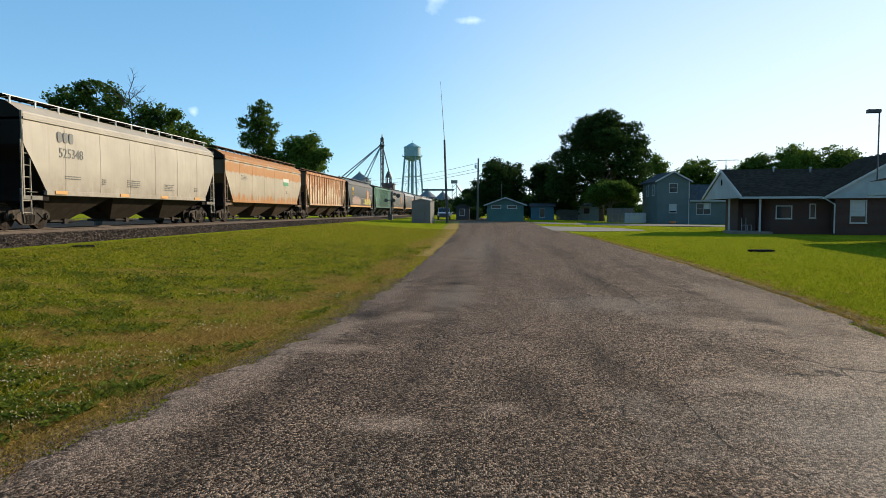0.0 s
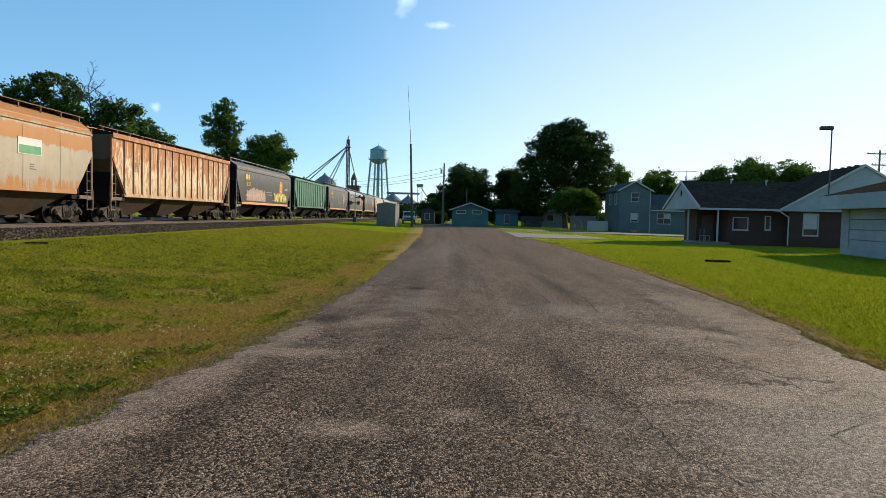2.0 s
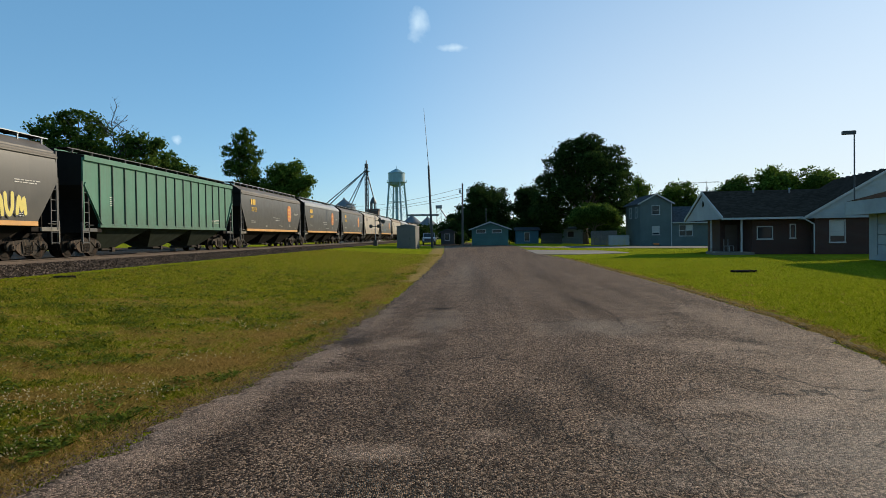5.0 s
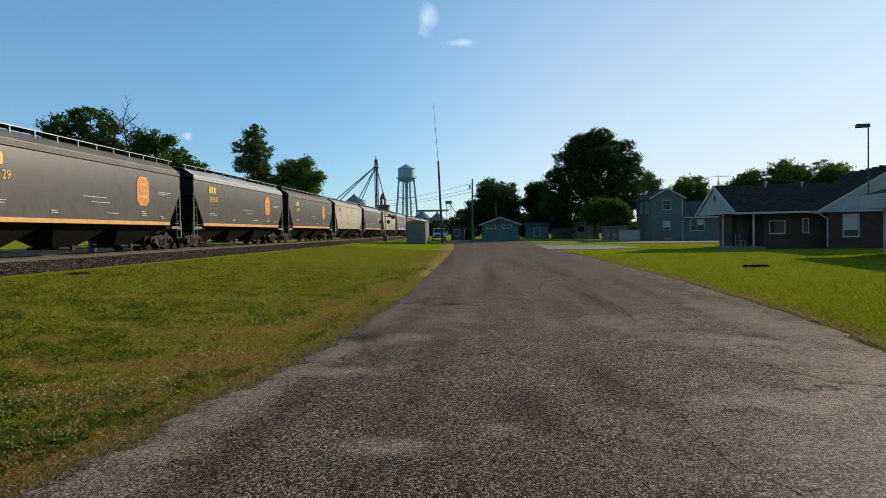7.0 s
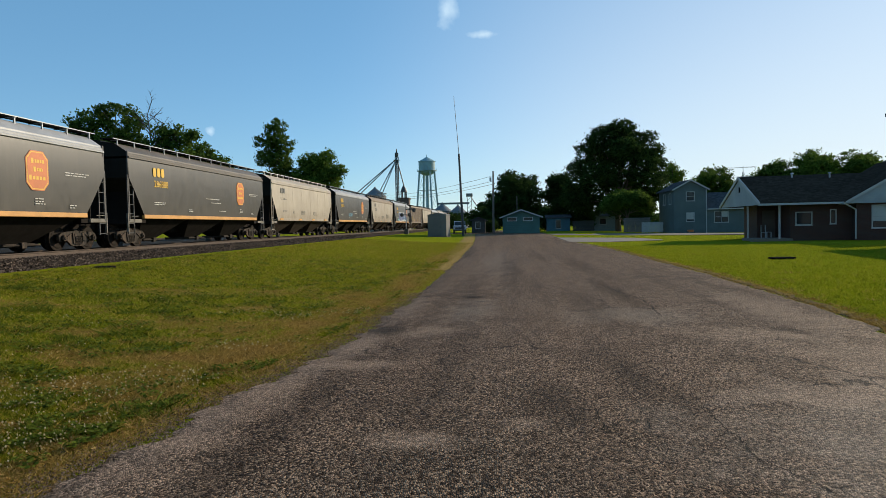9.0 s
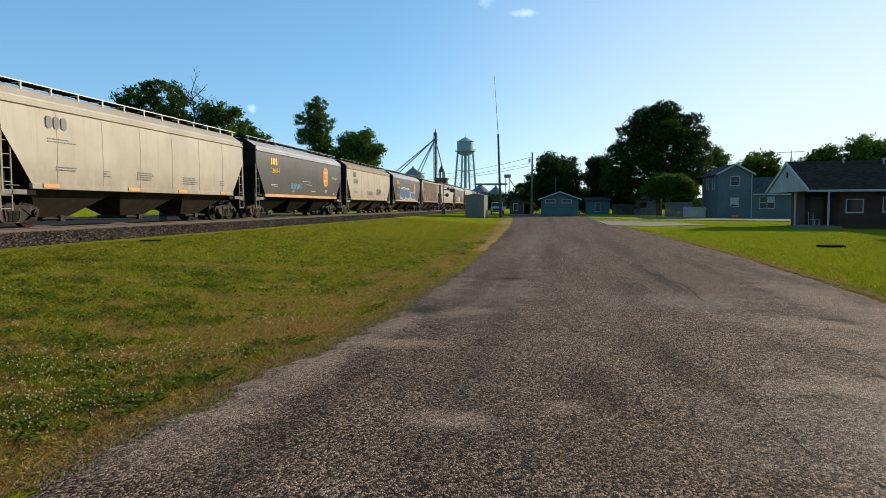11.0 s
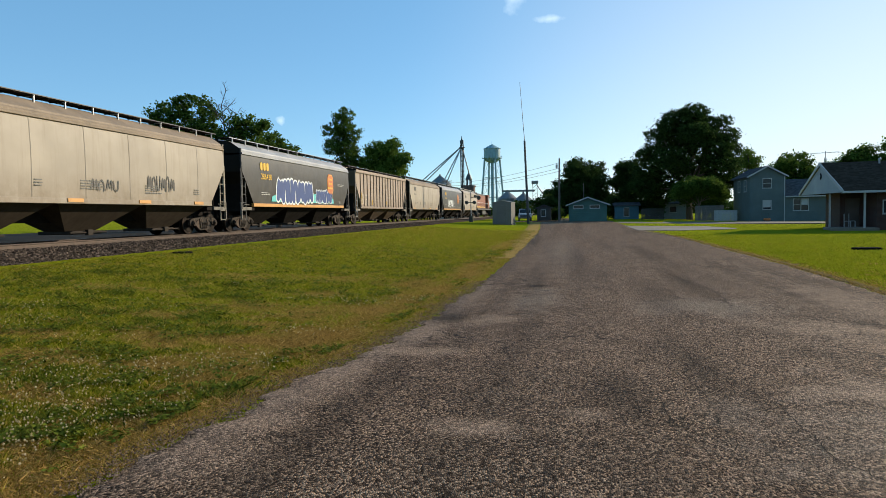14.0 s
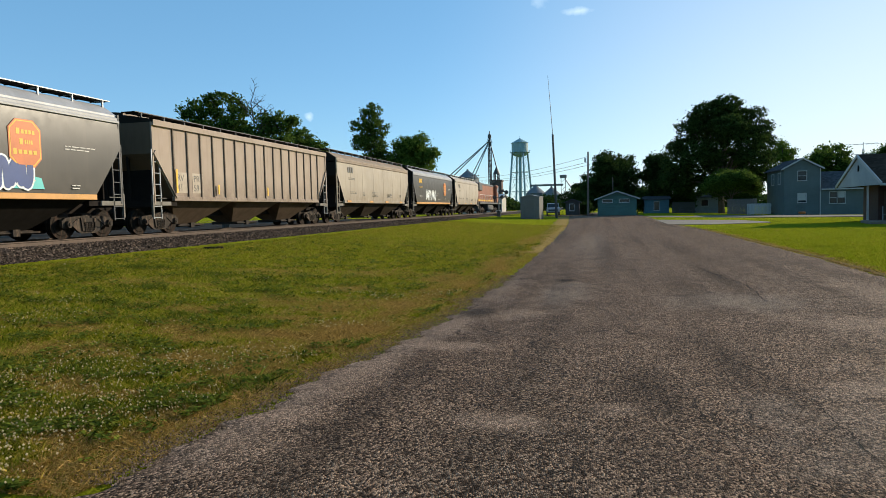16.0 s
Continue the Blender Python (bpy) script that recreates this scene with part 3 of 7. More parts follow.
def crack(points, seed, width=0.012):
    """A ragged tarry crack in the road, with side cracks."""
    rg = random.Random(seed)

    def line(a, b, n, jig):
        pts = []
        for i in range(n + 1):
            f = i / n
            k = jig * math.sin(math.pi * min(1, max(0.05, f)))
            pts.append((a[0] + (b[0] - a[0]) * f + rg.uniform(-k, k), a[1] + (b[1] - a[1]) * f + rg.uniform(-k, k)))
        return pts
    bm = bmesh.new()
    runs = [line(a, b, max(4, int(math.dist(a, b) / 0.07)), 0.045) for a, b in zip(points, points[1:])]
    for r in list(runs):
        for p in r[2::5]:
            a = rg.uniform(0, math.tau)
            d = rg.uniform(0.12, 0.4)
            runs.append(line(p, (p[0] + d * math.cos(a), p[1] + d * 0.7 * math.sin(a)), 5, 0.03))
    for r in runs:
        for p, q in zip(r, r[1:]):
            d = Vector((q[0] - p[0], q[1] - p[1])).normalized()
            w = width * rg.uniform(0.3, 1.0)
            c = [(p[0] - d.y * w / 2, p[1] + d.x * w / 2), (p[0] + d.y * w / 2, p[1] - d.x * w / 2), (q[0] + d.y * w / 2, q[1] - d.x * w / 2), (q[0] - d.y * w / 2, q[1] + d.x * w / 2)]
            vs = []
            for x, y in c:
                l, r2 = float(road_edge(ROAD_L, y)), float(road_edge(ROAD_R, y))
                vs.append(bm.verts.new((x, y, float(ground_z(x, y)) + 0.035 * (1 - ((x - (l + r2) / 2) / ((r2 - l) / 2)) ** 2) + 0.0155)))
            bm.faces.new(vs)
    tagged(part("road_crack", bm, M["tar"]), "dark ragged crack in the asphalt", "crack", kind="structure")


crack([(0.47, 5.68), (0.61, 5.22), (0.77, 5.07), (0.99, 4.78), (1.1, 4.53)], 1, 0.009)
crack([(0.71, 5.81), (0.73, 5.27), (0.77, 5.07)], 2, 0.009)
crack([(0.47, 5.27), (0.62, 5.07), (0.89, 5.02)], 6, 0.009)
crack([(0.79, 5.07), (0.95, 5.44), (1.09, 5.27)], 7, 0.009)
crack([(1.25, 7.4), (1.38, 6.78), (1.55, 6.0), (1.63, 5.27), (1.62, 4.5), (1.85, 3.9)], 3, 0.011)
crack([(2.2, 5.9), (1.6, 5.6), (1.1, 5.4)], 4)
crack([(2.3, 19.0), (2.5, 16.3), (2.75, 13.5), (2.6, 11.5)], 5, 0.03)


def verge(rows, sgn, seed, ys, base, grow, rough):
    """Straw-dry strip of grass where the lawn meets the road."""
    bm = bmesh.new()
    prev = None
    for y in np.arange(*ys):
        e = float(road_edge(rows, y)) + wobble(y, seed) * rough - sgn * 0.04
        w = base + grow * sstep(18, 60, y) + 0.7 * base * noise.noise((y * 0.35, seed + 4, 1.0)) + 0.9 * base * noise.noise((y * 1.3, seed + 4, 4.0))
        w = max(0.05, float(w)) * sgn
        row = [bm.verts.new((x, y, float(ground_z(x, y)) + dz)) for x, dz in ((e, 0.012), (e + w * 0.5, 0.02), (e + w, 0.012), (e + w + sgn * 0.1, -0.02))]
        if prev:
            for k in range(3):
                bm.faces.new((prev[k + 1], prev[k], row[k], row[k + 1]) if sgn < 0 else (prev[k], prev[k + 1], row[k + 1], row[k]))
        prev = row
    tagged(part("verge", bm, M["verge"], smooth=True), "straw-brown dry grass verge along the road", "verge", kind="structure")


verge(ROAD_L, -1, 3.0, (24, 91, 0.35), 0.35, 0.85, 1.6)


def lawn_lip(rows, seed, ys):
    """The turf stands a little above the road and breaks off in a ragged edge of soil."""
    bm = bmesh.new()
    prev = None
    for y in np.arange(*ys):
        rag = wobble(y, seed) + 0.07 * noise.noise((y * 6.0, seed, 2.0)) + 0.05 * noise.noise((y * 17.0, seed, 7.0))
        e = float(road_edge(rows, y)) + rag - 0.02
        hgt = 0.028 + 0.022 * noise.noise((y * 2.2, seed, 3.0))
        w = 0.45 + 0.2 * noise.noise((y * 1.1, seed, 6.0))
        row = [bm.verts.new((x, y, float(ground_z(x, y)) + dz)) for x, dz in ((e, -0.02), (e + 0.07, hgt * 0.55), (e + 0.17, hgt), (e + w * 0.6, hgt * 0.6), (e + w, -0.01))]
        if prev:
            for k in range(4):
                f = bm.faces.new((prev[k], prev[k + 1], row[k + 1], row[k]))
                f.material_index = 0 if k < 2 else 1
        prev = row
    tagged(part("lawn_edge", bm, [M["soil"], M["turf"]]), "ragged soil edge of the lawn above the road", "lawn edge", kind="structure")


lawn_lip(ROAD_R, 17.0, (6.0, 54, 0.11))


# ---- railway track ----
def make_track():
    bm = bmesh.new()
    prof = [(-5.2, 0.30), (-3.7, 0.45), (-2.2, 0.74), (-1.6, 0.80), (1.6, 0.80), (2.2, 0.74), (3.5, 0.42), (4.4, 0.20)]
    prev = None
    for y in list(np.arange(-30, 120, 2.0)) + list(np.arange(120, 700, 20)):
        row = [bm.verts.new((TRACK_X + px, y, pz + 0.03 * noise.noise((px, y * 0.4, 2)))) for px, pz in prof]
        if prev:
            for k in range(len(row) - 1):
                bm.faces.new((prev[k], prev[k + 1], row[k + 1], row[k]))
        prev = row
    tagged(part("ballast_bed", bm, M["gravel"]), "brown-grey crushed stone ballast bed under the track", "ballast", kind="structure")
    # loose stones of the near shoulder
    rng = np.random.default_rng(5)
    V, F = [], []
    n = 26000
    ys = 8 + 62 * rng.random(n) ** 1.5
    u = rng.random(n)
    xs = TRACK_X + 1.0 + 3.1 * u
    zs = np.interp(xs - TRACK_X, [1.6, 2.2, 3.5, 4.4], [0.80, 0.74, 0.42, 0.20])
    for x, y, z in zip(xs, ys, zs):
        s = rng.uniform(0.025, 0.055)
        c = Euler(rng.random(3) * 6).to_matrix()
        b = len(V)
        for p in ((1, 0, 0), (-1, 0, 0), (0, 1, 0), (0, -1, 0), (0, 0, 0.8), (0, 0, -0.8)):
            q = c @ Vector((p[0] * s * rng.uniform(0.7, 1.2), p[1] * s, p[2] * s))
            V.append((x + q.x, y + q.y, z + q.z + 0.01))
        F += [(b, b + 2, b + 4), (b + 2, b + 1, b + 4), (b + 1, b + 3, b + 4), (b + 3, b, b + 4), (b + 2, b, b + 5), (b + 1, b + 2, b + 5), (b + 3, b + 1, b + 5), (b, b + 3, b + 5)]
    me = bpy.data.meshes.new("ballast_stones")
    me.from_pydata(V, [], F)
    me.materials.append(M["stone"])
    tagged(new("ballast_stones", me), "loose crushed stones on the track shoulder", "stones", kind="stuff")
    for side in (-1, 1):
        bm = bmesh.new()
        x = TRACK_X + side * 0.755
        prism(bm, [(x - 0.075, 0.79), (x + 0.075, 0.79), (x + 0.075, 0.81), (x + 0.012, 0.835), (x + 0.012, 0.925), (x + 0.037, 0.94), (x + 0.037, RAIL_Z), (x - 0.037, RAIL_Z), (x - 0.037, 0.94), (x - 0.012, 0.925), (x - 0.012, 0.835), (x - 0.075, 0.81)], "y", -30, 700)
        tagged(part("rail", bm, M["rail"]), "worn brown steel rail on the ballast", "rail", "rails of the track", "structure")
    tie = bmesh.new()
    box(tie, -1.3, 1.3, -0.115, 0.115, -0.16, 0.0, bevel=0.012)
    ties = empty("track_ties", pose(TRACK_X, 0, 0.815), "dark weathered wooden ties half sunk in ballast", "ties", kind="structure")
    first = part("tie", tie, M["tie"], ties)
    first.matrix_basis = pose(0, 8, 0, 0, 0, 0.6)
    for k in range(1, 130):
        share("tie", first.data, ties, pose(0.03 * math.sin(k * 2.3), 8 + 0.5 * k, 0, 0, 0, 0.8 * math.sin(k * 1.7)))


make_track()


# ---- train ----
SPEED = 13.45
JOINTS = [20.9, 38.5, 56.7, 74.7, 92.8, 111.4, 129.0, 147.1, 164.7, 182.5, 200.2, 217.8, 235.7, 253.3, 271.0, 289.0, 306.0]
P_SIDE = {}
P_SIDE["beige"] = car_paint("beige_car_paint", (0.385, 0.332, 0.268), dirt=(0.20, 0.155, 0.11), dirt_amt=0.35)
P_SIDE["beige2"] = car_paint("tan_car_paint", (0.345, 0.295, 0.235), dirt=(0.19, 0.14, 0.09), dirt_amt=0.45)
P_SIDE["black"] = car_paint("charcoal_car_paint", (0.030, 0.027, 0.023), dirt=(0.064, 0.053, 0.040), dirt_amt=0.5, rough=0.42)
P_SIDE["brown"] = car_paint("brown_car_paint", (0.10, 0.062, 0.042), dirt=(0.05, 0.035, 0.025), dirt_amt=0.5)
P_SIDE["rusty"] = car_paint("rusty_car_paint", (0.36, 0.30, 0.225), rust=0.60, rust_col=(0.36, 0.155, 0.042), top_rust=0.46, dirt=(0.25, 0.175, 0.11), dirt_amt=0.55, rough=0.6, rust_scale=1.1, band=True, soft=0.12)
P_SIDE["rusty_rib"] = car_paint("rusty_ribbed_paint", (0.60, 0.48, 0.33), rust=0.66, rust_col=(0.34, 0.125, 0.035), top_rust=0.12, dirt=(0.30, 0.13, 0.045), dirt_amt=0.6, rough=0.6, rust_scale=1.9, soft=0.11)
P_SIDE["green"] = car_paint("green_car_paint", (0.055, 0.17, 0.115), dirt=(0.05, 0.075, 0.055), dirt_amt=0.4)
P_SIDE["tan_rib"] = car_paint("tan_ribbed_paint", (0.325, 0.252, 0.198), dirt=(0.13, 0.09, 0.062), dirt_amt=0.5, rough=0.6)
# Hopper colours are kept dark; shade below the body is painted into them.
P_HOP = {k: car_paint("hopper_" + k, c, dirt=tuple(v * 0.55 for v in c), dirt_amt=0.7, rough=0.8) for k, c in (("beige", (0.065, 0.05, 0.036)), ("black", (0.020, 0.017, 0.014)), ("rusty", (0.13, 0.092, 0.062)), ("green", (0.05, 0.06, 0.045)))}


def side_frame_mesh():
    bm = bmesh.new()
    outer = [(-1.12, 0.56), (-0.98, 0.66), (-0.55, 0.70), (-0.30, 0.72), (0.30, 0.72), (0.55, 0.70), (0.98, 0.66), (1.12, 0.56), (1.10, 0.36), (0.94, 0.33), (0.70, 0.42), (0.42, 0.20), (0.30, 0.16), (-0.30, 0.16), (-0.42, 0.20), (-0.70, 0.42), (-0.94, 0.33), (-1.10, 0.36)]
    prism(bm, outer, "x", -0.05, 0.05)
    for s in (-1, 1):
        tube(bm, (-0.02, s * 0.89, 0.46), (0.15, s * 0.89, 0.46), 0.13, 0.11, 10)
        tube(bm, (0.14, s * 0.89, 0.46), (0.18, s * 0.89, 0.46), 0.06, 0.06, 8)
        prism(bm, [(s * 0.28, 0.66), (s * 0.36, 0.66), (s * 0.30, 0.24), (s * 0.22, 0.24)], "x", -0.09, 0.09)
        prism(bm, [(s * 0.40, 0.60), (s * 0.50, 0.62), (s * 0.78, 0.44), (s * 0.70, 0.40)], "x", -0.08, 0.08)
    for y in (-0.14, 0.0, 0.14):
        for k in range(5):
            tube(bm, (0.04, y, 0.22 + k * 0.06), (0.04, y, 0.25 + k * 0.06), 0.085, 0.085, 8)
    box(bm, -0.1, 0.1, -0.28, 0.28, 0.52, 0.64)
    me = bpy.data.meshes.new("side_frame")
    bm.to_mesh(me)
    bm.free()
    me.materials.append(M["black_iron"])
    return me


def wheelset_mesh():
    bm = bmesh.new()
    for s in (-1, 1):
        x = s * 0.755
        tube(bm, (x - 0.065, 0, 0), (x + 0.065, 0, 0), 0.457, 0.457, 28)
        tube(bm, (x - s * 0.065, 0, 0), (x - s * 0.095, 0, 0), 0.485, 0.485, 28)
        tube(bm, (x + s * 0.065, 0, 0), (x + s * 0.08, 0, 0), 0.37, 0.34, 20)
        tube(bm, (x + s * 0.06, 0, 0), (x + s * 0.13, 0, 0), 0.15, 0.13, 14)
    tube(bm, (-1.05, 0, 0), (1.05, 0, 0), 0.085, 0.085, 12)
    me = bpy.data.meshes.new("wheelset")
    bm.to_mesh(me)
    bm.free()
    me.materials.append(M["wheel"])
    return me


SIDE_FRAME, WHEELSET = side_frame_mesh(), wheelset_mesh()
WHEELSETS, CARS = [], []


def add_truck(car, y, name="truck"):
    bm = bmesh.new()
    box(bm, -1.0, 1.0, -0.2, 0.2, 0.48, 0.80, bevel=0.03)
    tube(bm, (0, 0, 0.78), (0, 0, 0.98), 0.25, 0.25, 12)
    for s in (-1, 1):
        box(bm, -0.95, 0.95, s * 0.34 - 0.05, s * 0.34 + 0.05, 0.30, 0.42)
    t = part(name, bm, M["black_iron"], car, "cast-iron bogie caked with brown dirt")
    t.matrix_basis = pose(0, y, 0)
    for s in (-1, 1):
        share("side_frame", SIDE_FRAME, t, pose(s * 0.99, 0, 0, 0, 0, 0 if s > 0 else 180))
    for s in (-1, 1):
        WHEELSETS.append((share("wheelset", WHEELSET, t, pose(0, s * 0.89, 0.457)), s * 0.89))


def lettering(car, text, y, z, size, mat, x, sx=1.0, name="lettering"):
    cu = bpy.data.curves.new(name, "FONT")
    cu.body, cu.size, cu.extrude, cu.resolution_u = text, size, 0.003, 3
    cu.materials.append(mat)
    ob = new(name, cu)
    ob.parent = car
    ob.matrix_basis = pose(x, y, z, 90, 0, 90) @ Matrix.Diagonal((sx, 1, 1, 1))
    return ob


def hopper_car(k, y0, y1, colour, ribbed, sill=None, hop="black", label="", roof=None):
    """A covered hopper: body, roof, sills, three bays, roofwalk, ends, ladders, two bogies. Local y runs along the track."""
    pitch = y1 - y0
    H = (pitch - 1.75) / 2
    car = empty("hopper_car", pose(TRACK_X, (y0 + y1) / 2, RAIL_Z), label, "hopper car", "hopper cars of the train")
    CARS.append((car, (y0 + y1) / 2))
    side = P_SIDE[colour]
    Z0, Z1, ZV = 1.31, 4.02, 2.90
    ins = 1.2

    def reach(z):
        return H if z >= ZV else H - ins * (ZV - z) / (ZV - Z0)
    w = 1.60
    if ribbed:
        prof = [(w - 0.06, Z0), (w - 0.06, 2.3), (w - 0.06, ZV), (w - 0.06, Z1)]
    else:
        prof = [(w - 0.035, Z0), (w - 0.01, 1.9), (w, 2.4), (w, ZV), (w - 0.02, 3.55), (w - 0.05, 3.8)]
    bm = bmesh.new()
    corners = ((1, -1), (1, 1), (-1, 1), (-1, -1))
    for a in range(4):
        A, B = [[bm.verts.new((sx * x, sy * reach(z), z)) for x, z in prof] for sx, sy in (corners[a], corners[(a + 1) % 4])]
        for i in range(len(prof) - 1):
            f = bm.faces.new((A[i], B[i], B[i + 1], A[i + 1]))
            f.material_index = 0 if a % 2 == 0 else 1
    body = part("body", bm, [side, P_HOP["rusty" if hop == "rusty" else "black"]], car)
    body.data.polygons.foreach_set("use_smooth", [p.material_index == 0 and not ribbed for p in body.data.polygons])
    # end faces of the slope sheets are in the hopper colour, near-black for shade
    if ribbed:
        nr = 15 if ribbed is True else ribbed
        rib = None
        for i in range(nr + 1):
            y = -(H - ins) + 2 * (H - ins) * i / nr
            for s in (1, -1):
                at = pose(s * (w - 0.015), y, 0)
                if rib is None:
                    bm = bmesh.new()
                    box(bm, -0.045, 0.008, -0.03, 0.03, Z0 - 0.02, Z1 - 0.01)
                    first = part("side_rib", bm, RIBS[colour], car, "pressed steel rib coloured dark for its shadow line")
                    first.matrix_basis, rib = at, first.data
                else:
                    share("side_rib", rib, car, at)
        bm = bmesh.new()
        for s in (1, -1):
            x0, x1 = sorted((s * (w - 0.06), s * (w + 0.02)))
            for e in (-1, 1):
                prism(bm, [(e * H, ZV), (e * (H - 0.1), ZV + 0.12), (e * (H - ins + 0.02), Z0 + 0.1), (e * (H - ins - 0.06), Z0)], "x", x0, x1)
            box(bm, x0, x1 + (0.02 if s > 0 else 0), -H, H, Z1 - 0.12, Z1 + 0.02)
        part("side_edging", bm, side, car)
    else:
        bm = bmesh.new()
        for i in range(1, 7):
            y = -H + 2 * H * i / 7
            if abs(y) < H - ins:
                for x, z, x2, z2 in [(prof[j][0], prof[j][1], prof[j + 1][0], prof[j + 1][1]) for j in range(len(prof) - 1)]:
                    bm.faces.new([bm.verts.new(p) for p in ((x + 0.004, y - 0.02, z), (x + 0.012, y, z), (x2 + 0.012, y, z2), (x2 + 0.004, y - 0.02, z2))])
                    bm.faces.new([bm.verts.new(p) for p in ((x + 0.012, y, z), (x + 0.004, y + 0.02, z), (x2 + 0.004, y + 0.02, z2), (x2 + 0.012, y, z2))])
        if colour == "black":
            bm.free()
        else:
            part("weld_seams", bm, side, car)["kind"] = "stuff"
    # roof with stepped eave
    bm = bmesh.new()
    rp = [(w - 0.06, Z1 - 0.30), (w + 0.02, Z1 - 0.28), (w + 0.02, Z1 - 0.22), (w - 0.02, Z1 - 0.19), (w - 0.02, Z1 - 0.12), (w - 0.07, Z1 - 0.08), (w - 0.08, Z1 - 0.02), (1.05, Z1 + 0.30), (0.90, Z1 + 0.36), (0.42, Z1 + 0.40), (0.42, Z1 + 0.46), (0.0, Z1 + 0.50)]
    full = rp + [(-x, z) for x, z in rp[-2::-1]]
    if ribbed:
        full = [(w - 0.02, Z1), (w + 0.03, Z1 + 0.02), (w + 0.03, Z1 + 0.09), (0.7, Z1 + 0.26), (0.42, Z1 + 0.28), (0.42, Z1 + 0.38), (0, Z1 + 0.42), (-0.42, Z1 + 0.38), (-0.42, Z1 + 0.28), (-0.7, Z1 + 0.26), (-w - 0.03, Z1 + 0.09), (-w - 0.03, Z1 + 0.02), (-w + 0.02, Z1)]
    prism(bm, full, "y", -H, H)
    # roof ends painted near-black, as they face away from the sun
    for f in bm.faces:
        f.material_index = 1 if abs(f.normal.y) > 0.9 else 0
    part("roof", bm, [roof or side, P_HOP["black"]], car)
    # roofwalk: two boards on brackets
    zt = Z1 + (0.34 if ribbed else 0.49)
    walk_mat = M["rusty_metal"] if colour in ("rusty", "rusty_rib", "brown") else (M["white_paint"] if colour == "beige" else (M["galv"] if colour == "black" else M["dark_steel"]))
    bracket_mat = M["white_paint"] if colour == "beige" else (walk_mat if colour != "beige2" else M["galv"])
    bm = bmesh.new()
    box(bm, -0.2, 0.12, -0.02, 0.02, zt - 0.04, zt - 0.005)
    box(bm, 0.06, 0.11, -0.025, 0.025, Z1 + 0.16, zt)
    me = None
    for s in (1, -1):
        for y in np.linspace(-H + 0.1, H - 0.1, 13):
            at = pose(s * 1.0, float(y), 0, 0, 0, 0 if s > 0 else 180)
            if me is None:
                first = part("roofwalk_bracket", bm, bracket_mat, car)
                first.matrix_basis, me = at, first.data
            else:
                share("roofwalk_bracket", me, car, at)
    for s in (1, -1):
        bm = bmesh.new()
        for q in range(5):
            box(bm, s * 0.81 - 0.27 + q * 0.115, s * 0.81 - 0.175 + q * 0.115, -H - 0.25, H + 0.25, zt, zt + 0.03)
        for y in np.linspace(-H, H, 25):
            box(bm, s * 0.81 - 0.27, s * 0.81 + 0.27, float(y) - 0.02, float(y) + 0.02, zt - 0.03, zt)
        grating = part("roofwalk", bm, M["grating"], car, "metal roofwalk grating coloured as its shaded underside")
        bm = bmesh.new()
        box(bm, s * 1.105 - 0.012, s * 1.105 + 0.012, -H - 0.25, H + 0.25, zt + 0.004, zt + 0.034)
        part("edge_rail", bm, walk_mat, grating, "slim edge rail")
    # side sills
    for s in (1, -1):
        bm = bmesh.new()
        x0, x1 = sorted((s * (w - 0.14), s * (w - 0.01)))
        box(bm, x0, x1, -(H - ins) - 0.05, (H - ins) + 0.05, Z0 - 0.10, Z0 + 0.07, bevel=0.012)
        part("side_sill", bm, sill or side, car, "amber-striped side sill" if sill else "")
    # underframe
    bm = bmesh.new()
    box(bm, -0.3, 0.3, -H - 0.25, H + 0.25, 0.62, 1.12)
    for e in (-1, 1):
        box(bm, -1.5, 1.5, e * (H + 0.02) - 0.12, e * (H + 0.02) + 0.12, 0.98, 1.20)
        box(bm, -0.2, 0.2, *sorted((e * (H + 0.2), e * (pitch / 2 + 0.02))), 0.78, 1.0)
        prism(bm, [(e * (H - 0.15), 2.9), (e * (H - 0.05), 2.9), (e * (H - 0.05), 1.2), (e * (H - 0.15), 1.2)], "x", -0.5, -0.42)
        prism(bm, [(e * (H - 0.15), 2.9), (e * (H - 0.05), 2.9), (e * (H - 0.05), 1.2), (e * (H - 0.15), 1.2)], "x", 0.42, 0.5)
        for s in (1, -1):
            box(bm, s * 1.42 - 0.07, s * 1.42 + 0.07, *sorted((e * (H - ins - 0.2), e * (H + 0.1))), 1.02, 1.18)
    part("underframe", bm, M["dark_under"], car)
    # dark plate added across the open car end to stand for its shade
    for e in (-1, 1):
        bm = bmesh.new()
        box(bm, -1.25, 1.25, e * (H - 0.45) - 0.03, e * (H - 0.45) + 0.03, 1.12, 2.38)
        part("end_shade_plate", bm, M["dark_under"], car)
    # hopper bays, in colours that hold the shade under the car
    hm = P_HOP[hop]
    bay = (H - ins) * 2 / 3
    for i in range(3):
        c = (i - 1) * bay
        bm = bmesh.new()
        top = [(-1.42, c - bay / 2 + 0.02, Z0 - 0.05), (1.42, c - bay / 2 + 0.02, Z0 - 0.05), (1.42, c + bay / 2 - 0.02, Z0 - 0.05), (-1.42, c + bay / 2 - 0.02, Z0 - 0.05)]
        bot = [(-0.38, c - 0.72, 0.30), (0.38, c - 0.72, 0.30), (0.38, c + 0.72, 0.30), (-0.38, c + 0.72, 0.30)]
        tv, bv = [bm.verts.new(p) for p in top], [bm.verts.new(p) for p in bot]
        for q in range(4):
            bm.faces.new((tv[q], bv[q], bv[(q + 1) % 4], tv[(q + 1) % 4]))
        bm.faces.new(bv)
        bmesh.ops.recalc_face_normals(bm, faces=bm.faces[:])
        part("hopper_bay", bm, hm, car)
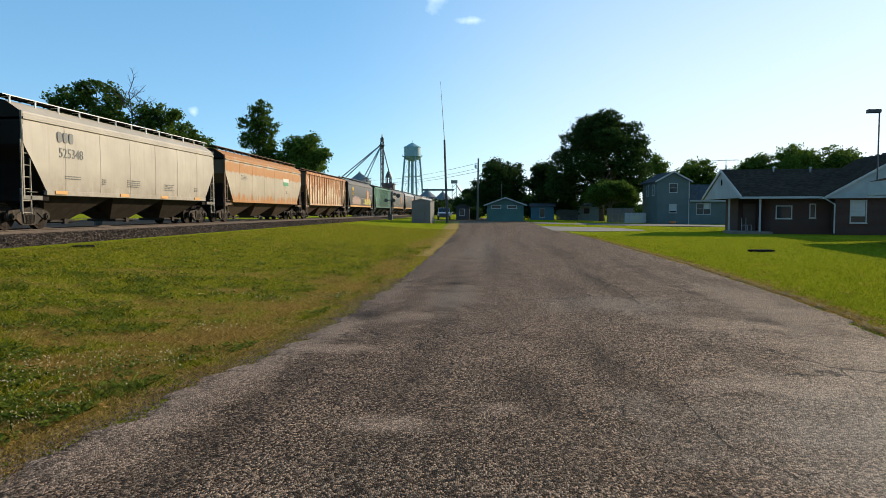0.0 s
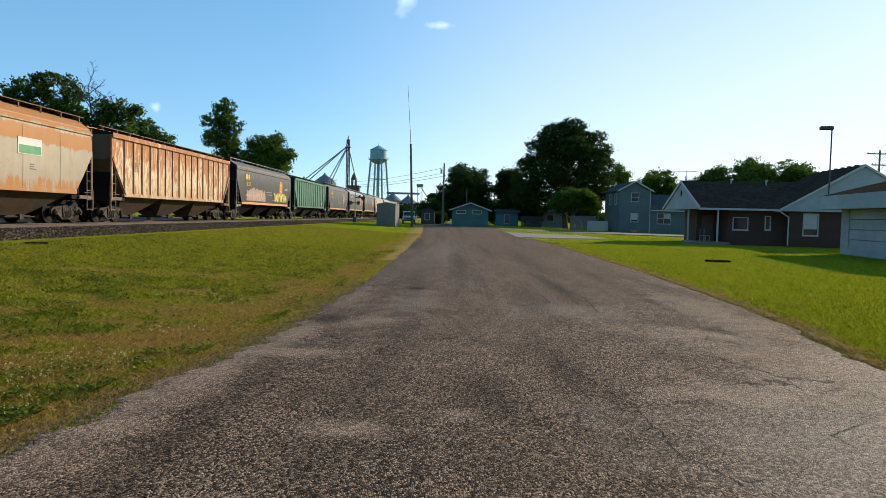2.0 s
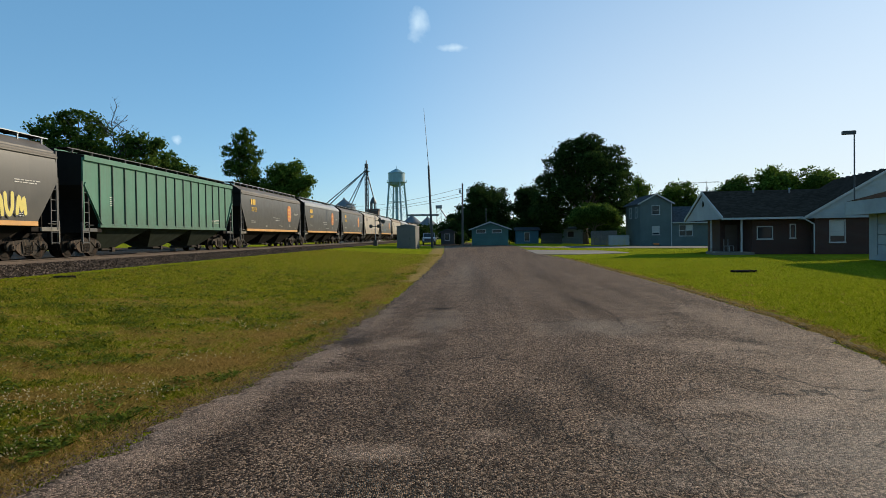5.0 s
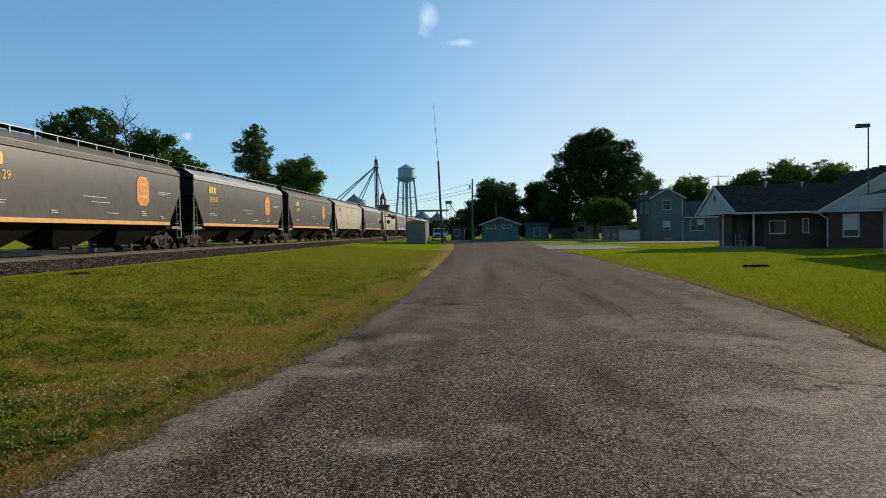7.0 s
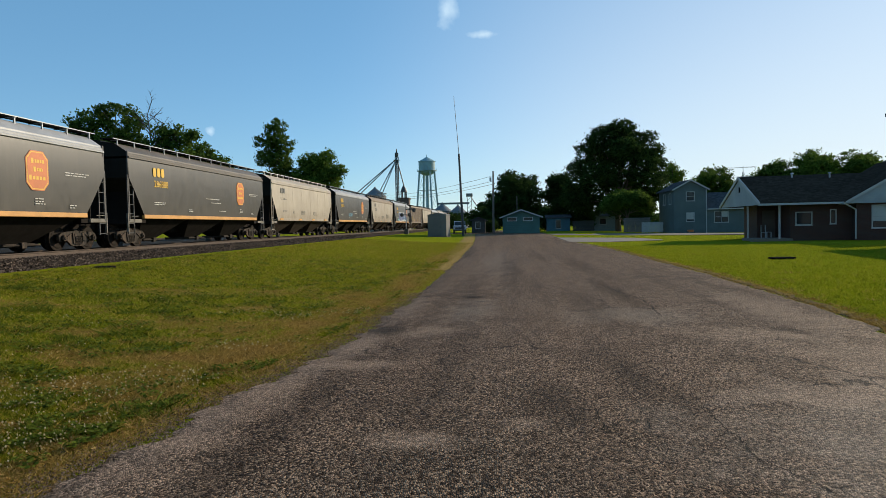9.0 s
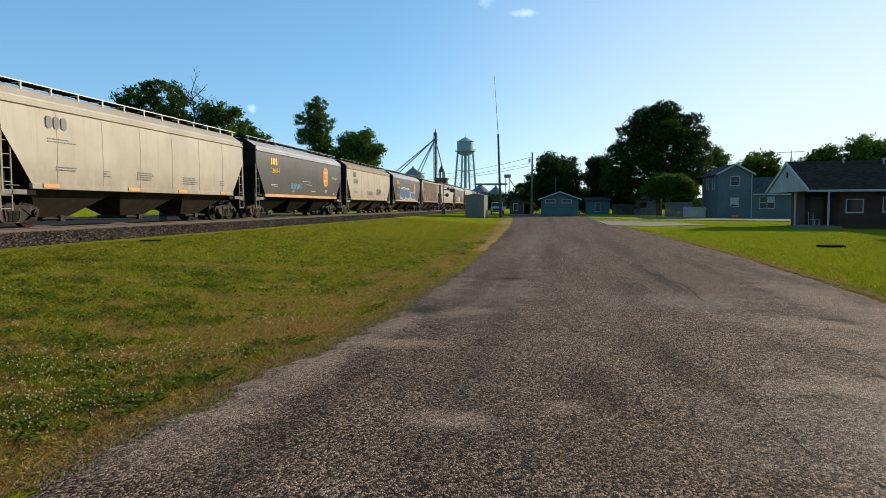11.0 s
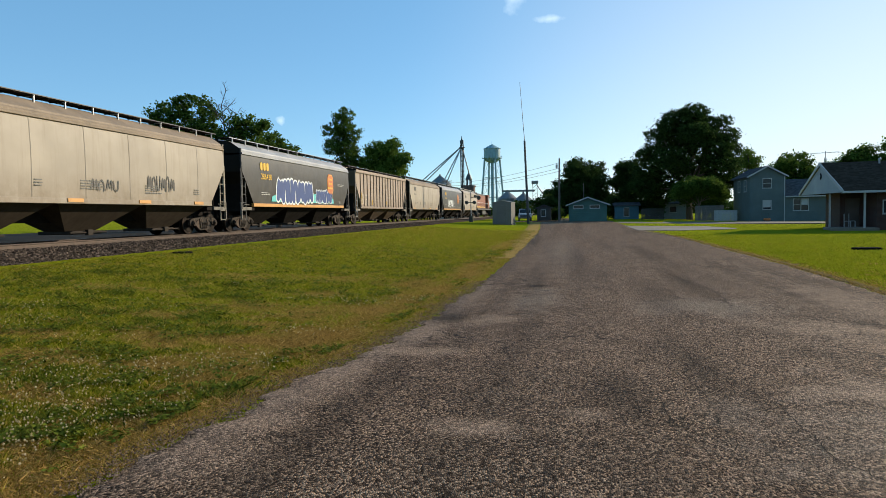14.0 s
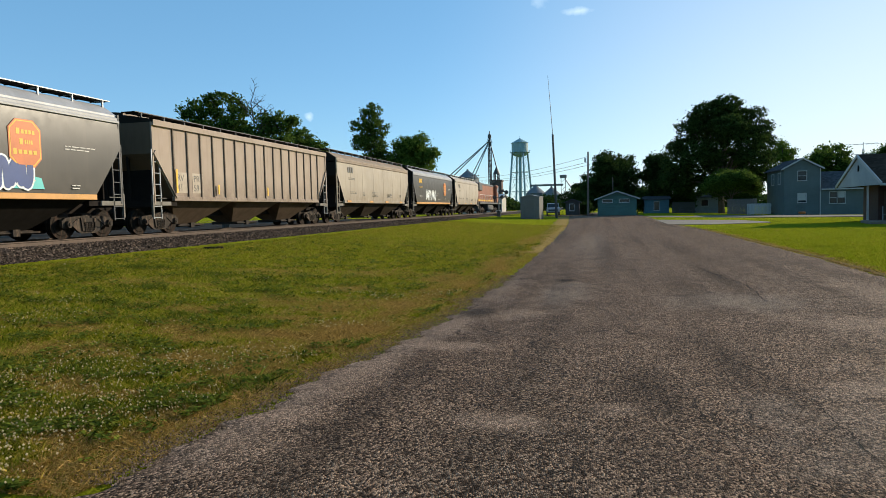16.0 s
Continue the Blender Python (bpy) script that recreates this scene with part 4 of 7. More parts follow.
        bm = bmesh.new()
        box(bm, -0.68, 0.68, c - 0.72, c + 0.72, 0.20, 0.32, bevel=0.02)
        tube(bm, (0.72, c - 0.9, 0.26), (0.72, c + 0.9, 0.26), 0.03, 0.03, 6)
        box(bm, 0.66, 0.80, c - 0.12, c + 0.12, 0.16, 0.36)
        part("outlet_gate", bm, M["black_iron"], car, "sliding outlet gate")
    # ladders and end platforms on each corner
    lad_mat = LADDER_TAN if colour.startswith("beige") else (M["rusty_metal"] if "rusty" in colour else (M["galv"] if colour == "tan_rib" else M["dark_steel"]))
    for e in (-1, 1):
        for s in (1, -1):
            bm = bmesh.new()
            xa = s * (w - 0.05)
            ya, yb = e * (H + 0.08), e * (H - 0.36)
            zb = 0.55
            for y, zt2 in ((ya, ZV + 0.15), (yb, 2.75)):
                box(bm, xa - 0.02, xa + 0.02, y - 0.02, y + 0.02, zb, zt2)
            for q in range(6):
                z = zb + 0.05 + q * 0.40
                tube(bm, (xa, ya, z), (xa, yb, z), 0.018, 0.018, 6)
            part("ladder", bm, lad_mat, car)
            bm = bmesh.new()
            box(bm, xa - 0.04, xa + 0.02, *sorted((e * (H - 0.95), e * (H + 0.14))), 1.03, 1.18, bevel=0.01)
            box(bm, xa - 0.05, xa + 0.03, e * (H + 0.10) - 0.04, e * (H + 0.10) + 0.04, 0.62, 1.42, bevel=0.01)
            tube(bm, (xa + 0.05, e * (H - 0.62), 1.30), (xa + 0.05, e * (H - 0.08), 1.30), 0.015, 0.015, 6)
            part("end_sill", bm, lad_mat if "rusty" in colour or colour == "green" else END_GREY, car, "grimy steel end sill with a grab iron")
            bm = bmesh.new()
            box(bm, xa - 0.03, xa + 0.03, e * H - 0.035, e * H + 0.035, 1.1, Z1)
            part("corner_post", bm, lad_mat if not ribbed else side, car)
    bm = bmesh.new()
    tube(bm, (-0.7, -H - 0.28, 2.3), (-0.7, -H - 0.22, 2.3), 0.28, 0.28, 14)
    part("brake_wheel", bm, M["dark_steel"], car)
    for e in (-1, 1):
        add_truck(car, e * (H - 0.95))
    # lettering and stencils on the near side
    lx = w + 0.016
    return car, H, lx


def stencils(car, H, lx, mat, rows):
    """Small unreadable stencil lines as short bars: (y, z, width, lines)."""
    rg = random.Random(len(rows) * 7 + int(H * 100))
    for y, z, wd, ln in rows:
        bm = bmesh.new()
        for q in range(ln):
            u, end = y, y + wd * rg.uniform(0.7, 1.0)
            while u < end - 0.05:
                d = min(rg.uniform(0.08, 0.30), end - u)
                box(bm, lx - 0.015, lx - 0.002, u, u + d, z - q * 0.085, z - q * 0.085 + 0.030)
                u += d + 0.045
        part("stencil", bm, mat, car)["kind"] = "stuff"


def emblem(car, y, z, lx):
    """Eight-sided orange herald with a thin yellow border and yellow strokes."""
    def eight(a, b, c, x0, x1):
        bm = bmesh.new()
        prism(bm, [(y - a, z - b + c), (y - a + c, z - b), (y + a - c, z - b), (y + a, z - b + c), (y + a, z + b - c), (y + a - c, z + b), (y - a + c, z + b), (y - a, z + b - c)], "x", x0, x1)
        return bm
    back = part("herald", eight(0.55, 0.66, 0.25, lx - 0.02, lx), M["orange_red"], car, "orange eight-sided herald")
    part("herald_border", eight(0.515, 0.625, 0.235, lx - 0.01, lx + 0.003), M["yellow"], back, "thin yellow border")
    part("herald_field", eight(0.485, 0.595, 0.225, lx - 0.01, lx + 0.006), M["orange_red"], back)
    bm = bmesh.new()
    for q, (dy, wd) in enumerate(((-0.30, 0.66), (-0.20, 0.46), (-0.42, 0.84))):
        zz = z + 0.32 - q * 0.28
        box(bm, lx + 0.006, lx + 0.010, y + dy, y + dy + 0.11, zz - 0.08, zz + 0.08)
        for e in range(4):
            box(bm, lx + 0.006, lx + 0.010, y + dy + 0.17 + e * (wd - 0.17) / 4, y + dy + 0.17 + (e + 0.7) * (wd - 0.17) / 4, zz - 0.06, zz + 0.05)
    part("herald_strokes", bm, M["yellow"], back, "yellow strokes")["kind"] = "stuff"


def initials(car, y, z, mat, lx, h=0.40):
    """The owner's mark as three plain blocks with cut corners."""
    w, c = h * 0.66, h * 0.16
    for i in range(3):
        y0 = y + i * h * 0.90
        bm = bmesh.new()
        prism(bm, [(y0 + c, z), (y0 + w - c, z), (y0 + w, z + c), (y0 + w, z + h - c), (y0 + w - c, z + h), (y0 + c, z + h), (y0, z + h - c), (y0, z + c)], "x", lx - 0.012, lx + 0.002)
        part("owner_mark", bm, mat, car, "plain painted block of the owner's mark")


BENDS = [
    [(0.0, 0.0), (0.12, 0.7), (0.42, 1.0), (0.72, 0.72), (0.82, 0.0)],
    [(0.78, 0.86), (0.3, 0.95), (0.5, 0.5), (0.9, 0.3)],
    [(0.0, 0.95), (0.1, 0.3), (0.4, 0.0), (0.7, 0.35), (0.72, 0.98)],
    [(0.05, 0.1), (0.3, 0.95), (0.55, 0.25), (0.8, 0.9), (0.95, 0.1)],
]


def curved(P, steps=6):
    """Points of a smooth line through P."""
    P = [Vector(p) for p in P]
    out = []
    for i in range(len(P) - 1):
        a, b, c, d = P[max(0, i - 1)], P[i], P[i + 1], P[min(len(P) - 1, i + 2)]
        for k in range(steps):
            t = k / steps
            out.append(0.5 * (2 * b + (c - a) * t + (2 * a - 5 * b + 4 * c - d) * t * t + (3 * b - a - 3 * c + d) * t ** 3))
    return out + [P[-1]]


def bubble_marks(car, y0, z0, wd, hh, lx, kinds, mats, fat):
    """Fat rounded sprayed forms side by side, each colour laid over the one before."""
    for i, kd in enumerate(kinds):
        line = curved([(y0 + wd * (i + 0.9 * u), z0 + hh * v * (1.0 - 0.10 * (i % 2))) for u, v in BENDS[kd]])
        for li, (mt, grow) in enumerate(mats):
            r = hh * fat * grow
            bm = bmesh.new()
            prev = None
            for q, p in enumerate(line):
                x1 = lx - 0.006 + li * 0.006 + i * 0.0006 + q * 0.00002
                d = (line[min(q + 1, len(line) - 1)] - line[max(q - 1, 0)]).normalized()
                nrm = Vector((-d.y, d.x)) * r
                row = [bm.verts.new((x1, v.x, v.y)) for v in (p - nrm, p + nrm)]
                if prev:
                    bm.faces.new((prev[0], row[0], row[1], prev[1]))
                if q in (0, len(line) - 1):
                    way = -1 if q == 0 else 1
                    arc = [p + nrm * math.cos(k * math.pi / 6) + d * (way * r * math.sin(k * math.pi / 6)) for k in range(1, 6)]
                    bm.faces.new([row[1]] + [bm.verts.new((x1, v.x, v.y)) for v in arc] + [row[0]])
                prev = row
            for f in bm.faces:
                f.normal_update()
                if f.normal.x < 0:
                    f.normal_flip()
            part("sprayed_mark", bm, mt, car, "rounded sprayed graffiti form")


def stroke(bm, p, q, t, x0, x1):
    """A thick sprayed stroke with pointed ends."""
    p, q = Vector(p), Vector(q)
    d = (q - p).normalized()
    nrm = Vector((-d.y, d.x)) * t
    pts = [p - d * t * 0.6, p - nrm, q - nrm * 0.8, q + d * t * 0.9, q + nrm, p + nrm * 0.8]
    prism(bm, [(v.x, v.y) for v in pts], "x", x0, x1)


def spray(car, y0, y1, z0, z1, lx, mats, seed, n):
    """Sprayed jagged marks, layer over layer in the given colours; no readable letters."""
    rg = random.Random(seed)
    wd, hh = (y1 - y0) / n, z1 - z0
    for i in range(n):
        up = rg.random() < 0.5
        P = []
        for q in range(rg.choice((4, 5, 5, 6))):
            b = rg.uniform(0.55, 1.05) if (q % 2 == 0) == up else rg.uniform(-0.05, 0.4)
            P.append((y0 + wd * (i + 0.05 + 0.24 * q + rg.uniform(-0.12, 0.12)), z0 + hh * b))
        for li, (mt, grow) in enumerate(mats):
            bm = bmesh.new()
            for q, (a, b) in enumerate(zip(P, P[1:])):
                stroke(bm, a, b, hh * 0.16 * grow, lx - 0.02, lx - 0.004 + li * 0.004 + q * 0.0006)
            part("sprayed_mark", bm, mt, car, "sprayed graffiti mark")


def cloud_fill(car, y0, y1, z0, z1, lx, mt, seed, n):
    """A ragged sprayed patch of one colour behind the marks."""
    rg = random.Random(seed)
    top = [(y0 + (y1 - y0) * i / n, z1 - (z1 - z0) * rg.uniform(0.0, 0.55) * (0.4 if 2 < i < n - 2 else 1.2)) for i in range(n + 1)]
    bm = bmesh.new()
    prism(bm, [(y1 + 0.1, z0)] + top[::-1] + [(y0 - 0.1, z0)], "x", lx - 0.02, lx - 0.008)
    part("sprayed_patch", bm, mt, car, "ragged sprayed colour patch")


G = {k: paint("spray_" + k, c, 0.5, 0.15, 2.0) for k, c in (("cyan", (0.10, 0.52, 0.50)), ("white", (0.75, 0.78, 0.78)), ("navy", (0.015, 0.05, 0.19)), ("pink", (0.33, 0.20, 0.15)), ("lemon", (0.62, 0.50, 0.10)), ("dark", (0.04, 0.035, 0.03)), ("blue", (0.10, 0.30, 0.42)), ("rose", (0.44, 0.31, 0.25)))}
# Ribs are darker than their panels: the shadow lines are in the colour.
RIBS = {"rusty_rib": paint("shadow_rust_ribs", (0.30, 0.155, 0.07), 0.8, 0.4, 2.0), "green": paint("shadow_green_ribs", (0.022, 0.055, 0.04), 0.7, 0.3, 2.0), "tan_rib": paint("shadow_tan_ribs", (0.15, 0.11, 0.08), 0.8, 0.35, 2.0)}
END_GREY = paint("grimy_grey_steel", (0.17, 0.15, 0.125), 0.7, 0.4, 3.0)
PLATE_TAN = paint("pale_tan_panel", (0.42, 0.345, 0.27), 0.7, 0.25, 2.0)
LADDER_TAN = paint("grimy_tan_steel", (0.30, 0.255, 0.195), 0.75, 0.4, 3.0)
ROOF_GREY = paint("grey_car_roof", (0.36, 0.355, 0.36), 0.5, 0.25, 0.8)
ROOF_TAN = paint("stained_tan_roof", (0.25, 0.185, 0.125), 0.7, 0.35, 0.9)
ROOF_DARK = paint("dusty_dark_roof", (0.12, 0.10, 0.082), 0.6, 0.3, 0.8)
SPEC = {
    0: ("brown", False, None, "black", "dark brown covered hopper car with a weathered steel end"),
    1: ("beige", False, None, "beige", "smooth beige covered hopper car with grey lettering"),
    2: ("rusty", False, None, "rusty", "grey covered hopper car with large orange rust stains"),
    3: ("rusty_rib", True, None, "rusty", "ribbed cream hopper car streaked with brown rust"),
    4: ("black", False, "amber", "black", "charcoal hopper car with amber sill and sprayed graffiti"),
    5: ("green", 14, None, "green", "dark green ribbed hopper car with faded markings"),
    6: ("black", False, "amber", "black", "charcoal hopper car with amber sill and orange herald"),
    7: ("black", False, "amber", "black", "charcoal hopper car with amber sill and orange herald"),
    8: ("black", False, "amber", "black", "charcoal hopper car with amber sill and orange herald"),
    9: ("beige", False, None, "beige", "beige hopper car with a pale sill and yellow marks"),
    10: ("black", False, "amber", "black", "charcoal hopper car with a small blue graffiti tag"),
    11: ("beige2", False, None, "beige", "tan hopper car with a black scrawled graffiti tag"),
    12: ("black", False, "amber", "black", "charcoal hopper car with turquoise and white graffiti"),
    13: ("tan_rib", True, None, "rusty", "ribbed dusty tan hopper car with grey steel ladders"),
    14: ("beige2", False, None, "beige", "plain beige hopper car with small grey lettering"),
    15: ("black", False, "amber", "black", "charcoal hopper car with white sprayed letters"),
    16: ("beige", False, None, "beige", "short pale beige hopper car next to the engine"),
}
NUMBERS = {1: "525348", 4: "287228", 6: "287129", 7: "286687", 8: "286888", 10: "286014", 11: "525206", 12: "286420"}


def build_train():
    joints = [JOINTS[0] - 17.8] + JOINTS
    for k, (colour, ribbed, sill, hop, label) in SPEC.items():
        car, H, lx = hopper_car(k, joints[k], joints[k + 1], colour, ribbed, M[sill] if sill else None, hop, label, (ROOF_DARK if k in (4, 6, 8) else ROOF_GREY) if colour == "black" else (ROOF_TAN if colour == "beige2" else None))
        if colour == "black":
            initials(car, -H + 1.95, 3.08, M["yellow"], lx, 0.40)
            if k in NUMBERS:
                lettering(car, NUMBERS[k], -H + 2.0, 2.62, 0.43, M["yellow"], lx, 1.0)
            else:
                stencils(car, H, lx + 0.01, M["yellow"], [(-H + 2.0, 2.75, 1.4, 2)])
            emblem(car, H - 3.85, 2.75, lx)
            stencils(car, H, lx, M["letter_white"], [(-H + 2.0, 1.92, 1.1, 2), (-0.6, 2.28, 2.0, 1), (0.0, 2.08, 1.4, 1), (H - 2.4, 2.78, 1.4, 2), (-2.6, 1.66, 0.5, 2), (1.0, 1.66, 1.3, 1), (H - 4.0, 1.80, 0.5, 3), (H - 2.2, 1.62, 0.4, 2)])
        elif colour.startswith("beige"):
            initials(car, -H + 1.8, 3.14, M["letter_grey"], lx, 0.38)
            if k in NUMBERS:
                lettering(car, NUMBERS[k], -H + 1.85, 2.60, 0.50, M["letter_grey"], lx)
            else:
                stencils(car, H, lx, M["letter_grey"], [(-H + 1.85, 2.8, 1.4, 2)])
            stencils(car, H, lx, M["letter_grey"], [(-H + 2.2, 1.92, 1.2, 2), (-H + 4.6, 1.9, 0.4, 3), (-1.4, 1.95, 1.3, 4), (2.0, 1.9, 1.2, 4), (H - 2.6, 1.85, 0.45, 3)])
            for y in (-H + 1.6, -2.0, 1.6, H - 2.6):
                bm = bmesh.new()
                box(bm, lx - 0.05, lx + 0.002, y, y + 0.7, Z_SILL, Z_SILL + 0.12)
                part("reflector", bm, M["amber"], car, "amber reflector strip on the sill")
        elif colour == "tan_rib":
            for q, (a, b) in enumerate((("RV", "41"), ("PR", "59"))):
                bm = bmesh.new()
                y = -H + 1.32 + q * 1.07
                box(bm, lx - 0.075, lx - 0.066, y, y + 0.72, 1.52, 2.30)
                part("stencil_plate", bm, PLATE_TAN, car, "paler painted number panel")
                lettering(car, a, y + 0.08, 1.97, 0.36, M["letter_grey"], lx - 0.062)
                lettering(car, b, y + 0.08, 1.60, 0.36, M["letter_grey"], lx - 0.062)
            for y in (-H + 1.22, -H + 4.1, 0.5):
                bm = bmesh.new()
                box(bm, lx + 0.005, lx + 0.025, y, y + 0.10, 1.5, 2.4 if y < -H + 2 else 1.9)
                part("reflector", bm, M["yellow"], car, "yellow reflector strip")
        elif colour == "green":
            stencils(car, H, lx - 0.06, M["letter_white"], [(-H + 2.0, 2.5, 0.4, 5), (H - 3.4, 1.8, 1.4, 3)])
        elif colour == "rusty":
            bm = bmesh.new()
            box(bm, lx - 0.02, lx, H - 5.0, H - 3.6, 2.55, 3.15)
            part("plate", bm, M["letter_white"], car, "white and green sign plate")
            bm = bmesh.new()
            box(bm, lx, lx + 0.005, H - 4.95, H - 3.65, 2.58, 2.88)
            part("plate_band", bm, paint("sign_green", (0.05, 0.25, 0.10), 0.5), car)
            stencils(car, H, lx, M["letter_grey"], [(-H + 2.6, 2.9, 1.2, 4), (H - 4.3, 2.2, 0.4, 3)])
        elif colour == "rusty_rib":
            stencils(car, H, lx - 0.06, M["letter_grey"], [(-H + 2.2, 2.9, 0.7, 6), (H - 3.0, 1.8, 0.4, 2)])
        if k == 4:
            cloud_fill(car, -H + 2.3, -H + 7.4, 1.5, 2.55, lx, G["pink"], 3, 16)
            spray(car, -H + 2.8, -H + 7.2, 1.6, 2.25, lx, [(G["rose"], 0.5)], 4, 7)
            bubble_marks(car, H - 6.2, 1.58, 0.55, 0.72, lx, (0, 3, 2, 0, 3, 0, 2, 3), [(G["dark"], 1.6), (G["lemon"], 1.0)], 0.11)
        if k == 10:
            bubble_marks(car, -H + 5.2, 1.72, 0.27, 0.42, lx, (3, 2, 3, 0, 3, 3, 1), [(G["blue"], 1.0)], 0.055)
        if k == 11:
            bubble_marks(car, H - 5.8, 1.76, 0.30, 0.56, lx, (3, 0, 2, 3, 0, 3), [(G["dark"], 1.0)], 0.05)
            bubble_marks(car, -H + 7.0, 1.66, 0.38, 0.4, lx, (3, 0, 3, 2), [(G["dark"], 1.0)], 0.055)
        if k == 12:
            cloud_fill(car, -H + 3.3, -H + 12.8, 1.5, 2.15, lx, G["cyan"], 20, 22)
            bubble_marks(car, -H + 4.0, 1.62, 0.72, 1.0, lx, (3, 0, 2, 0, 3, 2, 3), [(G["white"], 1.45), (G["navy"], 1.0)], 0.20)
            bubble_marks(car, -H + 9.75, 1.60, 0.40, 0.66, lx, (3, 0, 3, 2, 0, 3, 2), [(G["white"], 1.5), (G["navy"], 1.0)], 0.17)
        if k == 15:
            bubble_marks(car, -H + 4.4, 1.6, 1.05, 0.95, lx, (3, 0, 3, 2), [(G["white"], 1.0)], 0.11)


Z_SILL = 1.26
build_train()


# ---- locomotive at the tail of the train ----
def locomotive(y0):
    L = 22.0
    car = empty("locomotive", pose(TRACK_X, y0 + L / 2, RAIL_Z), "orange-red diesel engine with a dark roof and walkway rails", "locomotive")
    CARS.append((car, y0 + L / 2))
    red = car_paint("engine_orange", (0.26, 0.088, 0.045), dirt=(0.10, 0.055, 0.04), dirt_amt=0.5)
    dark = M["dark_steel"]
    bm = bmesh.new()
    box(bm, -1.0, 1.0, -9.8, 5.6, 1.55, 4.15, bevel=0.12)
    part("long_hood", bm, red, car)
    bm = bmesh.new()
    box(bm, -1.02, 1.02, -9.6, 5.5, 4.0, 4.35, bevel=0.1)
    for y in (-8.2, -6.4, -4.6):
        tube(bm, (0, y, 4.3), (0, y, 4.55), 0.65, 0.6, 14)
    box(bm, -1.35, 1.35, -9.9, -7.2, 3.2, 4.25, bevel=0.1)
    part("radiator_roof", bm, dark, car)
    bm = bmesh.new()
    box(bm, -1.5, 1.5, 5.6, 8.2, 1.55, 4.35, bevel=0.15)
    box(bm, -0.95, 0.95, 8.2, 10.2, 1.55, 3.0, bevel=0.15)
    part("cab", bm, red, car)
    bm = bmesh.new()
    for y in (6.0, 7.1):
        box(bm, 1.495, 1.51, y, y + 0.75, 3.2, 3.85)
    part("cab_window", bm, M["glass"], car)
    bm = bmesh.new()
    box(bm, -1.55, 1.55, -10.8, 10.8, 1.3, 1.55, bevel=0.03)
    box(bm, -0.3, 0.3, -11.1, 11.1, 0.75, 1.05)
    part("frame", bm, dark, car)
    bm = bmesh.new()
    box(bm, -1.35, 1.35, -2.6, 2.6, 0.35, 1.3, bevel=0.15)
    part("fuel_tank", bm, dark, car)
    for s in (1, -1):
        bm = bmesh.new()
        for y in np.arange(-10.5, 5.5, 1.6):
            tube(bm, (s * 1.5, y, 1.55), (s * 1.5, y, 2.6), 0.025, 0.025, 6)
        tube(bm, (s * 1.5, -10.5, 2.6), (s * 1.5, 5.4, 2.6), 0.025, 0.025, 6)
        part("handrail", bm, M["white_paint"], car)
        bm = bmesh.new()
        box(bm, s * 1.01 - 0.01, s * 1.01 + 0.01, -9.2, 5.0, 1.75, 1.95)
        part("stripe", bm, M["yellow"], car)
    for e in (-1, 1):
        bm = bmesh.new()
        box(bm, -1.5, 1.5, e * 10.8 - 0.1, e * 10.8 + 0.1, 0.35, 1.5, bevel=0.03)
        part("pilot", bm, dark, car)
        add_truck(car, e * 7.4)
        add_truck(car, e * 5.4)


locomotive(306.4)


# ---- houses ----
def wall_with_holes(bm, x0, x1, z0, z1, holes, t=0.2):
    """A wall in the local xz plane, its outside at y = 0, its inside at y = t, with holes (x0, x1, z0, z1)."""
    xs = sorted({x0, x1, *[h[0] for h in holes], *[h[1] for h in holes]})
    zs = sorted({z0, z1, *[h[2] for h in holes], *[h[3] for h in holes]})
    vs = {}

    def vert(i, k, y):
        if (i, k, y) not in vs:
            vs[i, k, y] = bm.verts.new((xs[i], y, zs[k]))
        return vs[i, k, y]

    def solid(i, k):
        if not (0 <= i < len(xs) - 1 and 0 <= k < len(zs) - 1):
            return False
        cx, cz = (xs[i] + xs[i + 1]) / 2, (zs[k] + zs[k + 1]) / 2
        return not any(h[0] < cx < h[1] and h[2] < cz < h[3] for h in holes)
    for i in range(len(xs) - 1):
        for k in range(len(zs) - 1):
            if not solid(i, k):
                continue
            bm.faces.new((vert(i, k, 0), vert(i + 1, k, 0), vert(i + 1, k + 1, 0), vert(i, k + 1, 0)))
            bm.faces.new((vert(i, k, t), vert(i, k + 1, t), vert(i + 1, k + 1, t), vert(i + 1, k, t)))
            for di, dk, a, b in ((-1, 0, (i, k), (i, k + 1)), (1, 0, (i + 1, k), (i + 1, k + 1)), (0, -1, (i, k), (i + 1, k)), (0, 1, (i, k + 1), (i + 1, k + 1))):
                if not solid(i + di, k + dk):
                    bm.faces.new((vert(*a, 0), vert(*b, 0), vert(*b, t), vert(*a, t)))
    bmesh.ops.recalc_face_normals(bm, faces=bm.faces[:])


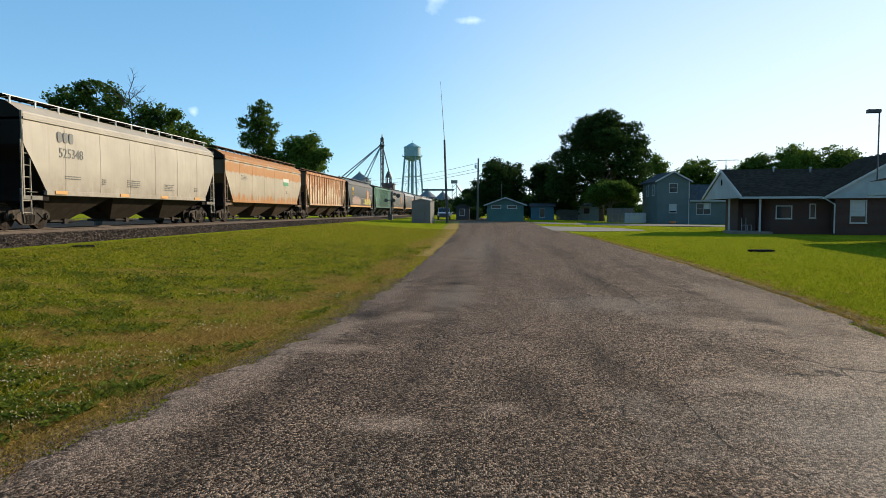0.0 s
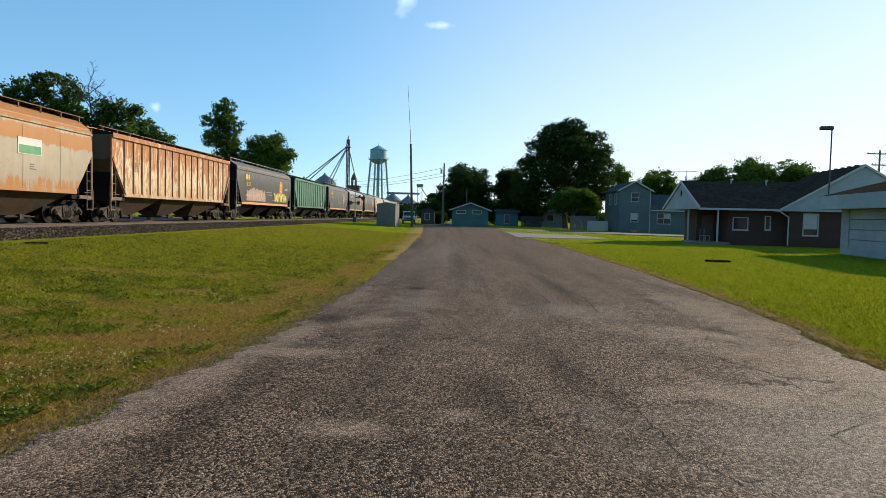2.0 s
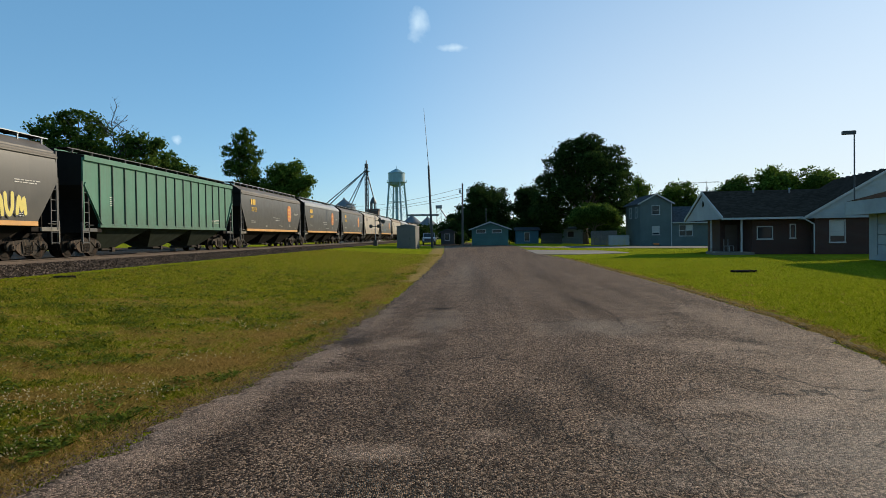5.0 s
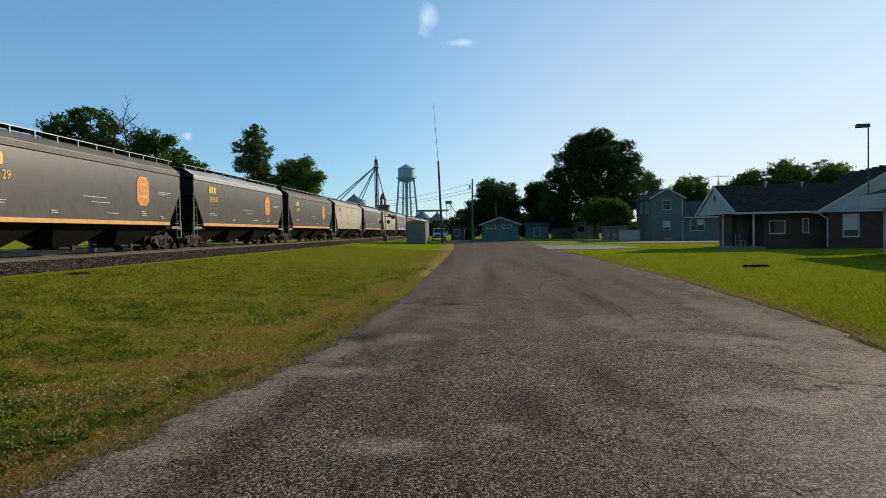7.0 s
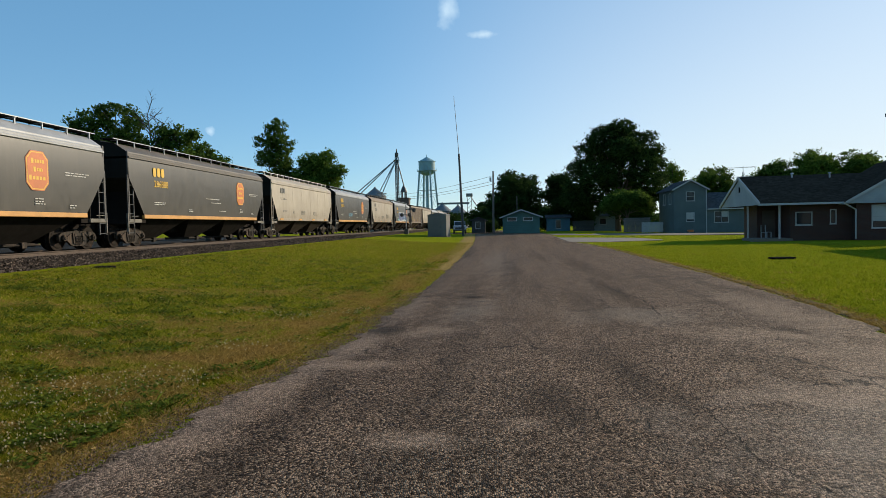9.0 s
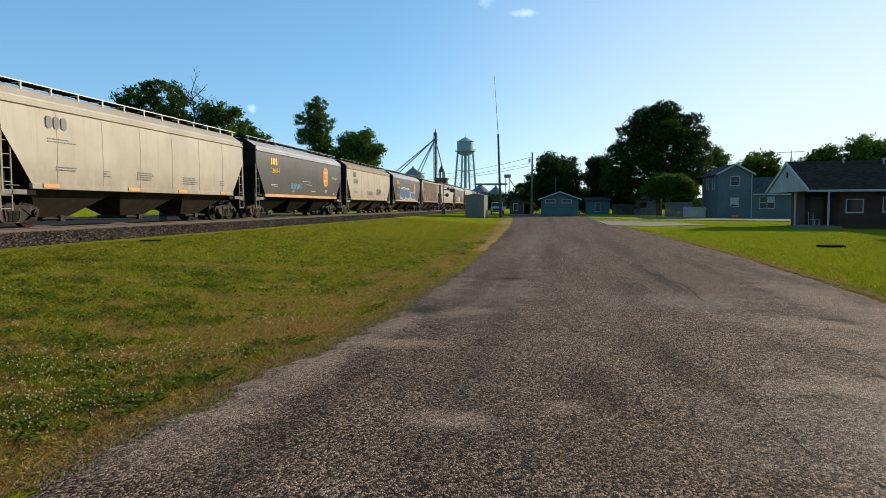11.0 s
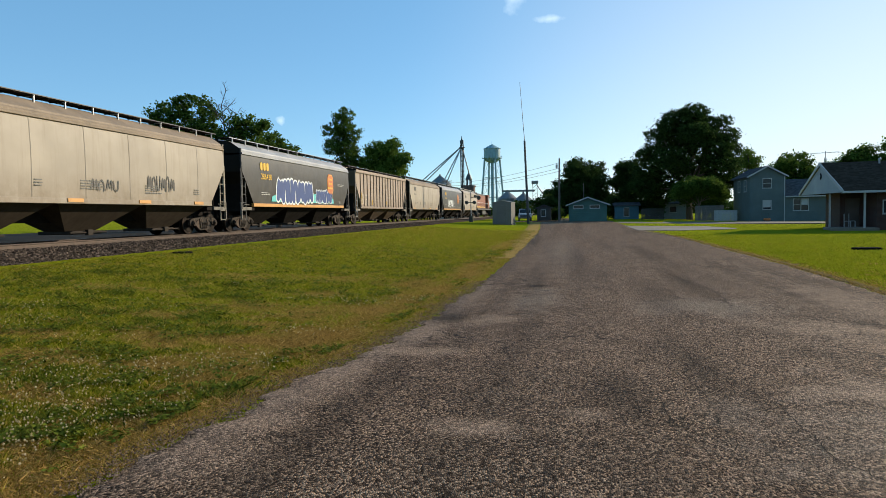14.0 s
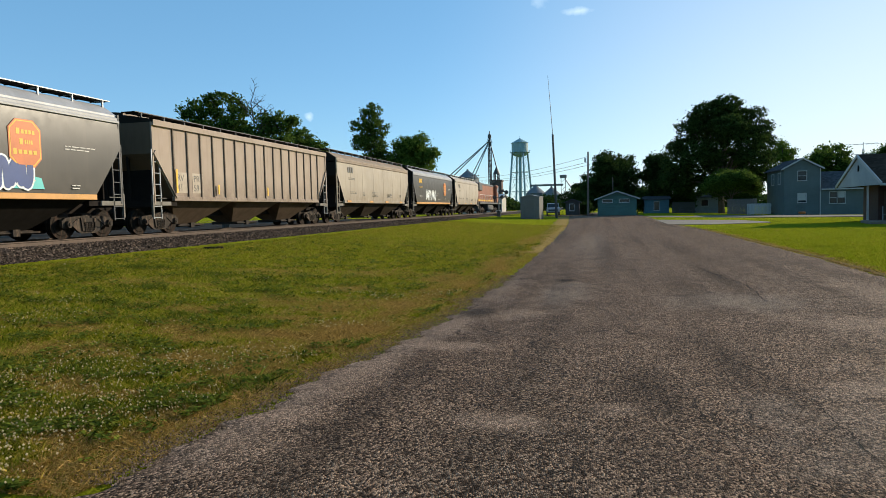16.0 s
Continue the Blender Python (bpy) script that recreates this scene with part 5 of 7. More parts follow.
def window(parent, x0, x1, z0, z1, y=0.0, blind=None, rails=1, m=None):
    """A sash window in the local xz plane facing -y."""
    bm = bmesh.new()
    f = 0.07
    for a in ((x0 - f, x1 + f, z1, z1 + f), (x0 - f, x1 + f, z0 - f, z0), (x0 - f, x0, z0, z1), (x1, x1 + f, z0, z1)):
        box(bm, a[0], a[1], y - 0.03, y + 0.1, a[2], a[3])
    for k in range(rails):
        z = z0 + (z1 - z0) * (k + 1) / (rails + 1)
        box(bm, x0, x1, y + 0.01, y + 0.08, z - 0.025, z + 0.025)
    w = part("window", bm, M["trim_white"], parent, "white-framed sash window")
    if m is not None:
        w.matrix_basis = m
    bm = bmesh.new()
    box(bm, x0, x1, y + 0.05, y + 0.06, z0, z1)
    part("pane", bm, M["glass"], w)
    bm = bmesh.new()
    box(bm, x0 - 0.1, x1 + 0.1, y - 0.08, y, z0 - f - 0.03, z0 - f + 0.01)
    part("sill", bm, M["trim_white"], w)
    if blind:
        bm = bmesh.new()
        box(bm, x0 + 0.02, x1 - 0.02, y + 0.035, y + 0.046, z0 + (z1 - z0) * (1 - blind), z1)
        part("blind", bm, M["blind"], w, "drawn white blind")
    return w


def roof_planes(bm, x0, x1, y0, y1, ze, zr, axis, t=0.14):
    """A gable roof as one closed shell; the ridge runs along axis."""
    if axis == "x":
        c = (y0 + y1) / 2
        prism(bm, [(y0, ze), (c, zr), (y1, ze), (y1, ze - t), (c, zr - t), (y0, ze - t)], "x", x0, x1)
    else:
        c = (x0 + x1) / 2
        prism(bm, [(x0, ze), (c, zr), (x1, ze), (x1, ze - t), (c, zr - t), (x0, ze - t)], "y", y0, y1)


def rake_trim(bm, x0, x1, ze, zr, y, d=0.17, t=0.06):
    c = (x0 + x1) / 2
    prism(bm, [(x0, ze), (c, zr), (c, zr - d), (x0, ze - d)], "y", y - t, y)
    prism(bm, [(c, zr), (x1, ze), (x1, ze - d), (c, zr - d)], "y", y - t, y)


def skew(bm):
    """The old wing meets the new one at a slight angle."""
    for v in bm.verts:
        if v.co.x < 0:
            v.co.x += 0.55 - 0.14 * v.co.y


def brick_house():
    h = empty("brick_house", pose(24.2, 48.8, 0, 0, 0, -9), "single-storey dark red brick house with white gables and a porch", "house")
    # wing B, gable to the front
    bm = bmesh.new()
    m = Matrix.Translation((0, -0.6, 0))
    wall_with_holes(bm, 0, 9.2, 0.0, 2.62, [(0.99, 1.9, 0.87, 2.33), (5.6, 6.6, 0.87, 2.33)])
    bmesh.ops.transform(bm, matrix=m, verts=bm.verts[:])
    part("front_wall", bm, M["brick"], h, "dark red brick")
    bm = bmesh.new()
    box(bm, 0, 0.2, -0.4, 9.0, 0, 2.62)
    box(bm, 9.0, 9.2, -0.4, 9.0, 0, 2.62)
    box(bm, 0.2, 9.0, 8.8, 9.0, 0, 2.62)
    part("side_wall", bm, M["brick"], h)
    bm = bmesh.new()
    prism(bm, [(-0.72, 2.52), (9.92, 2.52), (4.6, 5.71)], "y", -0.95, -0.75)
    part("gable", bm, M["siding_white"], h, "white boarded gable")
    bm = bmesh.new()
    roof_planes(bm, -0.75, 9.95, -1.05, 9.2, 2.66, 5.86, "y")
    part("roof", bm, M["roof_dark"], h, "dark shingle roof")
    bm = bmesh.new()
    rake_trim(bm, -0.78, 9.98, 2.66, 5.87, -1.05)
    box(bm, -0.9, -0.76, -1.05, 0.0, 2.46, 2.62)
    part("rake_board", bm, M["trim_white"], h)
    w = window(h, 0.99, 1.9, 0.87, 2.33, -0.6, 0.72)
    window(h, 5.6, 6.6, 0.87, 2.33, -0.6, 0.5)
    bm = bmesh.new()
    tube(bm, (-0.78, -1.0, 2.5), (-0.05, -0.66, 2.1), 0.05, 0.05, 8)
    tube(bm, (-0.05, -0.66, 2.12), (-0.05, -0.66, 0.1), 0.05, 0.05, 8)
    part("downpipe", bm, M["trim_white"], h, "white downpipe")
    # wing A, long front under the eave
    bm = bmesh.new()
    wall_with_holes(bm, -3.9, 0.0, 0.0, 2.62, [(-3.5, -2.55, 1.15, 1.97), (-1.3, -1.02, 1.2, 2.1)])
    bmesh.ops.transform(bm, matrix=Matrix.Translation((0, 0.3, 0)), verts=bm.verts[:])
    box(bm, -3.9, -3.7, 0.5, 3.0, 0, 2.62)
    part("front_wall", bm, M["brick"], h)
    bm = bmesh.new()
    wall_with_holes(bm, -5.55, -3.7, 0.0, 2.62, [(-5.2, -4.3, 0.18, 2.2)])
    bmesh.ops.transform(bm, matrix=Matrix.Translation((0, 3.0, 0)), verts=bm.verts[:])
    box(bm, -5.55, -5.35, 3.2, 8.0, 0, 2.62)
    part("porch_wall", bm, M["brick"], h)
    bm = bmesh.new()
    box(bm, -5.2, -4.3, 3.08, 3.14, 0.18, 2.2, bevel=0.01)
    for z in (0.35, 0.95, 1.55):
        box(bm, -5.05, -4.45, 3.06, 3.08, z, z + 0.45)
    part("door", bm, paint("door_brown", (0.09, 0.06, 0.045), 0.6, 0.2, 2.0), h, "brown panelled front door")
    window(h, -3.5, -2.55, 1.15, 1.97, 0.3, None, 0)
    window(h, -1.3, -1.02, 1.2, 2.1, 0.3, None, 0)
    bm = bmesh.new()
    roof_planes(bm, -6.65, 4.0, -0.55, 8.55, 2.72, 4.84, "x")
    skew(bm)
    part("roof", bm, M["roof_dark"], h)
    bm = bmesh.new()
    prism(bm, [(-0.45, 2.58), (8.45, 2.58), (4.0, 4.66)], "x", -6.60, -6.48)
    skew(bm)
    part("gable", bm, M["siding_white"], h, "white boarded gable")
    bm = bmesh.new()
    prism(bm, [(-0.55, 2.74), (4.0, 4.86), (4.0, 4.64), (-0.55, 2.52)], "x", -6.72, -6.65)
    prism(bm, [(8.55, 2.74), (4.0, 4.86), (4.0, 4.64), (8.55, 2.52)], "x", -6.72, -6.65)
    skew(bm)
    box(bm, -6.05, -0.8, -0.68, -0.55, 2.52, 2.66)
    box(bm, -6.0, 0.0, -0.5, 0.3, 2.52, 2.56)
    part("gutter", bm, M["trim_white"], h, "white gutter and fascia")
    bm = bmesh.new()
    tube(bm, (-6.54, 4.0, 3.85), (-6.63, 4.0, 3.85), 0.24, 0.24, 16)
    part("gable_vent", bm, M["cover_iron"], h, "round dark gable vent")
    for x, y in ((-4.7, -0.15), (-6.2, 2.9)):
        bm = bmesh.new()
        box(bm, x - 0.06, x + 0.06, y - 0.06, y + 0.06, 0.18, 2.56, bevel=0.01)
        part("porch_post", bm, M["trim_white"], h, "white porch post")
    bm = bmesh.new()
    box(bm, -6.6, -3.9, -0.5, 3.0, -0.05, 0.18, bevel=0.02)
    part("porch_slab", bm, M["concrete"], h)
    for x, y, z in ((-3.0, 3.6, 4.62), (-0.5, 3.4, 4.55)):
        bm = bmesh.new()
        tube(bm, (x, y, z - 0.1), (x, y, z + 0.30), 0.06, 0.06, 8)
        tube(bm, (x, y, z + 0.30), (x, y, z + 0.38), 0.11, 0.09, 8)
        part("vent_pipe", bm, M["galv"], h)
    for i in range(7):
        bm = bmesh.new()
        box(bm, 4.5, 4.7, 0.2 + i * 1.2, 0.5 + i * 1.2, 5.80, 5.92, bevel=0.02)
        part("roof_vent", bm, M["dark_steel"], h)
    # chairs on the porch
    for i, (x, y) in enumerate(((-5.35, 1.6), (-4.9, 2.4))):
        c = empty("porch_chair", pose(24.2, 48.8, 0, 0, 0, -9) @ pose(x, y, 0.18, 0, 0, 82), "grey plastic chair standing on the porch", "chair", "porch chairs")
        bm = bmesh.new()
        box(bm, -0.21, 0.21, -0.21, 0.21, 0.40, 0.44, bevel=0.01)
        part("seat", bm, M["galv"], c)
        bm = bmesh.new()
        box(bm, -0.21, 0.21, 0.18, 0.21, 0.44, 0.95, bevel=0.01)
        part("backrest", bm, M["galv"], c)
        for sx in (-1, 1):
            for sy in (-1, 1):
                bm = bmesh.new()
                box(bm, sx * 0.19 - 0.02, sx * 0.19 + 0.02, sy * 0.19 - 0.02, sy * 0.19 + 0.02, 0, 0.41)
                part("leg", bm, M["galv"], c)


def garage():
    g = empty("garage", pose(22.1, 38.3, 0, 0, 0, -9), "white boarded garage with a low dark roof and a wide door", "garage")
    bm = bmesh.new()
    box(bm, 0, 0.15, -10.0, 0, 0, 0.3)
    box(bm, 0, 0.15, -10.0, -7.2, 0.3, 2.9)
    box(bm, 0, 0.15, -1.0, 0, 0.3, 2.9)
    box(bm, 0, 0.15, -7.2, -1.0, 2.5, 2.9)
    part("side_wall", bm, M["siding_white"], g, "pale siding in shade")
    bm = bmesh.new()
    for i in range(4):
        box(bm, 0.05, 0.11, -7.2, -1.0, 0.3 + i * 0.55, 0.3 + i * 0.55 + 0.53, bevel=0.015)
    part("garage_door", bm, M["siding_white"], g, "pale sectional garage door")
    bm = bmesh.new()
    box(bm, 0.15, 8.0, -0.15, 0, 0, 2.9)
    box(bm, 0.15, 8.0, -10, -9.85, 0, 2.9)
    box(bm, 7.85, 8.0, -9.85, -0.15, 0, 2.9)
    part("end_wall", bm, M["siding_white"], g)
    bm = bmesh.new()
    for y0, y1 in ((-0.1, 0.0), (-10.0, -9.9)):
        prism(bm, [(0, 2.9), (8, 2.9), (4, 4.25)], "y", y0, y1)
    part("gable", bm, M["siding_white"], g)
    bm = bmesh.new()
    roof_planes(bm, -0.9, 8.9, -10.6, 0.6, 3.26, 4.58, "y", 0.12)
    part("roof", bm, M["roof_dark"], g, "dark shingle roof")
    bm = bmesh.new()
    box(bm, -0.98, -0.9, -10.6, 0.6, 2.48, 3.24)
    box(bm, -0.9, 8.9, 0.52, 0.6, 2.48, 3.14)
    box(bm, -0.9, -0.004, -10.6, 0.52, 2.56, 2.60)
    part("fascia", bm, M["siding_white"], g)
    p = empty("lamp_post", pose(22.1, 38.3, 0, 0, 0, -9) @ pose(-0.62, 0.3, 3.0), "slim dark lamp post with a flat box lamp head", "lamp post")
    bm = bmesh.new()
    tube(bm, (0, 0, -0.02), (0, 0, 4.2), 0.042, 0.036, 10)
    part("pole", bm, M["dark_steel"], p)
    bm = bmesh.new()
    box(bm, -0.62, 0.06, -0.14, 0.14, 4.0, 4.2, bevel=0.02)
    part("lamp_head", bm, M["dark_steel"], p)


def blue_house():
    h = empty("blue_house", pose(21.6, 86.5, 0), "two-storey grey-blue boarded house with a low side wing", "house")
    bm = bmesh.new()
    wall_with_holes(bm, 0, 3.9, 0, 5.5, [(1.5, 2.4, 4.05, 5.1), (1.52, 2.38, 1.5, 2.5)])
    prism(bm, [(0, 5.5), (3.9, 5.5), (1.95, 6.5)], "y", 0, 0.2)
    part("gable_wall", bm, M["siding_blue"], h, "grey-blue clapboard")
    bm = bmesh.new()
    box(bm, 0, 0.2, 0.2, 8, 0, 5.5)
    box(bm, 3.7, 3.9, 0.2, 8, 0, 5.5)
    box(bm, 0.2, 3.7, 7.8, 8, 0, 5.5)
    part("side_wall", bm, M["siding_blue"], h)
    bm = bmesh.new()
    roof_planes(bm, -0.35, 4.25, -0.3, 8.2, 5.42, 6.68, "y")
    part("roof", bm, M["roof_grey"], h)
    bm = bmesh.new()
    rake_trim(bm, -0.36, 4.26, 5.42, 6.69, -0.3, 0.18)
    part("rake_board", bm, M["trim_white"], h)
    window(h, 1.5, 2.4, 4.05, 5.1)
    window(h, 1.52, 2.38, 1.5, 2.5, 0, 0.8)
    for y in (2.0, 5.0):
        window(h, -0.5, 0.5, 3.7, 5.0, 0, None, 1, pose(-0.02, y, 0, 0, 0, -90))
    bm = bmesh.new()
    wall_with_holes(bm, 3.9, 11.5, 0, 3.0, [(4.9, 6.5, 1.3, 2.6)])
    box(bm, 11.3, 11.5, 0.2, 6, 0, 3.0)
    part("wing_wall", bm, M["siding_blue"], h)
    bm = bmesh.new()
    roof_planes(bm, 3.9, 11.8, -0.4, 6.4, 3.0, 5.1, "x")
    part("wing_roof", bm, M["roof_grey"], h)
    bm = bmesh.new()
    box(bm, 3.9, 11.8, -0.5, -0.4, 2.86, 3.0)
    box(bm, 3.84, 3.94, -0.08, 0.0, 0, 5.4)
    part("gutter", bm, M["trim_white"], h)
    window(h, 4.9, 5.65, 1.3, 2.6)
    window(h, 5.75, 6.5, 1.3, 2.6, 0, 0.5)


def green_shed():
    z = 0.3
    h = empty("green_shed", pose(0.25, 90, z), "small green boarded shed with a pale gable edge and two windows", "shed")
    bm = bmesh.new()
    wall_with_holes(bm, 0, 4.85, 0, 2.2, [(0.65, 1.8, 1.75, 2.1), (2.75, 3.9, 1.75, 2.1)])
    prism(bm, [(0, 2.2), (4.85, 2.2), (2.42, 3.05)], "y", 0, 0.2)
    part("front_wall", bm, M["siding_green"], h)
    bm = bmesh.new()
    box(bm, 0, 0.2, 0.2, 6, 0, 2.2)
    box(bm, 4.65, 4.85, 0.2, 6, 0, 2.2)
    box(bm, 0.2, 4.65, 5.8, 6, 0, 2.2)
    part("side_wall", bm, M["siding_green"], h)
    bm = bmesh.new()
    roof_planes(bm, -0.4, 5.25, -0.4, 6.2, 2.2, 3.22, "y", 0.1)
    part("roof", bm, M["roof_grey"], h)
    bm = bmesh.new()
    rake_trim(bm, -0.42, 5.27, 2.2, 3.23, -0.4, 0.16)
    part("rake_board", bm, M["trim_white"], h)
    window(h, 0.65, 1.8, 1.75, 2.1, 0, None, 0)
    window(h, 2.75, 3.9, 1.75, 2.1, 0, None, 0)


def signal_cabinet():
    z = float(ground_z(-7.2, 77)) - 0.02
    h = empty("signal_cabinet", pose(-7.25, 76.4, z, 0, 0, -7), "grey sheet-metal railway signal cabinet with a low gable roof", "cabinet")
    bm = bmesh.new()
    prism(bm, [(-1.08, 0.08), (1.08, 0.08), (1.08, 2.50), (0, 2.70), (-1.08, 2.50)], "y", 0, 2.2)
    part("body", bm, paint("cabinet_grey", (0.135, 0.13, 0.122), 0.5, 0.15, 1.0), h)
    bm = bmesh.new()
    prism(bm, [(-1.13, 2.48), (0, 2.70), (1.13, 2.48), (1.13, 2.54), (0, 2.76), (-1.13, 2.54)], "y", -0.05, 2.25)
    part("roof", bm, paint("cabinet_roof_grey", (0.17, 0.165, 0.155), 0.6, 0.15, 1.0), h)
    bm = bmesh.new()
    box(bm, -0.5, 0.5, -0.03, 0.0, 0.2, 2.2, bevel=0.01)
    part("door", bm, paint("cabinet_door_grey", (0.13, 0.125, 0.118), 0.5, 0.15, 1.0), h)
    bm = bmesh.new()
    box(bm, 0.34, 0.40, -0.07, -0.03, 1.05, 1.25)
    part("handle", bm, M["dark_steel"], h)
    bm = bmesh.new()
    box(bm, -1.15, 1.15, -0.05, 2.25, -0.1, 0.08)
    part("footing", bm, M["concrete"], h)


def small_building(name, x, y, w, d, hgt, rise, wall, roof, label, win=None, axis="y", z=0.25):
    h = empty(name, pose(x, y, z), label, name.split("_")[-1])
    bm = bmesh.new()
    wall_with_holes(bm, 0, w, -0.2, hgt, [win] if win else [])
    part("front_wall", bm, wall, h)
    for x in (0.0, w - 0.15):
        bm = bmesh.new()
        box(bm, x, x + 0.15, 0.2, d, -0.2, hgt)
        part("side_wall", bm, wall, h)
    if axis == "y":
        bm = bmesh.new()
        prism(bm, [(0, hgt), (w, hgt), (w / 2, hgt + rise * 0.95)], "y", 0.0, 0.15)
        part("gable", bm, wall, h)
    bm = bmesh.new()
    roof_planes(bm, -0.3, w + 0.3, -0.3, d + 0.3, hgt, hgt + rise, axis, 0.1)
    part("roof", bm, roof, h)
    if win:
        window(h, *win, 0, None, 0)
    return h


def fence(x0, y0, x1, y1, hgt, mat, label, z=0.2):
    d = Vector((x1 - x0, y1 - y0, 0))
    f = empty("fence", pose(x0, y0, z, 0, 0, math.degrees(math.atan2(d.y, d.x))), label, "fence")
    n = int(d.length / 0.16)
    bm = bmesh.new()
    box(bm, 0, 0.145, -0.012, 0.012, -0.1, hgt)
    first = part("board", bm, mat, f)
    for i in range(1, n):
        share("board", first.data, f, pose(i * 0.16, 0, 0.02 * math.sin(i * 2.7)))
    bm = bmesh.new()
    box(bm, 0, d.length, 0.012, 0.06, hgt * 0.75, hgt * 0.75 + 0.08)
    box(bm, 0, d.length, 0.012, 0.06, 0.2, 0.28)
    part("rail_board", bm, mat, f)


brick_house()
garage()
blue_house()
green_shed()
signal_cabinet()
DARK_WOOD = paint("dark_boards", (0.055, 0.055, 0.05), 0.8, 0.3, 2.0)
small_building("dark_shed", -4.3, 100, 2.0, 2.5, 2.0, 0.5, DARK_WOOD, M["roof_grey"], "small dark shed with one pale window", (0.6, 1.2, 0.8, 1.7))
small_building("blue_shed", 7.4, 109, 3.6, 4, 2.2, 0.5, paint("faded_blue", (0.055, 0.14, 0.19), 0.7, 0.2, 1.5), M["roof_grey"], "low faded blue shed under the trees", (1.4, 2.1, 0.5, 1.8), "x")
small_building("pale_cottage", 13.2, 114, 6.5, 5, 2.4, 0.9, paint("pale_boards", (0.22, 0.25, 0.26), 0.7, 0.2, 1.0), M["roof_grey"], "low pale cottage with a light metal roof under trees", (3.2, 4.2, 1.0, 1.9), "x")
fence(11.3, 108, 14.6, 107, 1.7, DARK_WOOD, "dark weathered board fence")
fence(16.8, 94.5, 20.2, 93.5, 1.9, paint("grey_boards", (0.13, 0.125, 0.12), 0.8, 0.3, 2.0), "tall grey board fence beside the house")
fence(18.6, 91.5, 21.4, 91, 1.25, M["trim_white"], "white picket fence beside the blue house")


# ---- town skyline ----
def water_tower():
    t = empty("water_tower", pose(-35.6, 330, 0.0), "pale grey steel water tower on splayed legs with a cone roof", "water tower")
    steel = paint("tower_paint", (0.20, 0.33, 0.36), 0.5, 0.15, 0.4)
    bm = bmesh.new()
    tube(bm, (0, 0, 28.6), (0, 0, 33.0), 4.05, 4.05, 28)
    bowl = [(4.05, 28.6), (3.7, 27.6), (2.8, 26.8), (1.5, 26.3), (0.6, 26.1)]
    for (r0, z0), (r1, z1) in zip(bowl, bowl[1:]):
        tube(bm, (0, 0, z1), (0, 0, z0), r1, r0, 28)
    part("tank", bm, steel, t)
    bm = bmesh.new()
    tube(bm, (0, 0, 32.95), (0, 0, 35.2), 4.35, 0.3, 28)
    tube(bm, (0, 0, 35.1), (0, 0, 36.6), 0.12, 0.05, 6)
    part("roof", bm, steel, t, "cone roof with finial")
    bm = bmesh.new()
    tube(bm, (0, 0, 28.3), (0, 0, 28.5), 4.9, 4.9, 28)
    for i in range(24):
        a = i / 24 * math.tau
        tube(bm, (4.85 * math.cos(a), 4.85 * math.sin(a), 28.5), (4.85 * math.cos(a), 4.85 * math.sin(a), 29.4), 0.05, 0.05, 4)
    part("balcony", bm, steel, t)
    bm = bmesh.new()
    tube(bm, (0, 0, 0), (0, 0, 26.3), 0.75, 0.75, 14)
    part("riser", bm, steel, t)
    tops = []
    for i in range(4):
        a = radians(28 + 90 * i)
        p0, p1 = Vector((6.4 * math.cos(a), 6.4 * math.sin(a), 0)), Vector((3.9 * math.cos(a), 3.9 * math.sin(a), 28.6))
        bm = bmesh.new()
        tube(bm, p0, p1, 0.52, 0.46, 8)
        part("leg", bm, steel, t)
        tops.append((p0, p1))
    for i in range(4):
        (a0, a1), (b0, b1) = tops[i], tops[(i + 1) % 4]
        bm = bmesh.new()
        for f in (0.33, 0.66):
            tube(bm, a0.lerp(a1, f), b0.lerp(b1, f), 0.14, 0.14, 6)
        for f, g in ((0.02, 0.33), (0.33, 0.66), (0.66, 0.97)):
            tube(bm, a0.lerp(a1, f), b0.lerp(b1, g), 0.05, 0.05, 4)
            tube(bm, b0.lerp(b1, f), a0.lerp(a1, g), 0.05, 0.05, 4)
        part("brace", bm, steel, t)


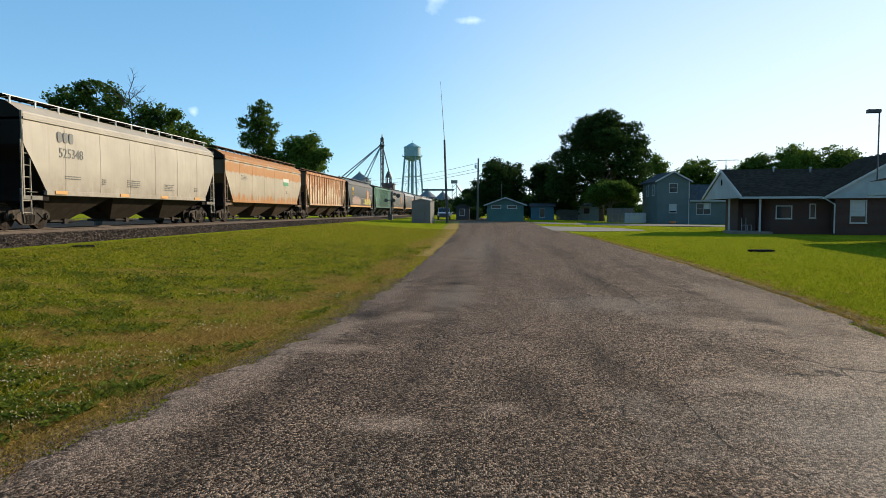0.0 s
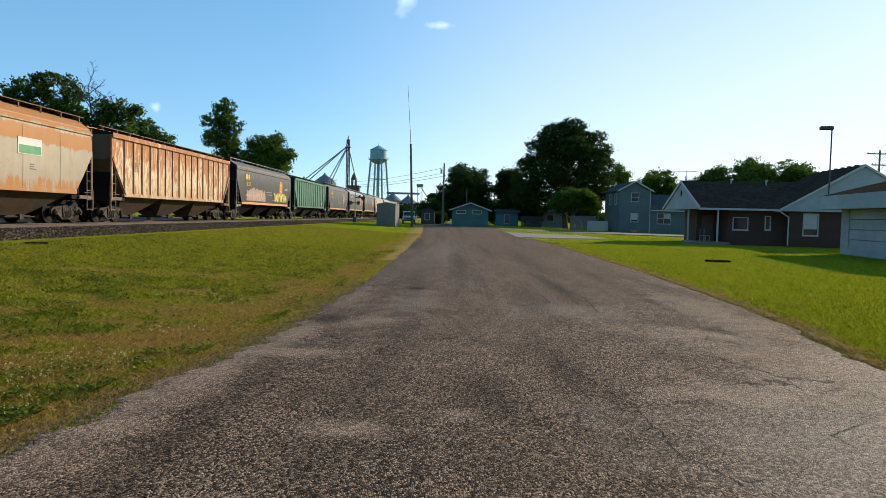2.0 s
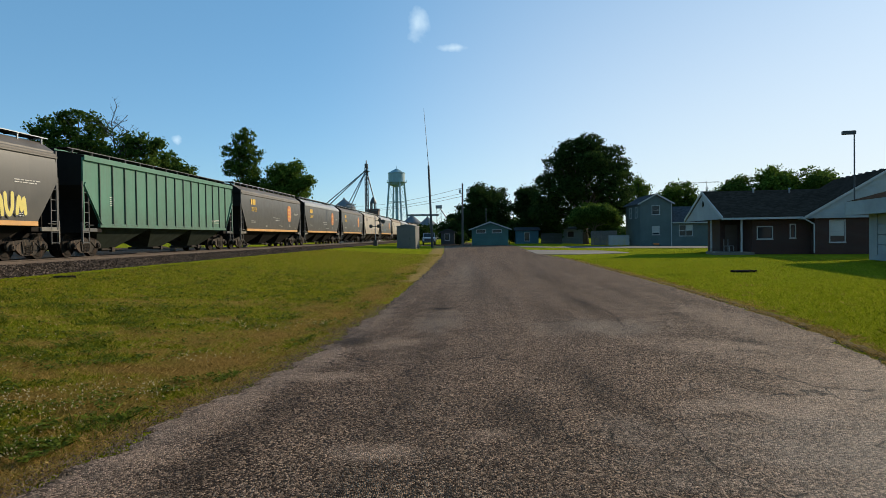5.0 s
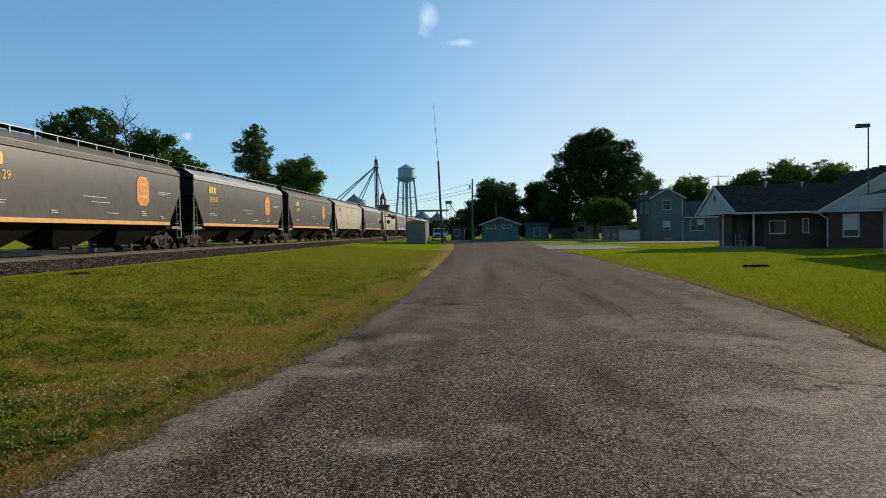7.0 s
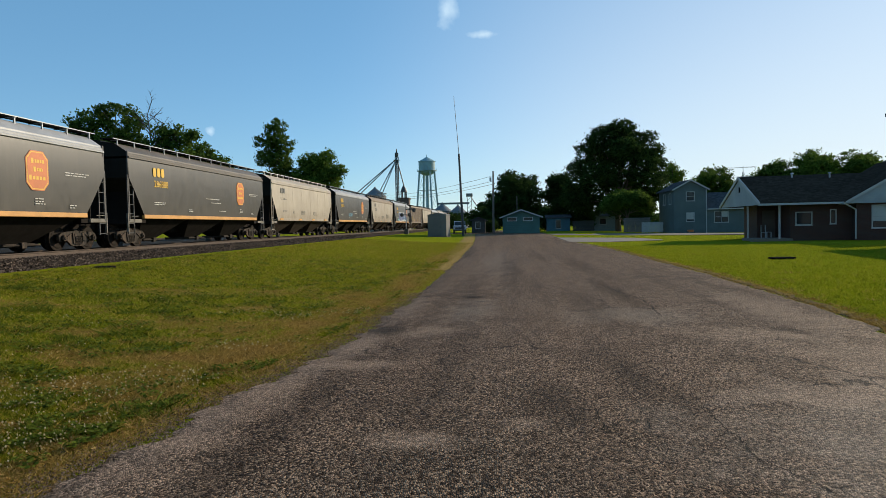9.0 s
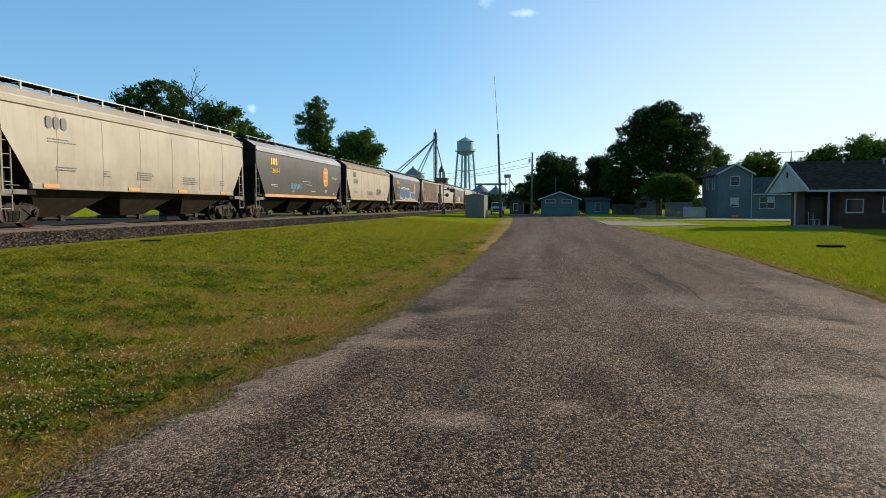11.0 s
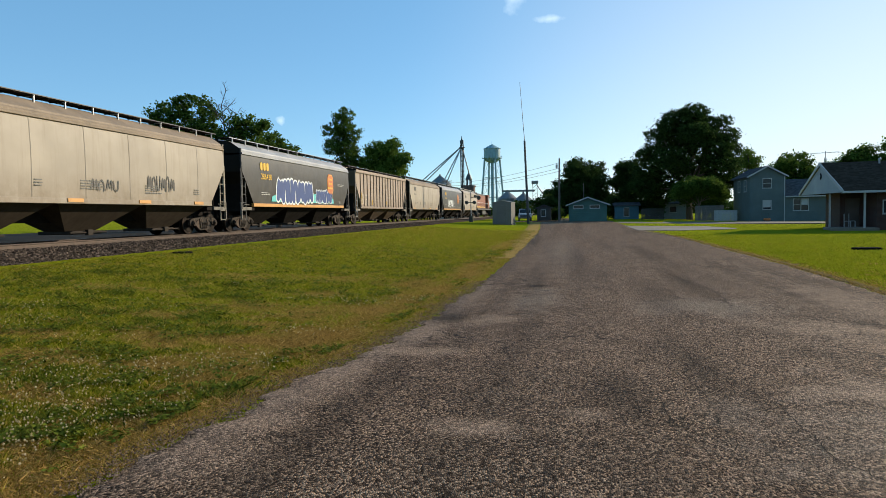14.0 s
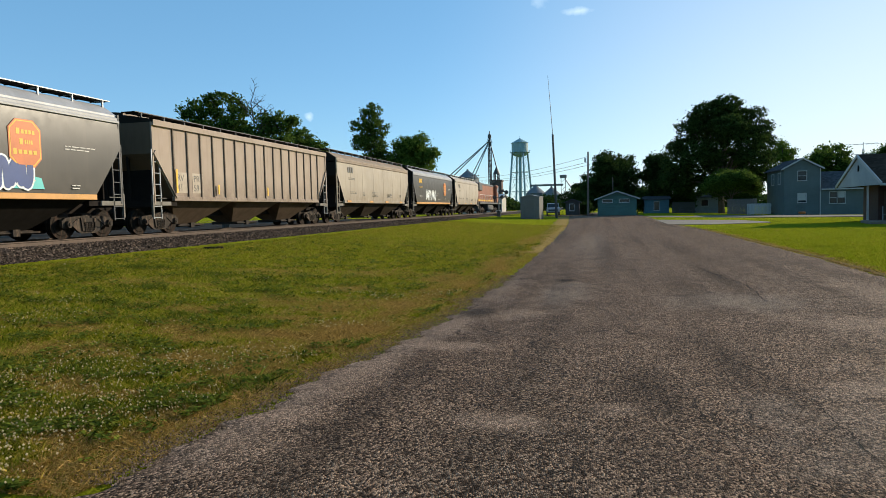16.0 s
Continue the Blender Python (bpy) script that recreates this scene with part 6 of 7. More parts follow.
def grain_leg():
    g = empty("grain_elevator", pose(-38.2, 250, 0), "dark lattice grain elevator leg with slanting spouts and cables", "grain elevator")
    d = M["dark_steel"]
    bm = bmesh.new()
    r = 0.55
    c = [(-r, -r), (r, -r), (r, r), (-r, r)]
    for x, y in c:
        tube(bm, (x, y, 0), (x, y, 27.5), 0.10, 0.10, 5)
    for k in range(14):
        z = k * 1.95
        for (xa, ya), (xb, yb) in zip(c, c[1:] + c[:1]):
            tube(bm, (xa, ya, z), (xb, yb, z), 0.05, 0.05, 4)
            tube(bm, (xa, ya, z), (xb, yb, z + 1.95), 0.045, 0.045, 4)
    box(bm, -0.22, 0.22, -0.22, 0.22, 0, 28)
    part("lattice_tower", bm, d, g)
    bm = bmesh.new()
    box(bm, -0.6, 0.6, -0.6, 0.6, 27.5, 29.0, bevel=0.15)
    tube(bm, (0, 0, 29.0), (0, 0, 30.4), 0.3, 0.12, 8)
    part("head", bm, d, g)
    bm = bmesh.new()
    box(bm, -1.1, 1.1, -1.1, 1.1, 26.2, 26.3)
    part("platform", bm, d, g)
    for dx, dz in ((-16.0, 13.0), (-14.6, 12.6), (-6.6, 13.4), (-5.4, 13.0), (3.4, 15.0)):
        bm = bmesh.new()
        tube(bm, (0, 0, 26.8), (dx, -4, dz), 0.20, 0.20, 8)
        part("spout", bm, M["galv"] if dx < 0 else d, g)
    for x, y, rad, he, hr in ((-46, 246, 4.2, 12.5, 15.6), (-54, 248, 4.6, 11.5, 14.2), (-15.8, 252, 3.9, 5.6, 8.6), (-22.0, 256, 3.6, 6.8, 9.6)):
        b = empty("grain_bin", pose(x, y, 0.2), "corrugated grey steel grain bin with a cone roof", "grain bin", "grain bins")
        bm = bmesh.new()
        tube(bm, (0, 0, 0), (0, 0, he), rad, rad, 24)
        for k in range(int(he / 0.9)):
            tube(bm, (0, 0, k * 0.9 + 0.4), (0, 0, k * 0.9 + 0.55), rad + 0.05, rad + 0.05, 24)
        part("shell", bm, BIN, b)
        bm = bmesh.new()
        tube(bm, (0, 0, he), (0, 0, hr), rad + 0.15, 0.4, 24)
        tube(bm, (0, 0, hr), (0, 0, hr + 0.5), 0.4, 0.3, 10)
        part("cone_roof", bm, BIN, b)
    cv = empty("conveyor", pose(0, 250, 0), "overhead grey conveyor bridge on a small lattice tower", "conveyor")
    bm = bmesh.new()
    box(bm, -23.5, -11.5, -0.4, 0.4, 9.3, 10.0)
    part("bridge", bm, BIN, cv)
    bm = bmesh.new()
    for x in (-12.2, -10.6):
        tube(bm, (x, 0, 0.2), (x, 0, 12), 0.10, 0.10, 5)
    for k in range(8):
        tube(bm, (-12.2, 0, k * 1.5), (-10.6, 0, k * 1.5 + 1.5), 0.05, 0.05, 4)
    box(bm, -12.6, -10.2, -0.6, 0.6, 12, 13.2, bevel=0.1)
    part("tower", bm, BIN, cv)
    bm = bmesh.new()
    tube(bm, (-10.8, 0, 11.8), (-3.8, 0, 1.2), 0.22, 0.22, 8)
    part("spout", bm, M["galv"], cv)


BIN = paint("weathered_galvanised", (0.16, 0.175, 0.185), 0.6, 0.25, 0.6, 0.3)


def clock_tower():
    t = empty("belfry_tower", pose(-43, 300, 0), "dark brick tower with a pointed belfry on top", "tower")
    bm = bmesh.new()
    box(bm, -2.5, 2.5, -2.5, 2.5, 0, 13.5)
    box(bm, -2.8, 2.8, -2.8, 2.8, 13.5, 14.2, bevel=0.1)
    part("shaft", bm, paint("tower_brick", (0.12, 0.075, 0.06), 0.85, 0.3, 1.0), t)
    bm = bmesh.new()
    for i in range(6):
        a = i / 6 * math.tau
        tube(bm, (1.2 * math.cos(a), 1.2 * math.sin(a), 14.2), (1.2 * math.cos(a), 1.2 * math.sin(a), 16.8), 0.22, 0.2, 6)
    tube(bm, (0, 0, 16.8), (0, 0, 18.6), 1.6, 0.9, 12)
    tube(bm, (0, 0, 18.6), (0, 0, 20.2), 0.9, 0.05, 12)
    part("belfry", bm, M["dark_steel"], t)


water_tower()
grain_leg()
clock_tower()
small_building("depot_building", -24.5, 125, 7.5, 6, 3.4, 0.7, paint("pale_wall", (0.42, 0.40, 0.36), 0.8, 0.15, 1.0), M["galv"], "pale low trackside building beyond the crossing", None, "x")


# ---- poles, wires, signal, pickup ----
def utility_pole(x, y, hgt, label, arms=((0.0, 1.1),), lean=0.0, r=0.14, transformer=False):
    z = float(ground_z(x, y)) - 0.1
    p = empty("utility_pole", pose(x, y, z, 0, lean, 0), label, "utility pole")
    bm = bmesh.new()
    tube(bm, (0, 0, 0), (0, 0, hgt), r, r * 0.65, 10)
    part("pole", bm, M["pole_wood"], p)
    for dz, half in arms:
        bm = bmesh.new()
        box(bm, -half, half, -0.06, 0.06, hgt - 0.5 - dz, hgt - 0.38 - dz)
        for s in (-1, -0.5, 0.5, 1):
            tube(bm, (s * half * 0.92, 0, hgt - 0.38 - dz), (s * half * 0.92, 0, hgt - 0.22 - dz), 0.05, 0.03, 6)
        for s in (-1, 1):
            tube(bm, (s * half * 0.6, -0.03, hgt - 0.45 - dz), (0, -0.03, hgt - 1.2 - dz), 0.02, 0.02, 4)
        part("crossarm", bm, M["pole_wood"], p)
    if transformer:
        bm = bmesh.new()
        tube(bm, (-0.35, 0, hgt - 1.3), (-0.35, 0, hgt - 0.8), 0.14, 0.14, 10)
        part("street_light", bm, M["galv"], p)
    return p


utility_pole(-1.0, 89.6, 8.4, "weathered grey wooden utility pole beside the shed", (), 0.6, 0.16, True)
utility_pole(50.2, 80, 10.6, "wooden utility pole with two crossarms behind the house", ((0.0, 1.5), (1.3, 0.9), (2.6, 1.5)))
utility_pole(-30, 170, 10.0, "distant wooden utility pole with a transformer", ((0.0, 1.2),), 0, 0.14, True)
utility_pole(2.6, 108, 5.8, "slim wooden pole behind the green shed", (), 0, 0.1)

mast = empty("radio_mast", pose(-4.6, 82, 0.25, 0, -1.9, 0), "dark slender pole with a tall thin whip antenna on top", "mast")
bm = bmesh.new()
tube(bm, (0, 0, -0.2), (0, 0, 10.0), 0.16, 0.12, 10)
part("pole", bm, M["dark_steel"], mast)
bm = bmesh.new()
tube(bm, (0, 0, 10.0), (-0.25, 0, 17.0), 0.04, 0.02, 6)
part("whip_antenna", bm, M["dark_steel"], mast)

aerial = empty("roof_aerial", pose(34.6, 100, 0), "tall lattice television aerial behind the houses", "aerial")
bm = bmesh.new()
for dx in (-0.25, 0.25):
    tube(bm, (dx, 0, 0), (dx * 0.4, 0, 8.3), 0.05, 0.04, 5)
for k in range(9):
    tube(bm, (-0.24, 0, k * 0.9), (0.24, 0, k * 0.9 + 0.9), 0.03, 0.03, 4)
part("lattice_mast", bm, M["galv"], aerial)
for z, w in ((8.9, 1.7), (7.6, 1.3)):
    bm = bmesh.new()
    tube(bm, (0, 0, 8), (0, 0, 9.2), 0.04, 0.04, 5)
    tube(bm, (-w, 0, z), (w, 0, z + 0.15), 0.03, 0.03, 5)
    for k in range(7):
        x = -w + k * w / 3
        tube(bm, (x, -0.6, z + 0.05), (x, 0.6, z + 0.05), 0.02, 0.02, 4)
    part("antenna", bm, M["galv"], aerial)


def wire(a, b, sag):
    bm = bmesh.new()
    a, b = Vector(a), Vector(b)
    pts = [a.lerp(b, i / 12) - Vector((0, 0, sag * 4 * (i / 12) * (1 - i / 12))) for i in range(13)]
    for p, q in zip(pts, pts[1:]):
        tube(bm, p, q, 0.022, 0.022, 4)
    tagged(part("power_line", bm, M["dark_steel"]), "thin dark overhead power line between poles", "power line", "power lines")


for dz in (8.0, 7.3, 6.9):
    wire((-1.0, 89.6, dz), (-30, 170, dz + 1.6), 0.7)
for dx in (-1.0, 0.0, 1.0):
    wire((-30 + dx, 170, 9.8), (-75 + dx, 215, 11.5), 0.8)


def crossing_signal(x, y):
    z = float(ground_z(x, y))
    s = empty("crossing_signal", pose(x, y, z), "railway crossing signal with black lamp discs and a bell mast", "crossing signal")
    bm = bmesh.new()
    tube(bm, (0, 0, -0.1), (0, 0, 3.9), 0.07, 0.06, 10)
    part("mast", bm, M["galv"], s)
    for sx, sz, r in ((-0.55, 2.55, 0.24), (0.45, 2.55, 0.24), (1.05, 3.15, 0.27), (0.6, 3.35, 0.2)):
        bm = bmesh.new()
        tube(bm, (sx, -0.1, sz), (sx, -0.16, sz), r, r, 18)
        tube(bm, (sx, -0.16, sz), (sx, -0.4, sz), r * 0.45, r * 0.5, 12)
        part("lamp_disc", bm, M["dark_steel"], s)
    bm = bmesh.new()
    box(bm, -0.6, 0.6, -0.08, 0.02, 2.5, 2.6)
    box(bm, -0.05, 1.1, -0.08, 0.02, 3.2, 3.3)
    box(bm, -0.25, 0.25, -0.25, 0.25, -0.05, 0.75, bevel=0.03)
    part("lamp_arm", bm, M["dark_steel"], s)["kind"] = "stuff"


crossing_signal(-12.4, 88)


def pickup(x, y):
    z = float(ground_z(x, y)) + 0.05
    p = empty("pickup_truck", pose(x, y, z, 0, 0, 4), "white pickup truck parked facing the road", "pickup")
    white = paint("car_white", (0.30, 0.32, 0.35), 0.3, 0.05, 2.0)
    bm = bmesh.new()
    box(bm, -0.95, 0.95, 0.0, 5.2, 0.45, 1.05, bevel=0.1)
    prism(bm, [(0.05, 1.05), (0.25, 1.12), (1.55, 1.15), (1.55, 0.9), (0.05, 0.9)], "x", -0.9, 0.9)
    part("body", bm, white, p)
    bm = bmesh.new()
    prism(bm, [(1.5, 1.1), (2.15, 1.75), (3.2, 1.78), (3.45, 1.1)], "x", -0.82, 0.82)
    part("cab", bm, white, p)
    bm = bmesh.new()
    prism(bm, [(1.53, 1.15), (2.13, 1.70), (2.10, 1.72), (1.49, 1.17)], "x", -0.74, 0.74)
    part("windscreen", bm, M["glass"], p)
    bm = bmesh.new()
    box(bm, -0.7, 0.7, -0.04, 0.02, 0.62, 0.88)
    box(bm, -0.93, 0.93, -0.12, 0.0, 0.38, 0.56, bevel=0.03)
    part("grille", bm, M["dark_steel"], p)
    for s in (-1, 1):
        bm = bmesh.new()
        box(bm, s * 0.8 - 0.12, s * 0.8 + 0.12, -0.05, 0.02, 0.66, 0.88)
        part("headlight", bm, M["letter_white"], p)
        for yy in (0.95, 4.1):
            bm = bmesh.new()
            tube(bm, (s * 0.72, yy, 0.33), (s * 0.95, yy, 0.33), 0.35, 0.35, 18)
            part("wheel", bm, M["dark_steel"], p)


pickup(-5.9, 97)
plate = bmesh.new()
box(plate, -0.45, 0.45, -0.22, 0.22, -0.02, 0.085, bevel=0.015)
o = tagged(part("utility_cover", plate, M["cover_iron"]), "flat dark rectangular utility cover in the lawn", "utility cover")
o.matrix_basis = pose(11.0, 27.6, 0.0, 0, 0, 3)
plate = bmesh.new()
tube(plate, (0, 0, -0.03), (0, 0, 0.05), 0.33, 0.31, 18)
o = tagged(part("valve_cover", plate, M["cover_iron"]), "low round rusty cover sunk in the grass", "valve cover")
o.matrix_basis = pose(-12.4, 20.1, float(ground_z(-12.4, 20.1)))

# garden tools and a bicycle-like heap by the blue house wall
o = empty("garden_mower", pose(23.2, 85.2, 0.0), "small red and dark push mower by the blue house", "mower")
bm = bmesh.new()
box(bm, -0.35, 0.35, -0.25, 0.25, 0.15, 0.42, bevel=0.06)
part("deck", bm, M["orange_red"], o)
for sx in (-0.38, 0.38):
    bm = bmesh.new()
    tube(bm, (sx - 0.04, -0.2, 0.13), (sx + 0.04, -0.2, 0.13), 0.13, 0.13, 10)
    tube(bm, (sx, 0.25, 0.3), (sx, 0.9, 1.05), 0.02, 0.02, 6)
    part("wheel_and_handle", bm, M["dark_steel"], o)


# ---- trees ----
def tree(x, y, height, lobes, label, mat="leaf", leaf=0.34, count=9000, seed=1, trunk_r=0.28, trunk_h=None, dead=None, name="tree", per=26):
    """Tapered trunk, limbs to the lobes, and a crown of small leaf sprays. lobes: (dx, dy, z, rx, ry, rz)."""
    z0 = float(ground_z(x, y)) - 0.1
    t = empty(name, pose(x, y, z0), label, "tree")
    rng = np.random.default_rng(seed)
    bm = bmesh.new()
    th = trunk_h or height * 0.45
    pts = [Vector((0.12 * math.sin(k * 1.7 + seed), 0.1 * math.cos(k * 2.1), th * k / 4)) for k in range(5)]
    for k in range(4):
        tube(bm, pts[k], pts[k + 1], trunk_r * (1 - 0.16 * k), trunk_r * (1 - 0.16 * (k + 1)), 9)
    part("trunk", bm, M["bark"], t)
    bm = bmesh.new()
    for i, (dx, dy, z, rx, ry, rz) in enumerate(lobes):
        s = pts[2 + i % 3]
        e = Vector((dx, dy, z))
        mid = s.lerp(e, 0.5) + Vector((0, 0, 0.06 * (e - s).length))
        tube(bm, s, mid, trunk_r * 0.42, trunk_r * 0.26, 6)
        tube(bm, mid, e, trunk_r * 0.26, trunk_r * 0.08, 6)
        for q in range(5):
            d = Vector(rng.normal(size=3)).normalized()
            tube(bm, mid.lerp(e, 0.3 + 0.14 * q), e + Vector((d.x * rx, d.y * ry, d.z * rz)) * 0.8, trunk_r * 0.12, 0.015, 4)
    if dead:
        # one bare leader with forking side twigs
        root = Vector(dead[:3])

        def fork(a, way, reach, r, level):
            e = a + way * reach
            tube(bm, a, e, r, r * 0.55, 4)
            if level == 0:
                return
            for q in range(4 if level > 1 else 3):
                side = Vector((rng.normal() * 1.1, rng.normal() * 0.4, 0.2 + 0.4 * rng.random())).normalized()
                fork(a.lerp(e, 0.25 + 0.24 * q), (way * 0.45 + side).normalized(), reach * rng.uniform(0.42, 0.68), r * 0.55, level - 1)
        for i in range(dead[3]):
            lean = Vector(((-0.12, 0.30, -0.40, 0.60, 0.95, -0.8)[i % 6], 0.1 * (i % 2), 1)).normalized()
            fork(root + Vector((0.25 * i - 0.3, 0, -0.3 * i)), lean, (2.0, 1.8, 1.5, 1.7, 1.6, 1.3)[i % 6], (0.06, 0.045, 0.04, 0.04, 0.04, 0.035)[i % 6], 3)
    part("limb_frame", bm, M["bark"], t)
    # leaves gather in small flat sprays that ring each lobe, so that gaps stay between them
    A = np.array(lobes, dtype=float)
    vol = (A[:, 3] * A[:, 4] * A[:, 5]) ** 0.72
    sprays = max(len(lobes) * 10, int(count / per))
    owner = rng.choice(len(lobes), size=sprays, p=vol / vol.sum())
    d = rng.normal(size=(sprays, 3))
    d[:, 2] = d[:, 2] * 0.9 + 0.12
    d /= np.linalg.norm(d, axis=1, keepdims=True)
    rad = np.where(rng.random(sprays) < 0.72, rng.uniform(0.72, 1.10, sprays), rng.random(sprays) ** 0.5 * 0.75)
    centre = A[owner, :3] + d * rad[:, None] * A[owner, 3:6]
    girth = leaf * rng.uniform(1.5, 3.4, sprays)
    which = rng.integers(0, sprays, count)
    C = centre[which] + rng.normal(size=(count, 3)) * girth[which, None] * np.array([0.62, 0.62, 0.40])
    n = rng.normal(size=(count, 3)) + np.array([0, 0, 0.6])
    n /= np.linalg.norm(n, axis=1, keepdims=True)
    a = np.cross(n, rng.normal(size=(count, 3)))
    a /= np.linalg.norm(a, axis=1, keepdims=True)
    b = np.cross(n, a)
    s = leaf * rng.uniform(0.5, 1.25, (count, 1))
    V = np.stack([C - a * s, C + b * s * 0.55, C + a * s, C - b * s * 0.55 - n * s * 0.25], 1).reshape(-1, 3)
    F = np.arange(count * 4).reshape(-1, 4)
    me = bpy.data.meshes.new("crown")
    me.from_pydata(V.tolist(), [], F.tolist())
    me.materials.append(M[mat])
    cr = new("crown", me)
    cr.parent = t
    cr["kind"] = "stuff"
    return t


def round_lobes(h, w, z0, n, seed, squash=1.0, fill=0.42):
    """Lobes that fill an egg-shaped crown from z0 to h, w wide."""
    rg = random.Random(seed)
    zc, rz = (h + z0) / 2, (h - z0) / 2
    out = [(0, 0, zc, w * 0.34, w * 0.34, rz * 0.72)]
    for i in range(n):
        a = i * 2.4 + rg.uniform(-0.3, 0.3)
        u = -0.85 + 1.75 * (i + 0.5) / n
        r = math.sqrt(max(0.05, 1 - min(1, abs(u)) ** 2.2)) * w / 2
        s = w * 0.5 * fill * rg.uniform(0.55, 1.25)
        r *= rg.uniform(0.82, 1.12)
        out.append(((r - s * 0.75) * math.cos(a), (r - s * 0.75) * math.sin(a), zc + u * (rz - s * 0.6), s, s, s * 0.85 * squash))
    return out


MAPLE = [(-2.2, 0.5, 14.4, 2.2), (0.3, -0.5, 15.0, 2.2), (2.4, 0.8, 13.5, 2.1), (4.6, 0, 14.3, 1.15), (-4.4, -0.5, 12.5, 1.8), (5.0, -0.8, 12.0, 1.6), (-1.2, 2.0, 11.4, 3.0), (2.5, -2.0, 10.2, 2.7), (5.7, 0.6, 10.3, 1.5), (-5.6, 0.5, 10.0, 1.8), (-3.1, -2.4, 8.3, 2.7), (0.3, 2.6, 7.4, 2.7), (3.8, -2.2, 7.6, 2.4), (6.2, 0, 8.2, 1.2), (-5.9, 1.2, 7.0, 2.1), (-6.7, -0.4, 4.8, 1.8), (-3.8, 0.8, 4.6, 2.3), (0, -2.2, 4.0, 2.4), (3.7, 0.5, 4.8, 2.2), (5.9, -0.5, 5.9, 1.3), (0.4, -3.0, 12.2, 2.2)]
tree(17.9, 105, 17.3, [(dx, dy, z, r * 1.05, r, r * 0.82) for dx, dy, z, r in MAPLE], "large dark green spreading maple behind the lawn", count=92000, leaf=0.165, seed=3, trunk_r=0.5)
tree(3.0, 116, 10.9, round_lobes(10.9, 10.0, 1.0, 10, 5), "dense green tree behind the green shed", count=35300, leaf=0.18, seed=5)
tree(-1.4, 112, 6.2, round_lobes(6.2, 4.6, 0.3, 6, 6), "bushy low green tree beside the shed", count=13600, leaf=0.16, seed=6, trunk_r=0.14)
tree(10.2, 117, 10.8, round_lobes(10.8, 6.0, 0.8, 9, 7), "slender green tree beside the large maple", count=24400, leaf=0.18, seed=7)
tree(17.4, 95, 5.9, [(0, 0, 4.5, 2.9, 2.8, 1.1), (-2.1, 0, 3.9, 1.3, 1.4, 0.8), (2.1, 0.3, 3.8, 1.4, 1.5, 0.9), (0.6, -1.2, 5.0, 1.6, 1.4, 0.75), (-0.9, 0.5, 5.1, 1.5, 1.5, 0.8), (3.0, 0, 3.3, 0.9, 0.9, 0.7), (-3.0, 0, 3.5, 0.7, 0.8, 0.5)], "small round-headed green tree on the lawn", mat="leaf_mid", count=24400, leaf=0.13, seed=8, trunk_r=0.16, trunk_h=2.6)
tree(12.6, 113, 8.5, round_lobes(8.5, 7.0, 0.2, 9, 21), "dark leafy tree in the shade beside the maple", count=19000, leaf=0.17, seed=21)
tree(22.5, 117, 8.5, round_lobes(8.5, 8.0, 0.2, 9, 22), "dark leafy tree behind the white fence", count=21700, leaf=0.17, seed=22)
tree(30.3, 122, 12.4, round_lobes(12.4, 5.0, 4.5, 8, 9), "thin light green tree behind the blue house", mat="leaf_light", count=7000, leaf=0.17, seed=9, per=12)
tree(39.2, 130, 11.5, round_lobes(11.5, 10.5, 2.0, 9, 10), "round green tree beyond the houses", mat="leaf_mid", count=21700, leaf=0.22, seed=10)
tree(48.5, 125, 12.5, round_lobes(12.5, 10, 2.0, 9, 11), "broad green tree beyond the brick house", mat="leaf_mid", count=21700, leaf=0.22, seed=11)
tree(55.5, 124, 13.8, round_lobes(13.8, 10, 2.0, 10, 12), "broad green tree beyond the brick house", mat="leaf_light", count=21700, leaf=0.22, seed=12)
tree(63.0, 124, 13.6, round_lobes(13.6, 11, 2.0, 10, 13), "broad green tree beyond the brick house", mat="leaf_mid", count=21700, leaf=0.22, seed=13)
tree(72.0, 128, 12.5, round_lobes(12.5, 11, 2.0, 9, 14), "broad green tree beyond the brick house", mat="leaf_mid", count=16300, leaf=0.22, seed=14)
tree(-28.8, 85, 15.6, [(0.2, 0, 13.9, 1.5, 1.3, 1.6), (-0.8, 0, 12.2, 1.7, 1.5, 1.3), (0.8, 0, 11.9, 1.6, 1.5, 1.4), (-1.0, 0, 10.2, 1.4, 1.3, 1.2), (0.6, 0, 9.6, 1.7, 1.5, 1.3), (0, 0, 7.6, 1.4, 1.3, 1.5), (0.5, 0, 5.5, 1.3, 1.3, 1.6), (1.5, 0, 8.3, 1.1, 1.1, 0.9)], "tall narrow green tree behind the railway", mat="leaf_mid", count=16300, leaf=0.14, seed=15, trunk_h=9, per=38)
tree(-23.3, 86, 11.4, round_lobes(11.4, 6.6, 4.0, 9, 16), "round light green tree behind the railway", mat="leaf_light", count=21700, leaf=0.16, seed=16)
